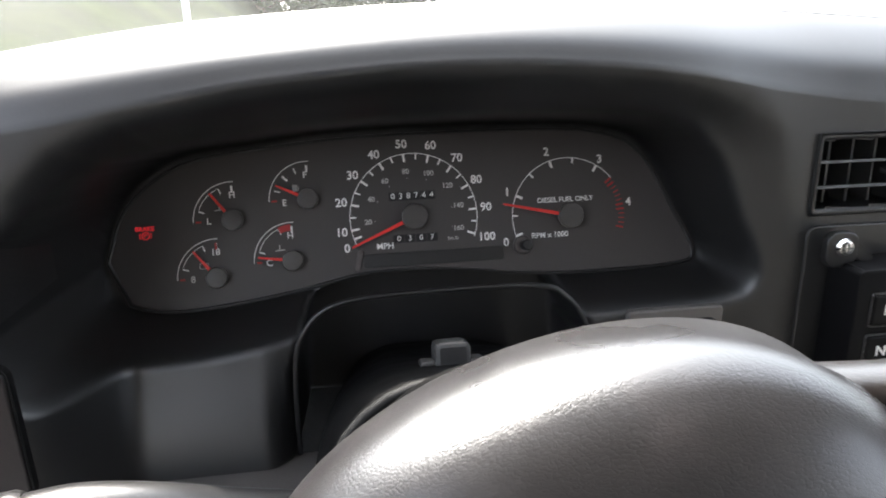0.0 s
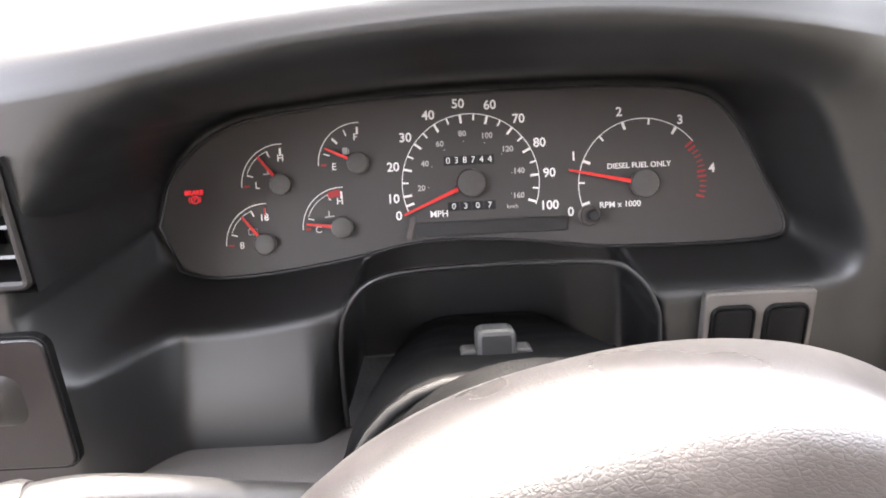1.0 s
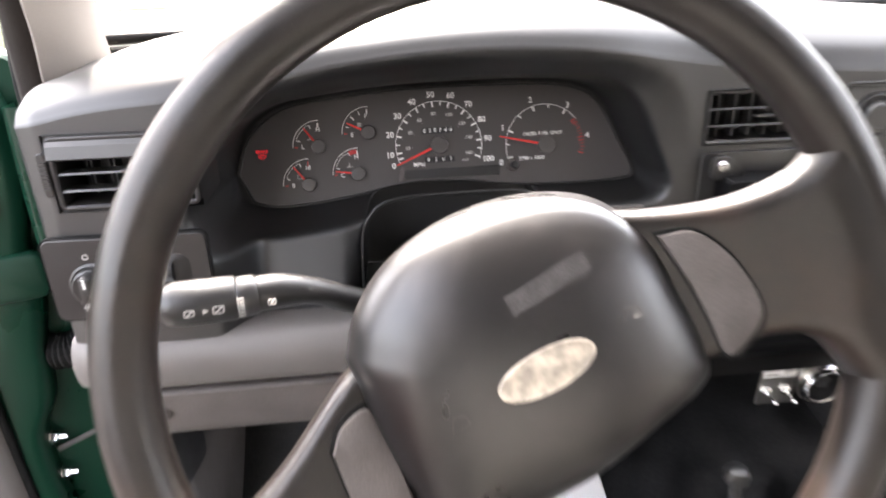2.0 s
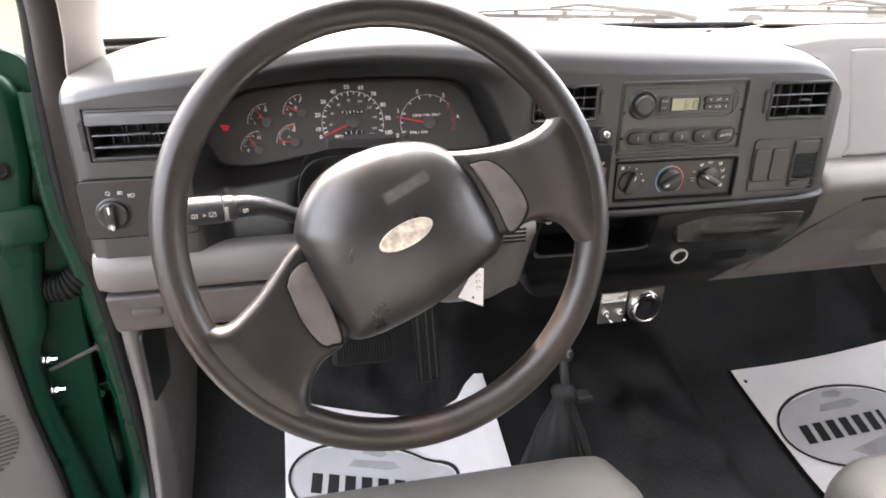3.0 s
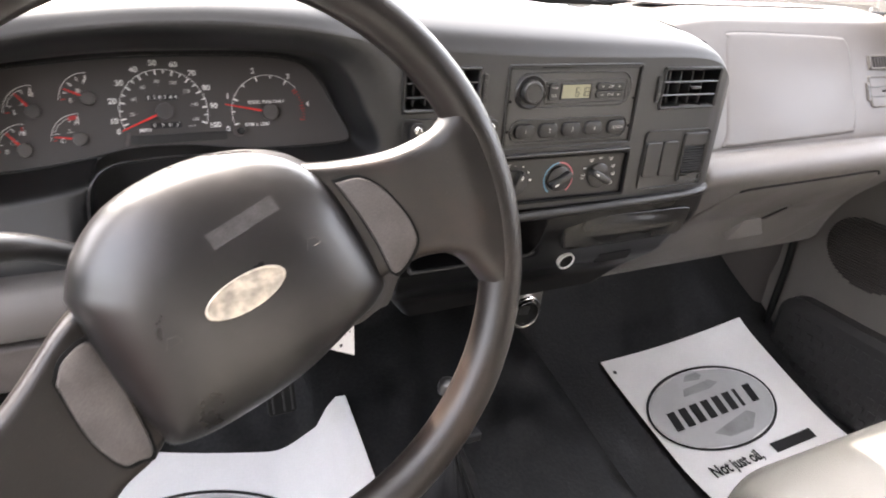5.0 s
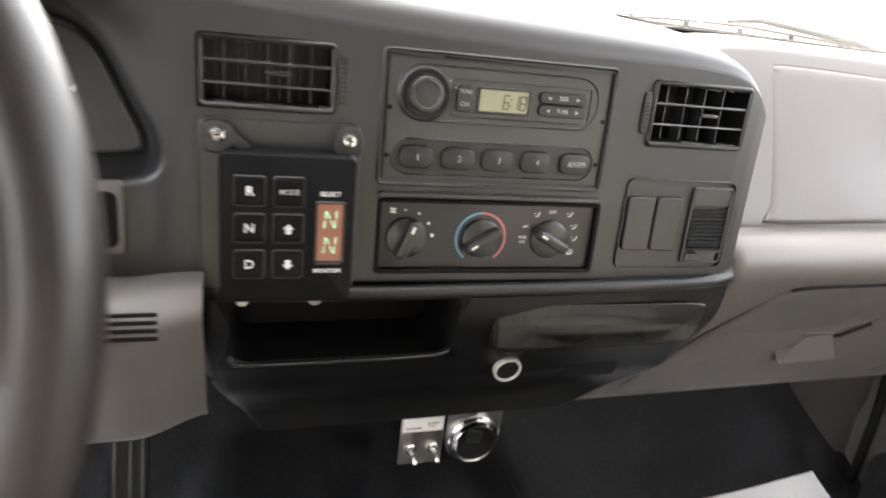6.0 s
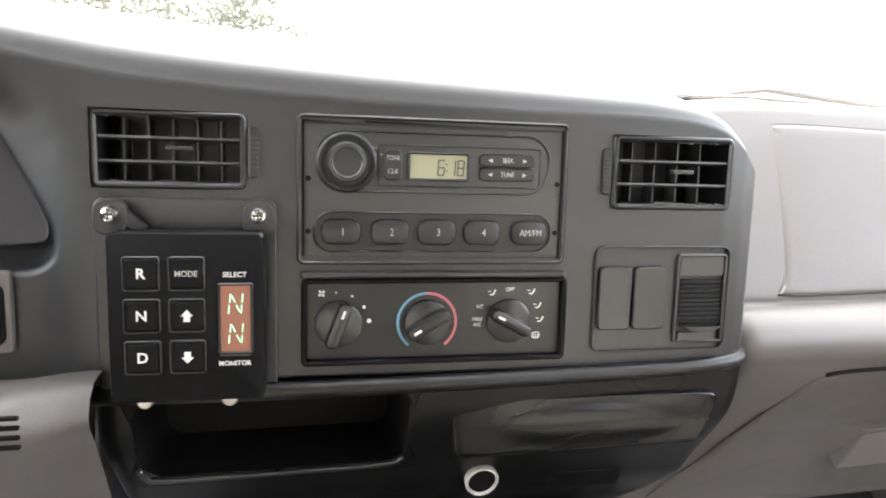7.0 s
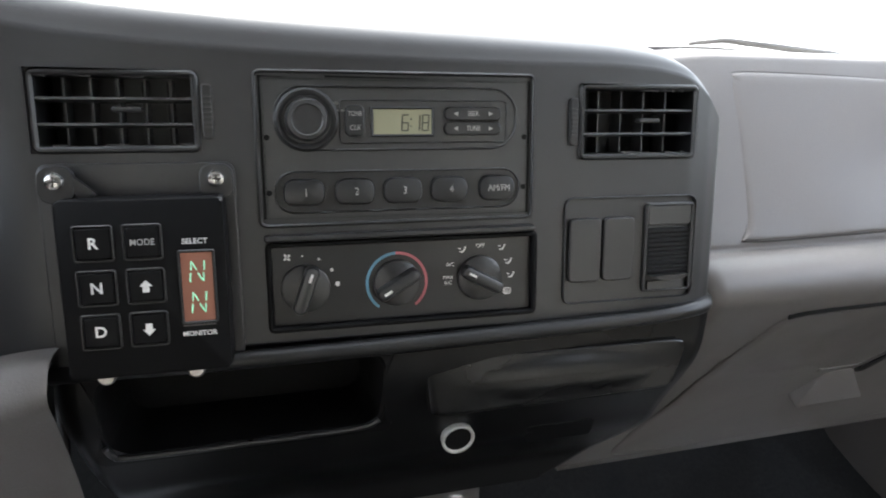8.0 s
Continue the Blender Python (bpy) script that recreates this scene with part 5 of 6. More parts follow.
for x_, y_ in ((-0.0838, 0.0095), (-0.0838, -0.0245), (0.0838, 0.0090), (0.0838, -0.0245)):
    bm = bmesh.new()
    lathe(bm, x_, y_, [(0.0018, 0.0010), (0.0018, 0.0016)], 12)
    part("removal_hole", bm, VOID, radio)
bm = bmesh.new()
write(bm, "VOL", 0.0026, -0.0408, 0.0300, 0.0016)
write(bm, "PUSH ON", 0.0022, -0.0405, 0.0258, 0.0016)
part("lettering", bm, DIM, radio)

# ---- climate control ----
climate = thing("climate_control", on_stack(0.4493, 0.7229, -0.006), "black climate control panel with three rotary knobs", "climate control")
bm = bmesh.new()
slab(bm, 0.0048, -0.0024, 0.1765, 0.0525, 0.003, -0.004, 0.0010, 0.0006)
part("faceplate", bm, BLACK, climate)
bm = bmesh.new()
ring_frame(bm, 0.0048, -0.0024, 0.1830, 0.0590, 0.004, 0.0034, -0.004, 0.0064, 0.0010)
part("surround", bm, ROCKER, climate)
bm = bmesh.new()
slab(bm, 0.0030, 0.0298, 0.1800, 0.0044, 0.002, 0.003, 0.0100, 0.0016)
part("divider", bm, SATIN, climate)
for kx, ang in ((-0.0625, 70), (-0.0025, 30), (0.0555, -28)):
    bm = bmesh.new()
    lathe(bm, kx, -0.0042, [(0.0158, 0.0008), (0.0155, 0.0035), (0.0140, 0.0045)], 34)
    kn = part("control_knob", bm, SATIN, climate, "black rotary knob with a grip bar", smooth="edges")
    bm = bmesh.new()
    slab(bm, kx, -0.0042, 0.0320, 0.0092, 0.0042, 0.003, 0.0125, 0.0030, ang)
    part("grip", bm, SATIN, kn, smooth="edges")
    bm = bmesh.new()
    s = -1 if kx == -0.0025 else (1 if kx < -0.01 else -1)
    p_, q_ = polar(kx, -0.0042, s * 0.0062, ang), polar(kx, -0.0042, s * 0.0118, ang)
    bar(bm, p_, q_, 0.0017, 0.0122, 0.0128)
    part("pointer", bm, WHITE, kn)
bm = bmesh.new()
arc_strip(bm, -0.0025, -0.0042, 0.0192, 92, 232, 0.0019, 0.0014, 30)
part("cold_arc", bm, BLUE, climate, "blue cold band")
bm = bmesh.new()
arc_strip(bm, -0.0025, -0.0042, 0.0192, -52, 92, 0.0019, 0.0014, 30)
part("warm_arc", bm, PINK, climate, "red warm band")
bm = bmesh.new()
write(bm, "OFF", 0.0040, 0.0560, 0.0180, 0.0012, narrow=0.9)
part("lettering", bm, WHITE, climate)
bm = bmesh.new()
write(bm, "A/C", 0.0038, 0.0345, 0.0060, 0.0012, narrow=0.9)
part("lettering", bm, WHITE, climate)
bm = bmesh.new()
write(bm, "MAX", 0.0038, 0.0330, -0.0030, 0.0012, narrow=0.9)
part("lettering", bm, WHITE, climate)
bm = bmesh.new()
write(bm, "A/C", 0.0038, 0.0330, -0.0068, 0.0012, narrow=0.9)
part("lettering", bm, WHITE, climate)
for x_, y_ in ((0.0430, 0.0155), (0.0715, 0.0160), (0.0765, 0.0060), (0.0785, -0.0040)):
    bm = bmesh.new()
    lathe(bm, x_ + 0.0022, y_ + 0.0018, [(0.0007, 0.0010), (0.0007, 0.0013)], 8)
    bar(bm, (x_ + 0.0020, y_ + 0.0010), (x_ + 0.0004, y_ - 0.0012), 0.0010, 0.0010, 0.0013)
    bar(bm, (x_ + 0.0006, y_ - 0.0014), (x_ - 0.0018, y_ - 0.0010), 0.0008, 0.0010, 0.0013)
    bar(bm, (x_ - 0.0030, y_ + 0.0014), (x_ - 0.0008, y_ + 0.0010), 0.0006, 0.0010, 0.0013)
    part("air_flow_symbol", bm, WHITE, climate)
bm = bmesh.new()
x_, y_ = 0.0760, -0.0150
ring_frame(bm, x_, y_, 0.0060, 0.0046, 0.0016, 0.0006, 0.0008, 0.0013, 0.0001)
for k in (-1, 0, 1):
    bar(bm, (x_ + 0.0016 * k, y_ - 0.0026), (x_ + 0.0016 * k, y_ + 0.0012), 0.0006, 0.0009, 0.0013)
part("defrost_symbol", bm, WHITE, climate)
bm = bmesh.new()
for k in range(4):
    slab(bm, *polar(-0.0735, 0.0165, 0.0016, 90 * k + 40), 0.0022, 0.0016, 0.0007, 0.0009, 0.0013, 0.0001, 90 * k + 40)
part("fan_symbol", bm, WHITE, climate)
for x_, y_, r_ in ((-0.0640, 0.0170, 0.0006), (-0.0535, 0.0145, 0.0009), (-0.0455, 0.0070, 0.0012), (-0.0420, -0.0025, 0.0016)):
    bm = bmesh.new()
    lathe(bm, x_, y_, [(r_, 0.0009), (r_, 0.0013)], 12)
    part("speed_dot", bm, WHITE, climate)

# ---- blank switches and the ribbed shutter ----
blanks = thing("switch_blank_panel", on_stack(0.6180, 0.7337), "charcoal panel with two blank switches and a ribbed socket shutter", "switch panel")
bm = bmesh.new()
ring_frame(bm, 0, 0, 0.1056, 0.0772, 0.007, 0.0012, -0.002, 0.0014, 0.0005)
part("outline", bm, BLACK, blanks)
for x_, w_ in ((-0.0372, 0.0245), (-0.0108, 0.0245)):
    bm = bmesh.new()
    slab(bm, x_, 0.0010, w_, 0.0460, 0.0040, -0.001, 0.0028, 0.0012)
    part("blank_cover", bm, BEZEL, blanks)
bm = bmesh.new()
ring_frame(bm, 0.0305, 0.0, 0.0400, 0.0660, 0.003, 0.0022, -0.002, 0.0022, 0.0008)
part("shutter_frame", bm, BEZEL, blanks)
bm = bmesh.new()
slab(bm, 0.0305, 0.0240, 0.0350, 0.0140, 0.002, -0.001, 0.0012, 0.0006)
part("upper_plate", bm, RADIO, blanks)
for k in range(10):
    bm = bmesh.new()
    rings(bm, [[(x_, 0.0145 - 0.0034 * k, 0.0006), (x_, 0.0138 - 0.0034 * k, 0.0022), (x_, 0.0118 - 0.0034 * k, 0.0006), (x_, 0.0130 - 0.0034 * k, -0.002)] for x_ in (0.0140, 0.0470)])
    part("rib", bm, BEZEL, blanks)
bm = bmesh.new()
rings(bm, [[(0.0305 + 0.0150 * c_ * s_, -0.0195 - 0.0045 * math.sin(t) * s_, z) for t, c_ in [(radians(180 * k / 10), math.cos(radians(180 * k / 10))) for k in range(11)]] for s_, z in ((1, 0.0), (1, 0.006), (0.85, 0.0075))])
part("shutter_tab", bm, SATIN, blanks, "half-round pull tab", smooth="edges")
bm = bmesh.new()
slab(bm, 0.0295, -0.0285, 0.0300, 0.0075, 0.001, -0.001, 0.0012, 0.0004)
part("lower_plate", bm, RADIO, blanks)

# ---- keypad shift selector on its bracket ----
sel = thing("shift_selector", on_stack(0.2990, 0.7300), "black push-button shift selector on a screwed bracket", "shift selector")
bm = bmesh.new()
slab(bm, -0.005, 0.0085, 0.107, 0.125, 0.006, -0.001, 0.0022, 0.0010)
part("back_plate", bm, BEZEL, sel)
bm = bmesh.new()
slab(bm, -0.0010, 0.0022, 0.0868, 0.1010, 0.004, 0.004, 0.0300, 0.0015)
part("housing", bm, ROCKER, sel, smooth="edges")
bm = bmesh.new()
rings(bm, [[(x_, y_, z_) for y_, z_ in ((0.0505, 0.030), (0.0525, 0.0285), (0.0525, 0.006), (0.0505, 0.006))] for x_ in (-0.0420, 0.0420)])
part("bracket_bar", bm, SATIN, sel)
for x_, s in ((-0.0455, 1), (0.0385, 1)):
    bm = bmesh.new()
    slab(bm, x_, 0.0600, 0.0190, 0.0210, 0.007, 0.010, 0.0150, 0.0008)
    if x_ < 0:
        bar(bm, (x_ + 0.004, 0.0640), (x_ + 0.018, 0.0520), 0.007, 0.010, 0.0145)
    part("bracket_ear", bm, BLACK, sel)
    bm = bmesh.new()
    lathe(bm, x_, 0.0620, [(0.0050, 0.015), (0.0052, 0.0162), (0.0042, 0.0180), (0.0020, 0.0188)], 20)
    sc = part("screw", bm, CHROME, sel, "bright screw head", smooth="edges")
    bm = bmesh.new()
    bar(bm, (x_ - 0.0028, 0.0620), (x_ + 0.0028, 0.0620), 0.0008, 0.0186, 0.0190)
    bar(bm, (x_, 0.0592), (x_, 0.0648), 0.0008, 0.0186, 0.0190)
    part("slot", bm, BLACK, sc)
for r_, (a_, b_) in enumerate((("R", "MODE"), ("N", "up"), ("D", "down"))):
    for c_, word in enumerate((a_, b_)):
        x_, y_ = -0.0258 + 0.0248 * c_, 0.0290 - 0.0248 * r_
        bm = bmesh.new()
        ring_frame(bm, x_, y_, 0.0205, 0.0205, 0.002, 0.0011, 0.0295, 0.0312, 0.0004)
        kf = part("key_frame", bm, SATIN, sel)
        bm = bmesh.new()
        slab(bm, x_, y_, 0.0178, 0.0178, 0.0018, 0.0295, 0.0318, 0.0012)
        key = part("key", bm, ROCKER, sel)
        bm = bmesh.new()
        if word in ("up", "down"):
            s = 1 if word == "up" else -1
            rings(bm, [[(x_ + u, y_ + s * v, z) for u, v in ((-0.0035, 0.0), (-0.0018, 0.0), (-0.0018, -0.0034), (0.0018, -0.0034), (0.0018, 0.0), (0.0035, 0.0), (0.0, 0.0036))] for z in (0.0318, 0.0321)])
        else:
            write(bm, word, 0.0085 if len(word) == 1 else 0.0050, x_, y_, 0.0319, narrow=1.0 if len(word) == 1 else 0.9, heavy=0.0002 if len(word) == 1 else 0.00005)
        part("legend", bm, WHITE if len(word) != 4 or word == "down" else DIM, key)
bm = bmesh.new()
slab(bm, 0.0262, 0.0020, 0.0170, 0.0400, 0.001, 0.0295, 0.0308, 0.0003)
disp = part("display", bm, AMBER, sel, "amber display with two green letters")
for y_ in (0.0110, -0.0070):
    for p_, q_ in (((-0.004, -0.006), (-0.0035, -0.0008)), ((-0.0032, 0.0008), (-0.0028, 0.006)), ((0.0032, -0.006), (0.0036, -0.0008)), ((0.0038, 0.0008), (0.0042, 0.006)), ((-0.0022, 0.0050), (-0.0002, 0.0008)), ((0.0004, -0.0008), (0.0026, -0.0050))):
        bm = bmesh.new()
        bar(bm, (0.0262 + p_[0], y_ + p_[1]), (0.0262 + q_[0], y_ + q_[1]), 0.0007, 0.0308, 0.0311)
        part("segment", bm, SEG, disp)
bm = bmesh.new()
ring_frame(bm, 0.0262, 0.0020, 0.0200, 0.0430, 0.0015, 0.0016, 0.0295, 0.0316, 0.0006)
part("display_frame", bm, BLACK, disp)
bm = bmesh.new()
write(bm, "SELECT", 0.0042, 0.0259, 0.0282, 0.0302, heavy=0.0001)
part("lettering", bm, WHITE, sel)
bm = bmesh.new()
write(bm, "MONITOR", 0.0040, 0.0255, -0.0255, 0.0302, heavy=0.0001)
part("lettering", bm, WHITE, sel)
bm = bmesh.new()
bar(bm, (0.0170, -0.0205), (0.0345, -0.0205), 0.0008, 0.0300, 0.0303)
part("rule", bm, MIDGREY, sel)
for x_ in (-0.0300, 0.0200):
    bm = bmesh.new()
    lathe(bm, x_, -0.0535, [(0.0050, -0.002), (0.0052, 0.012), (0.0040, 0.0135)], 18)
    part("lower_screw", bm, STEEL, sel, "bright screw under the housing", smooth="edges")

# ---- ashtray drawer and lighter socket ----
ash = thing("ashtray", face_at(0.5690, 0.2925, 0.6410, 1, -1.5), "glossy black ashtray drawer with a scooped front", "ashtray")
bm = bmesh.new()
pts_ = [(-0.100, 0.0210), (-0.05, 0.0207), (0.0, 0.0203), (0.05, 0.0198), (0.095, 0.0190), (0.1040, 0.0140), (0.100, 0.0), (0.0940, -0.0140), (0.086, -0.0190), (0.04, -0.0198), (0.0, -0.0205), (-0.05, -0.0210), (-0.092, -0.0212), (-0.0990, -0.0165), (-0.101, 0.0), (-0.1030, 0.0165)]
smooth_pts = spline(pts_ + [pts_[0]], 4)[:-1]
loops = [[(x * k, y * k2, z) for x, y in smooth_pts] for k, k2, z in ((1.0, 1.0, -0.006), (1.0, 1.0, 0.0004), (0.994, 0.97, 0.0016), (0.98, 0.92, 0.0021), (0.95, 0.85, 0.0023))]
for q, z in ((1.0, 0.0027), (0.86, 0.0036), (0.70, 0.0047), (0.52, 0.0057), (0.32, 0.0064), (0.12, 0.0067)):
    loops.append([(lerp(0.018 * (1 - q), 0.088 * math.cos(a_) + 0.004, q), 0.0158 * q * math.sin(a_), z) for a_ in [math.atan2(y / 0.0205, x / 0.102) for x, y in smooth_pts]])
rings(bm, loops)
part("drawer_front", bm, ASH, ash, smooth=True)
bm = bmesh.new()
rings(bm, [[(x * s, y * s2, z) for x, y in pts_] for s, s2, z in ((1.015, 1.07, -0.005), (1.010, 1.05, 0.0006), (1.0, 1.0, 0.0006))], False, False)
part("gap", bm, VOID, ash)
light = thing("lighter_socket", face_at(0.4975, 0.3205, 0.5880, -14), "open lighter socket with a bright ring", "socket")
bm = bmesh.new()
lathe(bm, 0, 0, [(0.0128, -0.002), (0.0132, 0.003), (0.0125, 0.0042), (0.0112, 0.0042), (0.0106, 0.003), (0.0104, -0.018)], 36, True, False)
part("ring", bm, BRIGHT, light, "bright metal ring", smooth="edges")
bm = bmesh.new()
lathe(bm, 0, 0, [(0.0107, 0.0022), (0.0090, 0.0005), (0.0060, -0.002)], 24)
part("well", bm, VOID, light)
bm = bmesh.new()
slab(bm, 0, 0, 0.060, 0.020, 0.004, -0.004, 0.0012, 0.0006)
o = shape("socket_cover", bm, ROCKER, "small black rectangular cover on the lower console", "cover")
o.matrix_world = face_at(0.588, 0.3300, 0.577, -27, -1.5)

# glove box pull: a scooped tray with a sloping lip and a shaded finger slot
PULL = face_at(0.950, 0.3935, 0.5725, -41)
bm = bmesh.new()
rings(bm, [[(u * q, v * q, z) for u, v in ((-0.051, -0.0345), (0.031, -0.0300), (0.056, 0.030), (0.047, 0.036), (0.018, 0.004), (-0.032, 0.003))] for q, z in ((1.06, -0.006), (1.04, 0.0025), (1.0, 0.0048), (0.94, 0.0052))])
o = part("pull_surround", bm, GREY, glove, "raised edge of the pull", smooth="edges")
o.matrix_basis = PULL
bm = bmesh.new()
rings(bm, [[(x, y, z) for x, y, z in ((-0.052, -0.0345, 0.0270 + d), (0.033, -0.0305, 0.0270 + d), (0.014, -0.003, 0.0056 + d), (-0.022, -0.006, 0.0056 + d))] for d in (-0.020, 0.0)])
o = part("pull_lip", bm, GREY, glove, "pale sloping pull lip")
o.matrix_basis = PULL
bm = bmesh.new()
rings(bm, [[(u, v, z) for u, v in ((0.017, -0.004), (0.030, -0.018), (0.050, 0.024), (0.043, 0.031), (0.026, 0.004))] for z in (0.0048, 0.0066)])
o = part("pull_recess", bm, VOID, glove, "dark finger slot")
o.matrix_basis = PULL

# ---- switch plate and round socket under the console ----
tsw = thing("toggle_switch_plate", face_at(0.4640, 0.441, 0.4370, -4), "small aluminium plate with two toggle switches", "switch plate")
bm = bmesh.new()
slab(bm, 0, 0, 0.050, 0.064, 0.002, -0.002, 0.0, 0.0005)
box(bm, 0, 0.0315, -0.03, 0.050, 0.0015, 0.06)
part("plate", bm, STEEL, tsw)
bm = bmesh.new()
slab(bm, 0, 0.0205, 0.046, 0.0175, 0.0005, 0.0, 0.0005, 0.0001)
lb = part("paper_label", bm, PAPER, tsw, "cream paper label with two lines")
bm = bmesh.new()
for x_, y_, w_ in ((-0.011, 0.0165, 0.018), (0.012, 0.0220, 0.014), (0.010, 0.0185, 0.008)):
    bar(bm, (x_ - w_ / 2, y_), (x_ + w_ / 2, y_), 0.0012, 0.0005, 0.0007)
part("bars", bm, DKTRIM, lb)
for x_ in (-0.0125, 0.0135):
    bm = bmesh.new()
    lathe(bm, x_, -0.010, [(0.0070, 0.0), (0.0070, 0.003), (0.0050, 0.004), (0.0042, 0.008)], 6)
    nut = part("nut", bm, CHROME, tsw, "hexagon nut")
    bm = bmesh.new()
    tube(bm, [(x_, -0.010, 0.006), (x_ + 0.001, -0.013, 0.014), (x_ + 0.0015, -0.016, 0.022)], [0.0016, 0.0020, 0.0032], 12)
    part("lever", bm, CHROME, nut, "bright toggle lever", smooth=True)
sock = thing("round_socket", face_at(0.5255, 0.442, 0.4355, -4), "chromed round socket on a folded metal plate", "socket")
bm = bmesh.new()
rings(bm, [[(u, v, z) for u, v in [(-0.033, 0.034), (-0.033, 0.0)] + [polar(0, -0.002, 0.033, 180 + 15 * k) for k in range(13)] + [(0.033, 0.0), (0.033, 0.034)]] for z in (-0.0015, 0.0)])
box(bm, 0, 0.0335, -0.03, 0.066, 0.0015, 0.06)
part("plate", bm, STEEL, sock)
bm = bmesh.new()
lathe(bm, 0.0, -0.003, [(0.0305, 0.0), (0.0310, 0.004), (0.0290, 0.006), (0.0270, 0.0055), (0.0265, 0.009), (0.0245, 0.0115), (0.0222, 0.0105), (0.0212, 0.002), (0.0210, -0.02)], 48, False, False)
part("bezel", bm, CHROME, sock, "bright stepped bezel", smooth="edges")
bm = bmesh.new()
lathe(bm, 0.0, -0.003, [(0.0214, 0.0008), (0.0210, 0.0012)], 32)
wl = part("well", bm, VOID, sock)
bm = bmesh.new()
slab(bm, 0.001, 0.000, 0.018, 0.016, 0.002, 0.001, 0.0035, 0.001, -12)
for k in range(4):
    bar(bm, (-0.006, -0.006 + 0.003 * k), (0.006, -0.008 + 0.003 * k), 0.0008, 0.0035, 0.0041)
part("insert", bm, BLACK, wl)

# hanging card behind the wheel
bm = bmesh.new()
rings(bm, [[(u, v, z) for u, v in ((0.004, 0.028), (0.014, 0.026), (0.0125, -0.0180), (-0.0160, -0.0050))] for z in (0, 0.0006)])
card = thing("paper_tag", face_at(0.1255, 0.137, 0.6575, 10), "small white paper tag hanging below the column", "tag")
part("card", bm, PAPER, card)
bm = bmesh.new()
lathe(bm, 0.001, -0.0065, [(0.0014, 0.0007), (0.0014, 0.0009)], 12)
part("hole", bm, INK, card)
bm = bmesh.new()
for k in range(3):
    arc_strip(bm, 0.0075, 0.004 + 0.007 * k, 0.002, 0, 240, 0.0005, 0.0008, 10)
part("scribble", bm, DKTRIM, card, "pencil marks")

# ---- pedals ----
brake = thing("brake_pedal", face_at(0.0235, 0.500, 0.372, 32), "black ribbed rubber brake pedal", "pedal")
bm = bmesh.new()
slab(bm, 0, 0, 0.105, 0.052, 0.010, -0.012, 0.0, 0.003)
part("pad", bm, RUBBER, brake, smooth="edges")
for k in range(17):
    bm = bmesh.new()
    box(bm, -0.042 + 0.00525 * k, -0.004, 0.001, 0.0028, 0.036, 0.003, 0.0007)
    part("rib", bm, RUBBER, brake)
bm = bmesh.new()
tube(bm, [(0.0, 0.01, -0.015), (-0.005, 0.10, -0.03), (-0.01, 0.26, 0.0)], 0.009, 10)
part("arm", bm, BLACK, brake, smooth=True)
accel = thing("accelerator_pedal", face_at(0.147, 0.545, 0.345, 24), "narrow black accelerator pedal", "pedal")
bm = bmesh.new()
slab(bm, 0, 0.0, 0.045, 0.150, 0.005, -0.008, 0.0, 0.002)
part("pad", bm, RUBBER, accel)
for x_ in (-0.014, 0.003, 0.016):
    bm = bmesh.new()
    box(bm, x_, 0, 0.0006, 0.0030, 0.142, 0.002)
    part("rib", bm, BLACK, accel)
bm = bmesh.new()
tube(bm, [(0, 0.06, -0.01), (0, 0.14, -0.02), (0.0, 0.22, 0.0)], 0.006, 8)
part("arm", bm, BLACK, accel, smooth=True)

# ---- lever with its zipped boot ----
lever = thing("shift_lever", pose(0.288, 0.217, -0.032), "floor lever in a black zipped leatherette boot", "lever")
bm = bmesh.new()
loops = []
random.seed(4)
for k, (z, rx_, ry_) in enumerate(((0.195, 0.085, 0.09), (0.24, 0.075, 0.08), (0.30, 0.060, 0.064), (0.36, 0.046, 0.048), (0.41, 0.034, 0.034), (0.445, 0.020, 0.021), (0.462, 0.013, 0.014), (0.475, 0.017, 0.017), (0.487, 0.011, 0.011))):
    loops.append([((rx_ * (1 + 0.09 * math.cos(7 * t + k)) * math.cos(t)) - 0.02 * (z - 0.2), ry_ * (1 + 0.09 * math.cos(7 * t + k)) * math.sin(t), z) for t in [2 * math.pi * j / 42 for j in range(42)]])
rings(bm, loops)
boot = part("boot", bm, LEATHER, lever, "creased black boot", smooth=True)
bm = bmesh.new()
tube(bm, spline([(-0.002, -0.014, 0.462), (0.012, -0.036, 0.41), (0.030, -0.052, 0.35), (0.034, -0.066, 0.30), (0.026, -0.076, 0.255), (0.008, -0.078, 0.25), (0.0, -0.068, 0.30), (-0.002, -0.050, 0.36), (-0.004, -0.034, 0.41), (-0.004, -0.016, 0.460)], 5), 0.0022, 7)
tube(bm, spline([(0.0, -0.020, 0.45), (0.012, -0.048, 0.37), (0.018, -0.068, 0.30), (0.016, -0.080, 0.25)], 5), 0.0016, 6)
part("zip", bm, RUBBER, boot, smooth=True)
bm = bmesh.new()
tube(bm, spline([(0.0, 0.0, 0.47), (-0.004, 0.006, 0.50), (-0.004, 0.012, 0.525)], 4), 0.006, 10)
part("rod", bm, BLACK, lever, smooth=True)
bm = bmesh.new()
lathe(bm, -0.004, 0.012, [(0.006, 0.520), (0.0115, 0.524), (0.0125, 0.531), (0.010, 0.538), (0.005, 0.541)], 22)
part("knob", bm, SATIN, lever, "small glossy knob", smooth="edges")
bm = bmesh.new()
slab(bm, 0.020, 0.470, 0.022, 0.012, 0.003, 0.0, 0.020, 0.003)
o = part("strap", bm, LEATHER, lever)
o.matrix_basis = pose(0, 0, 0, 90, 0, 0)


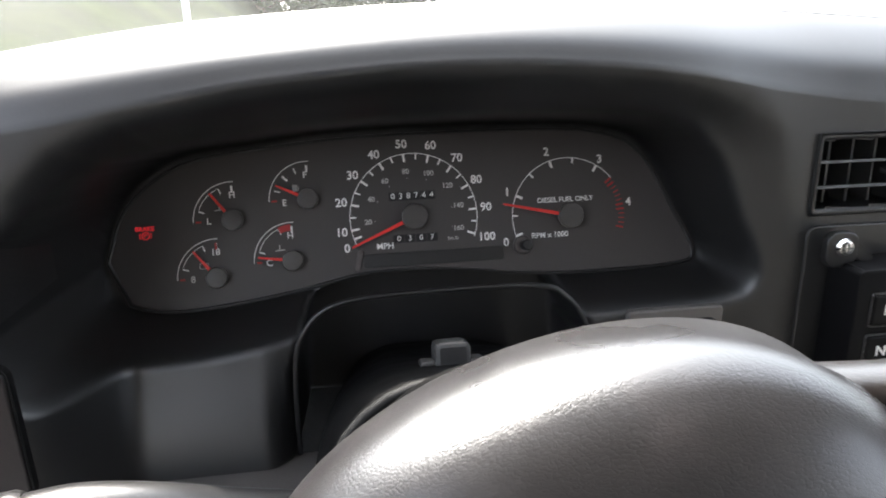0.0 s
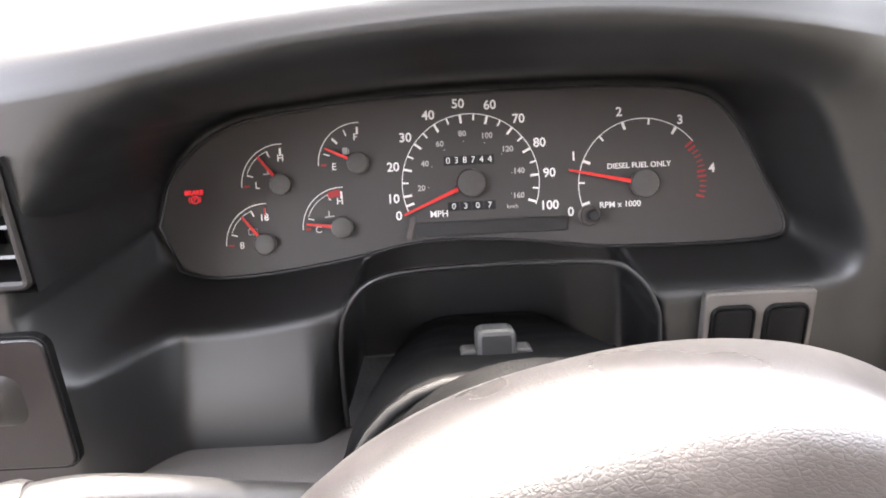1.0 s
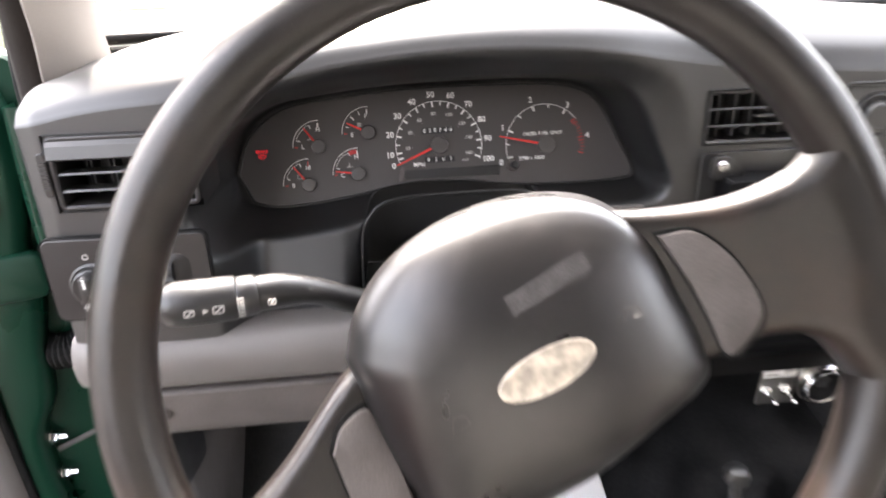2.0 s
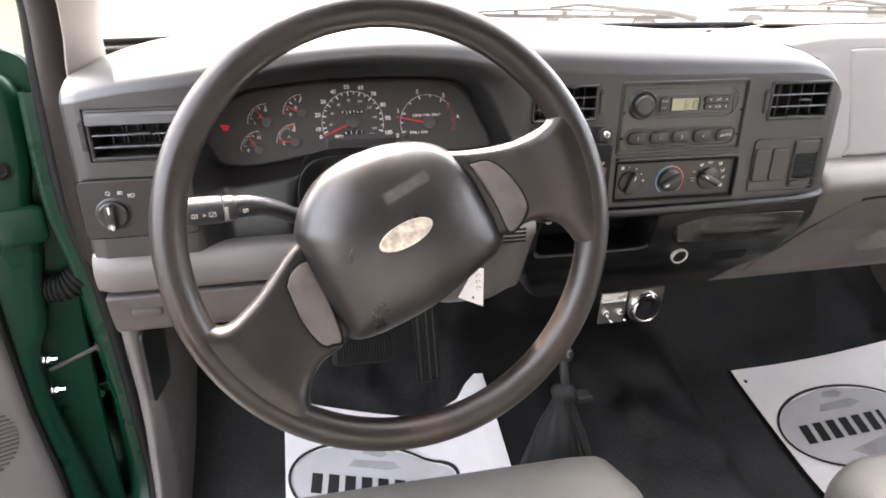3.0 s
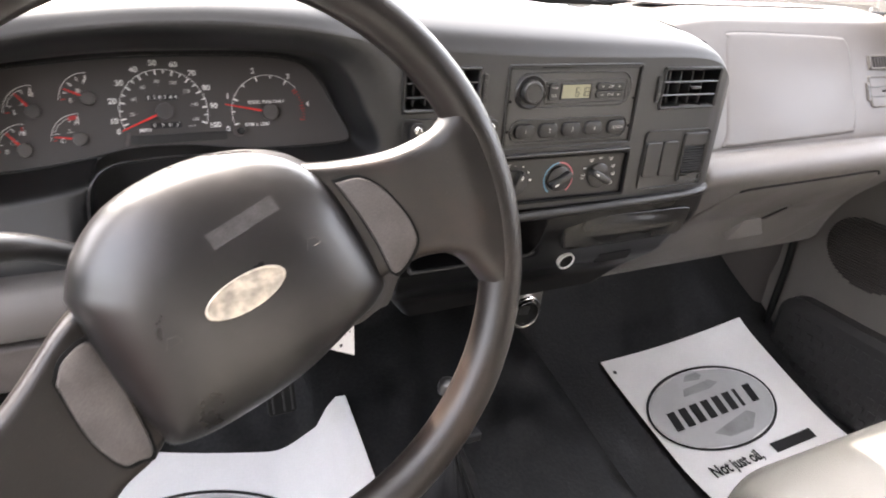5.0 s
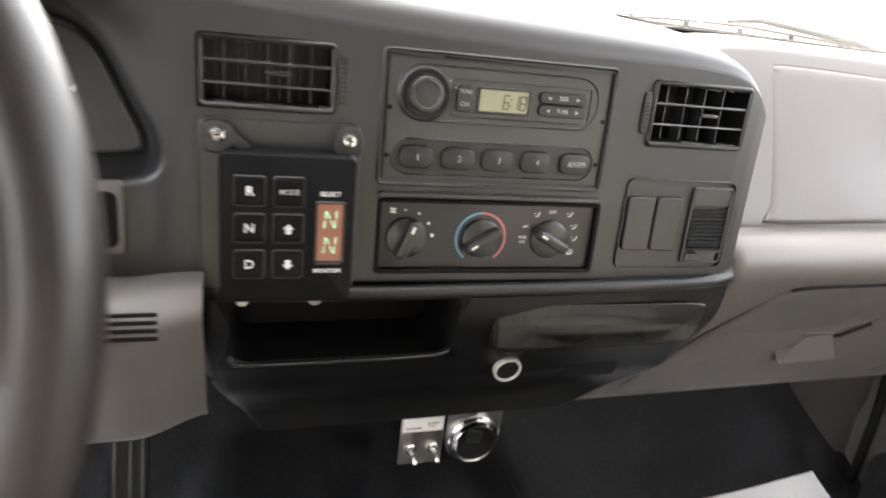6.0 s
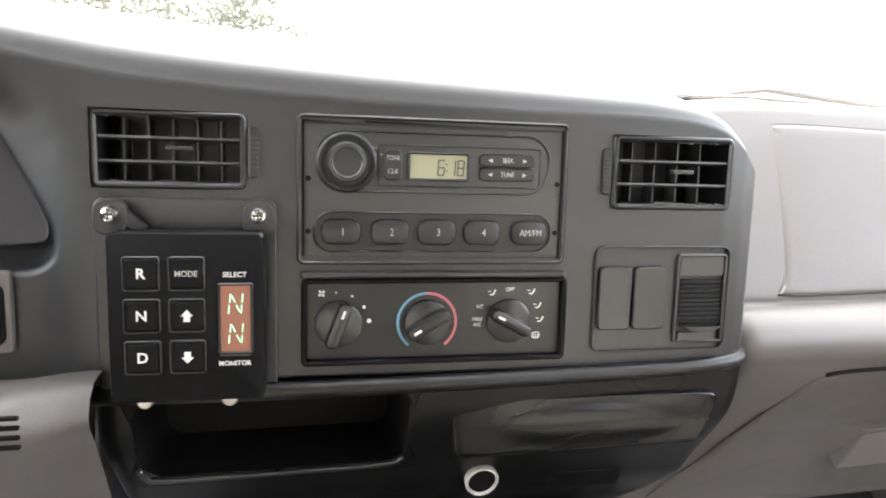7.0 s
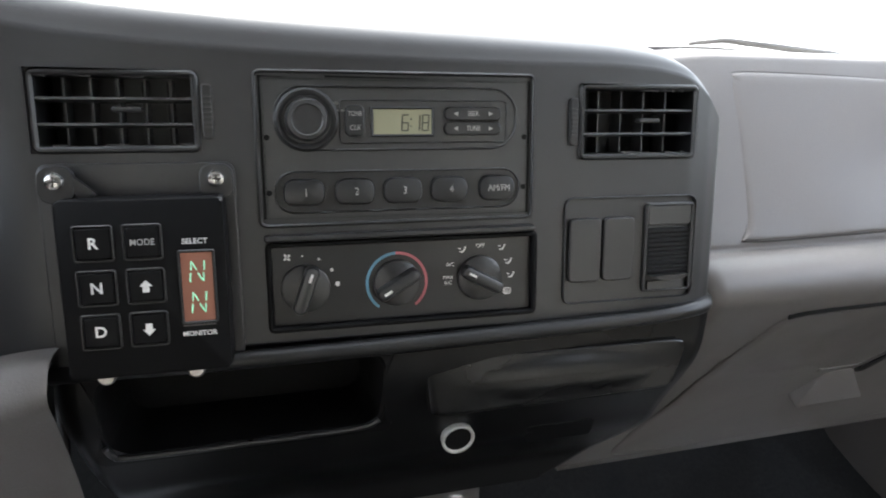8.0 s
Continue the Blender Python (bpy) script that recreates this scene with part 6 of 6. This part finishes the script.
# ---- paper floor mats ----
def paper_mat(corner, across, along, raise_far, label):
    """A printed paper mat lying on the floor; across and along are its edges in plan."""
    c, a_, l_ = Vector((*corner, 0)), Vector((*across, 0)), Vector((*along, 0))
    w, h = a_.length, l_.length * 1.07
    cu, cv, big = 0.415 * w, h - 0.166, w / 0.432

    def at(u, v, lift):
        s, t = u / w, v / h
        p = c + a_ * s + l_ * t
        stiff = sum(floor_at(p.x + 0.02 * k, p.y) for k in range(-3, 4)) / 7
        wave = 0.003 * math.sin(5 * s + 2 * t) + 0.004 * math.sin(3.1 * t + 1.2) + raise_far * max(s, 0) ** 1.6 * max(t, 0) ** 2.2 + 0.012 * max(0.0, 0.25 - s) * max(t, 0) ** 3
        return Vector((p.x, p.y, max(stiff, floor_at(p.x, p.y)) + 0.008 + wave + lift))

    def laid(bm, lift):
        for v in bm.verts:
            v.co = at(cu + big * (v.co.x - cu), h + big * (v.co.y - h), lift + v.co.z)
        return bm

    m = thing("paper_floor_mat", Matrix.Identity(4), label, "floor mat", "paper floor mats")
    bm = bmesh.new()
    top = [[at(w * i / 24, h * j / 24, 0.0006) for j in range(25)] for i in range(25)]
    low = [[at(w * i / 24, h * j / 24, 0.0) for j in range(25)] for i in range(25)]
    sheet(bm, top)
    sheet(bm, low)
    part("sheet", bm, PAPER, m, smooth=True)
    bm = bmesh.new()
    for k in range(72):
        t0, t1 = 2 * math.pi * k / 72, 2 * math.pi * (k + 1) / 72
        bm.faces.new([bm.verts.new((cu + rx_ * math.cos(t), cv + ry_ * math.sin(t), 0)) for rx_, ry_, t in ((0.168, 0.092, t0), (0.174, 0.098, t0), (0.174, 0.098, t1), (0.168, 0.092, t1))])
    part("oval_line", laid(bm, 0.0034), INK, m, "black oval line")
    bm = bmesh.new()
    for k in range(10):
        y0, y1 = -0.091 + 0.182 * k / 10, -0.091 + 0.182 * (k + 1) / 10
        for j in range(16):
            def ex(y, q):
                return cu + (-1 + 2 * q / 16) * 0.167 * math.sqrt(max(0, 1 - (y / 0.0915) ** 2))
            bm.faces.new([bm.verts.new(p) for p in ((ex(y0, j), cv + y0, 0), (ex(y0, j + 1), cv + y0, 0), (ex(y1, j + 1), cv + y1, 0), (ex(y1, j), cv + y1, 0))])
    part("oval_ground", laid(bm, 0.0026), PPALE, m, "pale grey oval ground")
    for pts in (((-0.020, 0.072), (-0.005, 0.084), (0.028, 0.084), (0.036, 0.074), (0.020, 0.066)), ((-0.050, 0.040), (-0.036, 0.056), (0.045, 0.060), (0.062, 0.048), (0.030, 0.040)), ((-0.05, -0.052), (0.07, -0.030), (0.088, -0.042), (0.050, -0.070), (-0.02, -0.070))):
        bm = bmesh.new()
        bm.faces.new([bm.verts.new((cu + x, cv + y, 0)) for x, y in pts])
        part("emblem_shape", laid(bm, 0.0034), PGREY, m, "grey shape behind the bars")
    for k in range(8):
        bm = bmesh.new()
        x0 = cu - 0.130 + 0.0335 * k
        s = 0.0215 if k != 6 else 0.010
        yy = cv - 0.004 + 0.0008 * k
        bm.faces.new([bm.verts.new(p) for p in ((x0, yy - 0.021, 0), (x0 + s, yy - 0.021, 0), (x0 + s + 0.006, yy + 0.021, 0), (x0 + 0.006, yy + 0.021, 0))])
        part("printed_bar", laid(bm, 0.0042), INK, m)
    bm = bmesh.new()
    write(bm, "Not just oil,", 0.036, cu - 0.062, h - 0.292, 0.0, narrow=0.82, heavy=0.0009)
    part("slogan", laid(bm, 0.0034), INK, m, "bold black slogan")
    bm = bmesh.new()
    bm.faces.new([bm.verts.new(p) for p in ((cu + 0.048, h - 0.303, 0), (cu + 0.176, h - 0.303, 0), (cu + 0.179, h - 0.279, 0), (cu + 0.050, h - 0.279, 0))])
    part("printed_bar", laid(bm, 0.0034), INK, m)
    bm = bmesh.new()
    lathe(bm, cu + (0.016 - cu) / big, h - 0.030, [(0.0042, 0), (0.0042, 0.0003)], 12)
    part("hole", laid(bm, 0.0026), INK, m)
    return m


paper_mat((0.939, 0.185), (0.440, 0.017), (-0.077, 0.415), 0.012, "white paper floor mat with a black oval print, passenger side")
paper_mat((-0.136, 0.250), (0.394, -0.085), (0.006, 0.400), 0.004, "white paper floor mat with a black oval print by pedals")


# ---- seats ----
def seat(x0, x1, label, back=0.0):
    s = thing("bench_seat", pose((x0 + x1) / 2, 0, 0), label, "seat", "front seats")
    w = x1 - x0
    bm = bmesh.new()
    loops = []
    for y, z0, z1, k in ((0.150, 0.30, 0.36, 0.84), (0.146, 0.27, 0.390, 0.92), (0.125, 0.25, 0.408, 0.97), (0.07, 0.24, 0.418, 1.0), (-0.1, 0.24, 0.416, 1.0), (-0.45, 0.24, 0.39, 1.0)):
        loops.append([(u * k, y + back, (z0 + z1) / 2 + v) for u, v in rrect(w, z1 - z0, 0.05, 6)])
    rings(bm, loops)
    part("cushion", bm, SEAT, s, smooth=True)
    bm = bmesh.new()
    loops = []
    for z, y0, y1, k in ((0.34, -0.58, -0.40, 0.98), (0.5, -0.60, -0.42, 1.0), (0.8, -0.68, -0.54, 0.97), (0.98, -0.72, -0.60, 0.9), (1.03, -0.71, -0.63, 0.8)):
        loops.append([(u * k, (y0 + y1) / 2 + v, z) for u, v in rrect(w, y1 - y0, 0.05, 6)])
    rings(bm, loops)
    part("backrest", bm, SEAT, s, smooth=True)
    bm = bmesh.new()
    box(bm, 0, -0.2, 0.12, w - 0.08, 0.5, 0.24, 0.01)
    part("base", bm, BLACK, s)


seat(-0.24, 0.335, "grey vinyl driver's seat with a rounded front edge")
seat(0.585, 1.16, "grey vinyl passenger seat with a rounded front edge", -0.08)

# ---- open driver's door ----
DOOR = face_at(-0.43, 0.47, 0.0, 0, 20)
door = thing("driver_door", DOOR, "open green door with a grey inner panel", "door")
bm = bmesh.new()
edge = spline([(-0.05, 0.874), (-0.010, 0.868), (0.012, 0.855), (0.021, 0.828), (0.019, 0.767), (0.013, 0.72), (0.004, 0.675), (0.006, 0.62), (-0.006, 0.557), (-0.014, 0.49), (-0.032, 0.45), (-0.034, 0.38), (-0.018, 0.25), (0.0, 0.10), (0.0, 0.0)], 5)
sheet(bm, [[(-0.98, z, -0.01), (-0.5, z, -0.01), (x - 0.05, z, 0.0), (x - 0.018, z, 0.004), (x - 0.004, z, 0.0), (x, z, -0.010), (x + 0.002, z, -0.030)] for x, z in edge])
part("inner_skin", bm, GREEN, door, smooth=True)
bm = bmesh.new()
back = spline([(-0.98, 0.965), (-0.30, 0.940), (-0.03, 0.905), (0.020, 0.890), (0.044, 0.868), (0.054, 0.80), (0.053, 0.70), (0.046, 0.62), (0.036, 0.50), (0.030, 0.30), (0.030, 0.0)], 4)
rings(bm, [[(x - d, z - d * 0.5, o_) for x, z in back] + [(-0.98, 0.0, o_)] for d, o_ in ((0.004, -0.026), (0.0, -0.031), (0.0, -0.075), (0.006, -0.082))])
part("shut_face", bm, GREEN, door, "recessed door edge", smooth="edges")
bm = bmesh.new()
grid = []
for z in np.linspace(0.02, 0.60, 16):
    e_ = float(np.interp(z, [0.0, 0.22, 0.36, 0.55, 0.60], [-0.045, -0.050, -0.064, -0.070, -0.085]))
    grid.append([(e_, float(z), 0.0), (e_ - 0.006, float(z), 0.016), (e_ - 0.02, float(z), 0.020), (e_ - 0.2, float(z), 0.022), (-0.95, float(z), 0.022)])
sheet(bm, grid)
part("trim_panel", bm, GREY, door, "light grey inner panel", smooth=True)
bm = bmesh.new()
for k in range(16):
    y_ = 0.285 + 0.0075 * k
    half = 0.062 * math.sqrt(max(0.0, 1 - ((y_ - 0.342) / 0.066) ** 2))
    if half > 0.006:
        slab(bm, -0.150, y_, 2 * half, 0.0030, 0.0014, 0.021, 0.0235, 0.0004)
part("speaker_slots", bm, DKTRIM, door, "ribbed speaker slots")
bm = bmesh.new()
tube(bm, [(x_, z, 0.006) for x_, z in ((-0.047, 0.02), (-0.052, 0.22), (-0.066, 0.36), (-0.072, 0.55), (-0.088, 0.61), (-0.2, 0.62))], 0.006, 8)
part("panel_edge", bm, RUBBER, door, smooth=True)
bm = bmesh.new()
slab(bm, -0.02, 0.655, 0.075, 0.055, 0.012, 0.0, 0.012, 0.006)
part("pressed_ridge", bm, GREEN, door, smooth="edges")
bm = bmesh.new()
lathe(bm, -0.021, 0.737, [(0.012, 0.004), (0.013, 0.007), (0.008, 0.009), (0.006, 0.006)], 20)
part("grommet", bm, RUBBER, door, "black rubber grommet", smooth="edges")
for y_ in (0.430, 0.374):
    bm = bmesh.new()
    lathe(bm, 0.0, 0.0, [(0.0105, 0.0), (0.0105, 0.002), (0.0075, 0.003), (0.0075, 0.010), (0.0035, 0.011), (0.0035, 0.020)], 6)
    b_ = part("hinge_bolt", bm, CHROME, door, "bright hexagon bolt")
    b_.matrix_basis = pose(-0.033, y_, -0.018, 0, 70, 0)
bm = bmesh.new()
tube(bm, spline([(-0.03, 0.408, -0.020), (0.015, 0.419, -0.022), (0.065, 0.432, -0.026)], 4), 0.0036, 8, flat=0.5)
lathe(bm, 0.048, 0.428, [(0.009, -0.034), (0.009, -0.016)], 14)
part("check_strap", bm, CAP, door, "steel door check strap")
for y_ in (0.335, 0.66):
    bm = bmesh.new()
    box(bm, 0.045, y_, -0.07, 0.070, 0.020, 0.050, 0.004)
    box(bm, 0.015, y_, -0.06, 0.022, 0.055, 0.030, 0.005)
    lathe(bm, 0.03, y_, [(0.007, -0.10), (0.007, -0.03)], 12)
    part("hinge", bm, GREEN, door, "painted steel hinge")
bm = bmesh.new()
pts_ = spline([(-0.004, 0.545, -0.02), (0.025, 0.548, -0.012), (0.055, 0.570, -0.015), (0.085, 0.610, -0.035)], 9)
tube(bm, pts_, [0.020 + 0.0028 * (k % 2) for k in range(len(pts_))], 16)
part("wiring_boot", bm, RUBBER, door, "ribbed rubber wiring boot")
bm = bmesh.new()
box(bm, -0.5, 1.22, -0.06, 0.92, 0.05, 0.04, 0.01)
box(bm, -0.96, 1.06, -0.06, 0.05, 0.34, 0.04, 0.01)
part("window_frame", bm, GREEN, door)

# ---- passenger door and kick panel ----
pdoor = thing("passenger_door", face_at(1.415, 0.0, 0.0, 0, -90), "closed dark-lined passenger door with a speaker grille", "door")
bm = bmesh.new()
sheet(bm, [[(x_, z, o_) for x_ in (-0.66, -0.585, -0.3, 0.2, 0.72)] for z, o_ in ((0.0, 0.0), (0.25, 0.0), (0.29, -0.01), (0.5, -0.012), (0.58, 0.05), (0.64, 0.055), (0.80, 0.0), (0.86, -0.01))])
part("trim_panel", bm, DOORTRIM, pdoor, smooth=True)
bm = bmesh.new()
for k in range(26):
    t = -0.075 + 0.006 * k
    y_ = 0.398 + t
    half = 0.098 * math.sqrt(max(0.0, 1 - (t / 0.078) ** 2))
    if half > 0.01:
        slab(bm, -0.445 - 0.15 * t, y_, 2 * half, 0.0030, 0.0012, -0.012, -0.0035, 0.0008)
part("speaker_grille", bm, DKTRIM, pdoor, "ribbed dark speaker grille")
bm = bmesh.new()
rings(bm, [[(-0.33 + u, 0.135 + v, z) for u, v in rrect(w_, h_, 0.06, 7)] for w_, h_, z in ((0.50, 0.23, 0.0), (0.50, 0.23, 0.03), (0.47, 0.20, 0.042))])
part("map_pocket", bm, POCKET, pdoor, "quilted black map pocket", smooth="edges")
bm = bmesh.new()
for i in range(15):
    for j in range(6):
        box(bm, -0.535 + 0.029 * i + 0.0145 * (j % 2), 0.055 + 0.030 * j, 0.043, 0.018, 0.018, 0.004, 0.0015)
tagged(part("quilting", bm, POCKET, pdoor), kind="stuff")
bm = bmesh.new()
tube(bm, spline([(-0.62, 0.0, 0.01), (-0.606, 0.16, 0.02), (-0.60, 0.30, 0.02), (-0.603, 0.48, 0.02), (-0.59, 0.9, 0.02)], 5), 0.009, 8)
part("door_seal", bm, RUBBER, pdoor, smooth=True)
bm = bmesh.new()
box(bm, -0.58, 1.13, -0.03, 0.06, 0.6, 0.05, 0.01)
box(bm, 0.70, 1.15, -0.03, 0.08, 0.66, 0.05, 0.01)
part("window_frame", bm, DKTRIM, pdoor)
bm = bmesh.new()
sheet(bm, [[(1.56, 0.66, z), (1.46, 0.635, z), (1.395, 0.655, z), (1.35, 0.75, z), (1.32, 0.95, z)] for z in (0.0, 0.2, 0.4, 0.62, 0.9)])
shape("kick_panel", bm, DKTRIM, "dark taupe plastic kick panel on the passenger side", "trim panel", kind="structure", smooth=True)
bm = bmesh.new()
box(bm, 1.56, 0.70, 0.40, 0.04, 0.50, 1.1, 0.01)
shape("wall_front_corner", bm, DKTRIM, "dark body corner behind the passenger door's seal", "wall", kind="structure")
bm = bmesh.new()
box(bm, 1.44, -0.97, 0.72, 0.04, 0.66, 1.5, 0.01)
shape("wall_right", bm, LINER, "pale rear corner trim", "wall", kind="structure")
bm = bmesh.new()
box(bm, -0.44, -0.93, 0.72, 0.04, 0.70, 1.5, 0.01)
shape("wall_left", bm, LINER, "pale rear corner trim", "wall", kind="structure")

# ---- outside: cowl, bonnet, wipers, lot, cars and trees ----
hood = thing("bonnet", Matrix.Identity(4), "green truck bonnet falling away beyond the windscreen", "bonnet")
nose = ((0.78, 0.80), (1.0, 0.775), (1.4, 0.73), (1.8, 0.67), (2.05, 0.58), (2.15, 0.40))
bm = bmesh.new()
sheet(bm, [[(x, y, z - 0.10 * abs((x - 0.44) / 0.9) ** 3) for y, z in nose] for x in np.linspace(-0.50, 1.38, 17)])
part("skin", bm, GREEN, hood, smooth=True)
for x, s in ((-0.50, -1), (1.38, 1)):
    bm = bmesh.new()
    sheet(bm, [[(x + s * o, y, lerp(top - 0.125, -0.15, t)) for t, o in ((0, 0.0), (0.15, 0.05), (0.4, 0.07), (1.0, 0.06))] for y, top in nose])
    part("fender", bm, GREEN, hood, smooth=True)
bm = bmesh.new()
sheet(bm, [[(x, y, z) for y, z in ((2.15, 0.40), (2.19, 0.2), (2.17, -0.15))] for x in np.linspace(-0.55, 1.43, 9)])
part("nose_panel", bm, GREEN, hood, smooth=True)
bm = bmesh.new()
sheet(bm, [[(x, y, z) for y, z in ((0.60, 0.885), (0.66, 0.872), (0.78, 0.858), (0.785, 0.83))] for x in np.linspace(-0.36, 1.24, 9)])
part("cowl", bm, BLACK, hood, "black louvred cowl", smooth=True)


def wiper(m, length, label):
    w = thing("windscreen_wiper", m, label, "wiper", "wipers")
    bm = bmesh.new()
    tube(bm, [(0, 0, 0.0), (0.05, 0.0, 0.010), (0.5 * length, 0, 0.022), (0.62 * length, 0, 0.016)], [0.0075, 0.005, 0.0038, 0.003], 8)
    part("arm", bm, BLACK, w, smooth=True)
    bm = bmesh.new()
    tube(bm, [(0.1 * length, -0.012, 0.006), (0.3 * length, -0.012, 0.010), (0.55 * length, -0.012, 0.013), (0.8 * length, -0.012, 0.010), (length, -0.012, 0.004)], 0.0024, 6)
    part("bridge", bm, BLACK, w, smooth=True)
    bm = bmesh.new()
    box(bm, 0.55 * length, -0.012, 0.001, 0.95 * length, 0.004, 0.007, 0.001)
    for k in range(5):
        box(bm, (0.15 + 0.2 * k) * length, -0.012, 0.006, 0.008, 0.003, 0.008)
    part("blade", bm, RUBBER, w, "rubber wiper blade")
    return w


wiper(pose(1.17, 0.605, 0.908, 0, -1, 174), 0.42, "black wiper parked along the windscreen's foot")
wiper(pose(0.66, 0.63, 0.904, 0, -1, 177), 0.44, "black wiper parked on the driver's side")

bm = bmesh.new()
sheet(bm, [[(x, y, -0.8 - 0.0 * x) for y in (-2500, -40, -8, 0, 8, 20, 40, 80, 2500)] for x in (-2500, -40, -8, 0, 8, 40, 2500)])
shape("ground", bm, CONCRETE, "pale concrete lot reaching to the horizon", "ground", kind="structure")

bm = bmesh.new()
sheet(bm, [[(x, y, -0.78 + (1 - ramp(x, -14, -2)) * (z + (0.35 * math.sin(0.31 * x + 0.2 * y) + 0.25 * math.sin(0.83 * x)) * min(z, 1.5))) for y, z in spline([(11, 0.0), (16, 0.1), (22, 0.9), (30, 2.9), (42, 6.2), (60, 11.0), (90, 16.0)], 4)] for x in np.linspace(-120, -1.5, 60)])
shape("grass_verge", bm, GRASS, "grassy bank rising beyond the concrete lot", "grass", kind="structure", smooth=True)


# unseen wall, added to block and redden light entering the driver's doorway
bm = bmesh.new()
box(bm, -1.45, -2.05, -0.15, 0.10, 3.5, 1.3, 0.02)
shape("wall_outside", bm, SHADEWALL, "added unseen dull red wall that dims light through the driver's doorway", "wall", kind="structure")


def parked_car(m, paint, label):
    c = thing("parked_car", m, label, "car", "parked cars")
    bm = bmesh.new()
    prof = spline([(-2.2, 0.35), (-2.25, 0.65), (-2.1, 0.95), (-1.2, 1.02), (-0.6, 1.45), (0.9, 1.48), (1.6, 1.05), (2.2, 0.98), (2.28, 0.6), (2.2, 0.32)], 4)
    rings(bm, [[(x, s * w, z) for x, z in prof] for s, w in ((-1, 0.82), (-1, 0.90), (1, 0.90), (1, 0.82))])
    part("body", bm, paint, c, smooth="edges")
    for s in (-1, 1):
        bm = bmesh.new()
        rings(bm, [[(x, s * y, z) for x, z in ((-1.05, 1.05), (-0.55, 1.38), (0.85, 1.40), (1.4, 1.06))] for y in (0.88, 0.906)])
        part("window", bm, DARKGLASS, c)
        for x in (-1.4, 1.4):
            bm = bmesh.new()
            lathe(bm, 0, 0, [(0.20, -0.10), (0.32, -0.10), (0.345, -0.05), (0.345, 0.05), (0.32, 0.10), (0.21, 0.10), (0.20, 0.06)], 28)
            w_ = part("wheel", bm, TYRE, c)
            w_.matrix_basis = pose(x, s * 0.82, 0.345, 90 * s if s < 0 else -90, 0, 0)
            bm = bmesh.new()
            lathe(bm, 0, 0, [(0.20, 0.05), (0.19, 0.085), (0.07, 0.07), (0.05, 0.09)], 20)
            for k in range(5):
                bar(bm, polar(0, 0, 0.05, 72 * k), polar(0, 0, 0.19, 72 * k), 0.05, 0.06, 0.10)
            part("rim", bm, STEEL, w_)
    return c


parked_car(pose(4.6, 16.0, -0.8, 0, 0, 4), WHITECAR, "white car parked across the lot")
parked_car(pose(9.6, 15.5, -0.8, 0, 0, -5), WHITECAR, "white car parked beside a red one")
parked_car(pose(7.6, 21.0, -0.8, 0, 0, 2), REDCAR, "red car parked behind white cars")
bm = bmesh.new()
box(bm, 5.4, 13.0, 0.2, 0.22, 0.22, 2.0, 0.02)
shape("post", bm, PILLAR, "short beige post in the lot", "post")
bm = bmesh.new()
lathe(bm, -3.0, 14.0, [(0.07, -0.8), (0.06, 6.0)], 12)
shape("lamp_pole", bm, WHITECAR, "slim white lamp pole", "pole", smooth="edges")
bm = bmesh.new()
box(bm, -5.0, 16.0, 0.6, 1.3, 0.12, 0.7, 0.03)
box(bm, -5.5, 16.0, -0.2, 0.08, 0.08, 1.2)
box(bm, -4.5, 16.0, -0.2, 0.08, 0.08, 1.2)
shape("lot_sign", bm, STEEL, "blank grey lot sign on two legs", "sign")


def tree(x, y, h, seed, label):
    rng = random.Random(seed)
    t = thing("tree", pose(x, y, -0.8), label, "tree", "trees beyond the lot")
    bm = bmesh.new()
    tube(bm, [(0, 0, 0), (0.1, 0.05, h * 0.25), (-0.05, 0.1, h * 0.55), (0.1, 0, h * 0.85)], [h * 0.028, h * 0.022, h * 0.014, h * 0.004], 10)
    tips = []
    for k in range(18):
        a_, z0 = rng.uniform(0, 6.28), h * rng.uniform(0.08, 0.75)
        l_ = h * rng.uniform(0.18, 0.36)
        tip = (l_ * math.cos(a_), l_ * math.sin(a_), z0 + l_ * rng.uniform(0.3, 0.8))
        tube(bm, [(0, 0, z0), (tip[0] * 0.5, tip[1] * 0.5, z0 + (tip[2] - z0) * 0.4), tip], [h * 0.010, h * 0.006, h * 0.002], 6)
        tips.append(tip)
    part("trunk", bm, BARK, t, smooth=True)
    verts, faces = [], []
    for tip in tips + [(0, 0, h * 0.9), (0.3, 0.2, h * 0.8)]:
        for _ in range(260):
            d = Vector((rng.gauss(0, 1), rng.gauss(0, 1), rng.gauss(0, 0.8))) * h * 0.085
            c = Vector(tip) * rng.uniform(0.75, 1.05) + d
            u = Vector((rng.uniform(-1, 1), rng.uniform(-1, 1), rng.uniform(-1, 1))).normalized()
            v = u.orthogonal().normalized()
            s = rng.uniform(0.2, 0.45)
            n0 = len(verts)
            verts += [c - u * s, c + v * s * 0.5, c + u * s, c - v * s * 0.5]
            faces.append((n0, n0 + 1, n0 + 2, n0 + 3))
    me = bpy.data.meshes.new("crown")
    me.from_pydata([tuple(p) for p in verts], [], faces)
    me.materials.append(LEAF)
    cr = new("crown", me)
    cr.parent = t


for k, (x, y, h) in enumerate(((-19, 22, 11), (-14.5, 25, 12), (-10.5, 27, 10.5), (-7, 30, 12), (-3.5, 33, 11), (0, 36, 10), (-24, 19, 12), (3.5, 40, 9))):
    tree(x * 2.1, y * 2.1, h * 1.7, 11 + k, "leafy green tree beyond the lot")
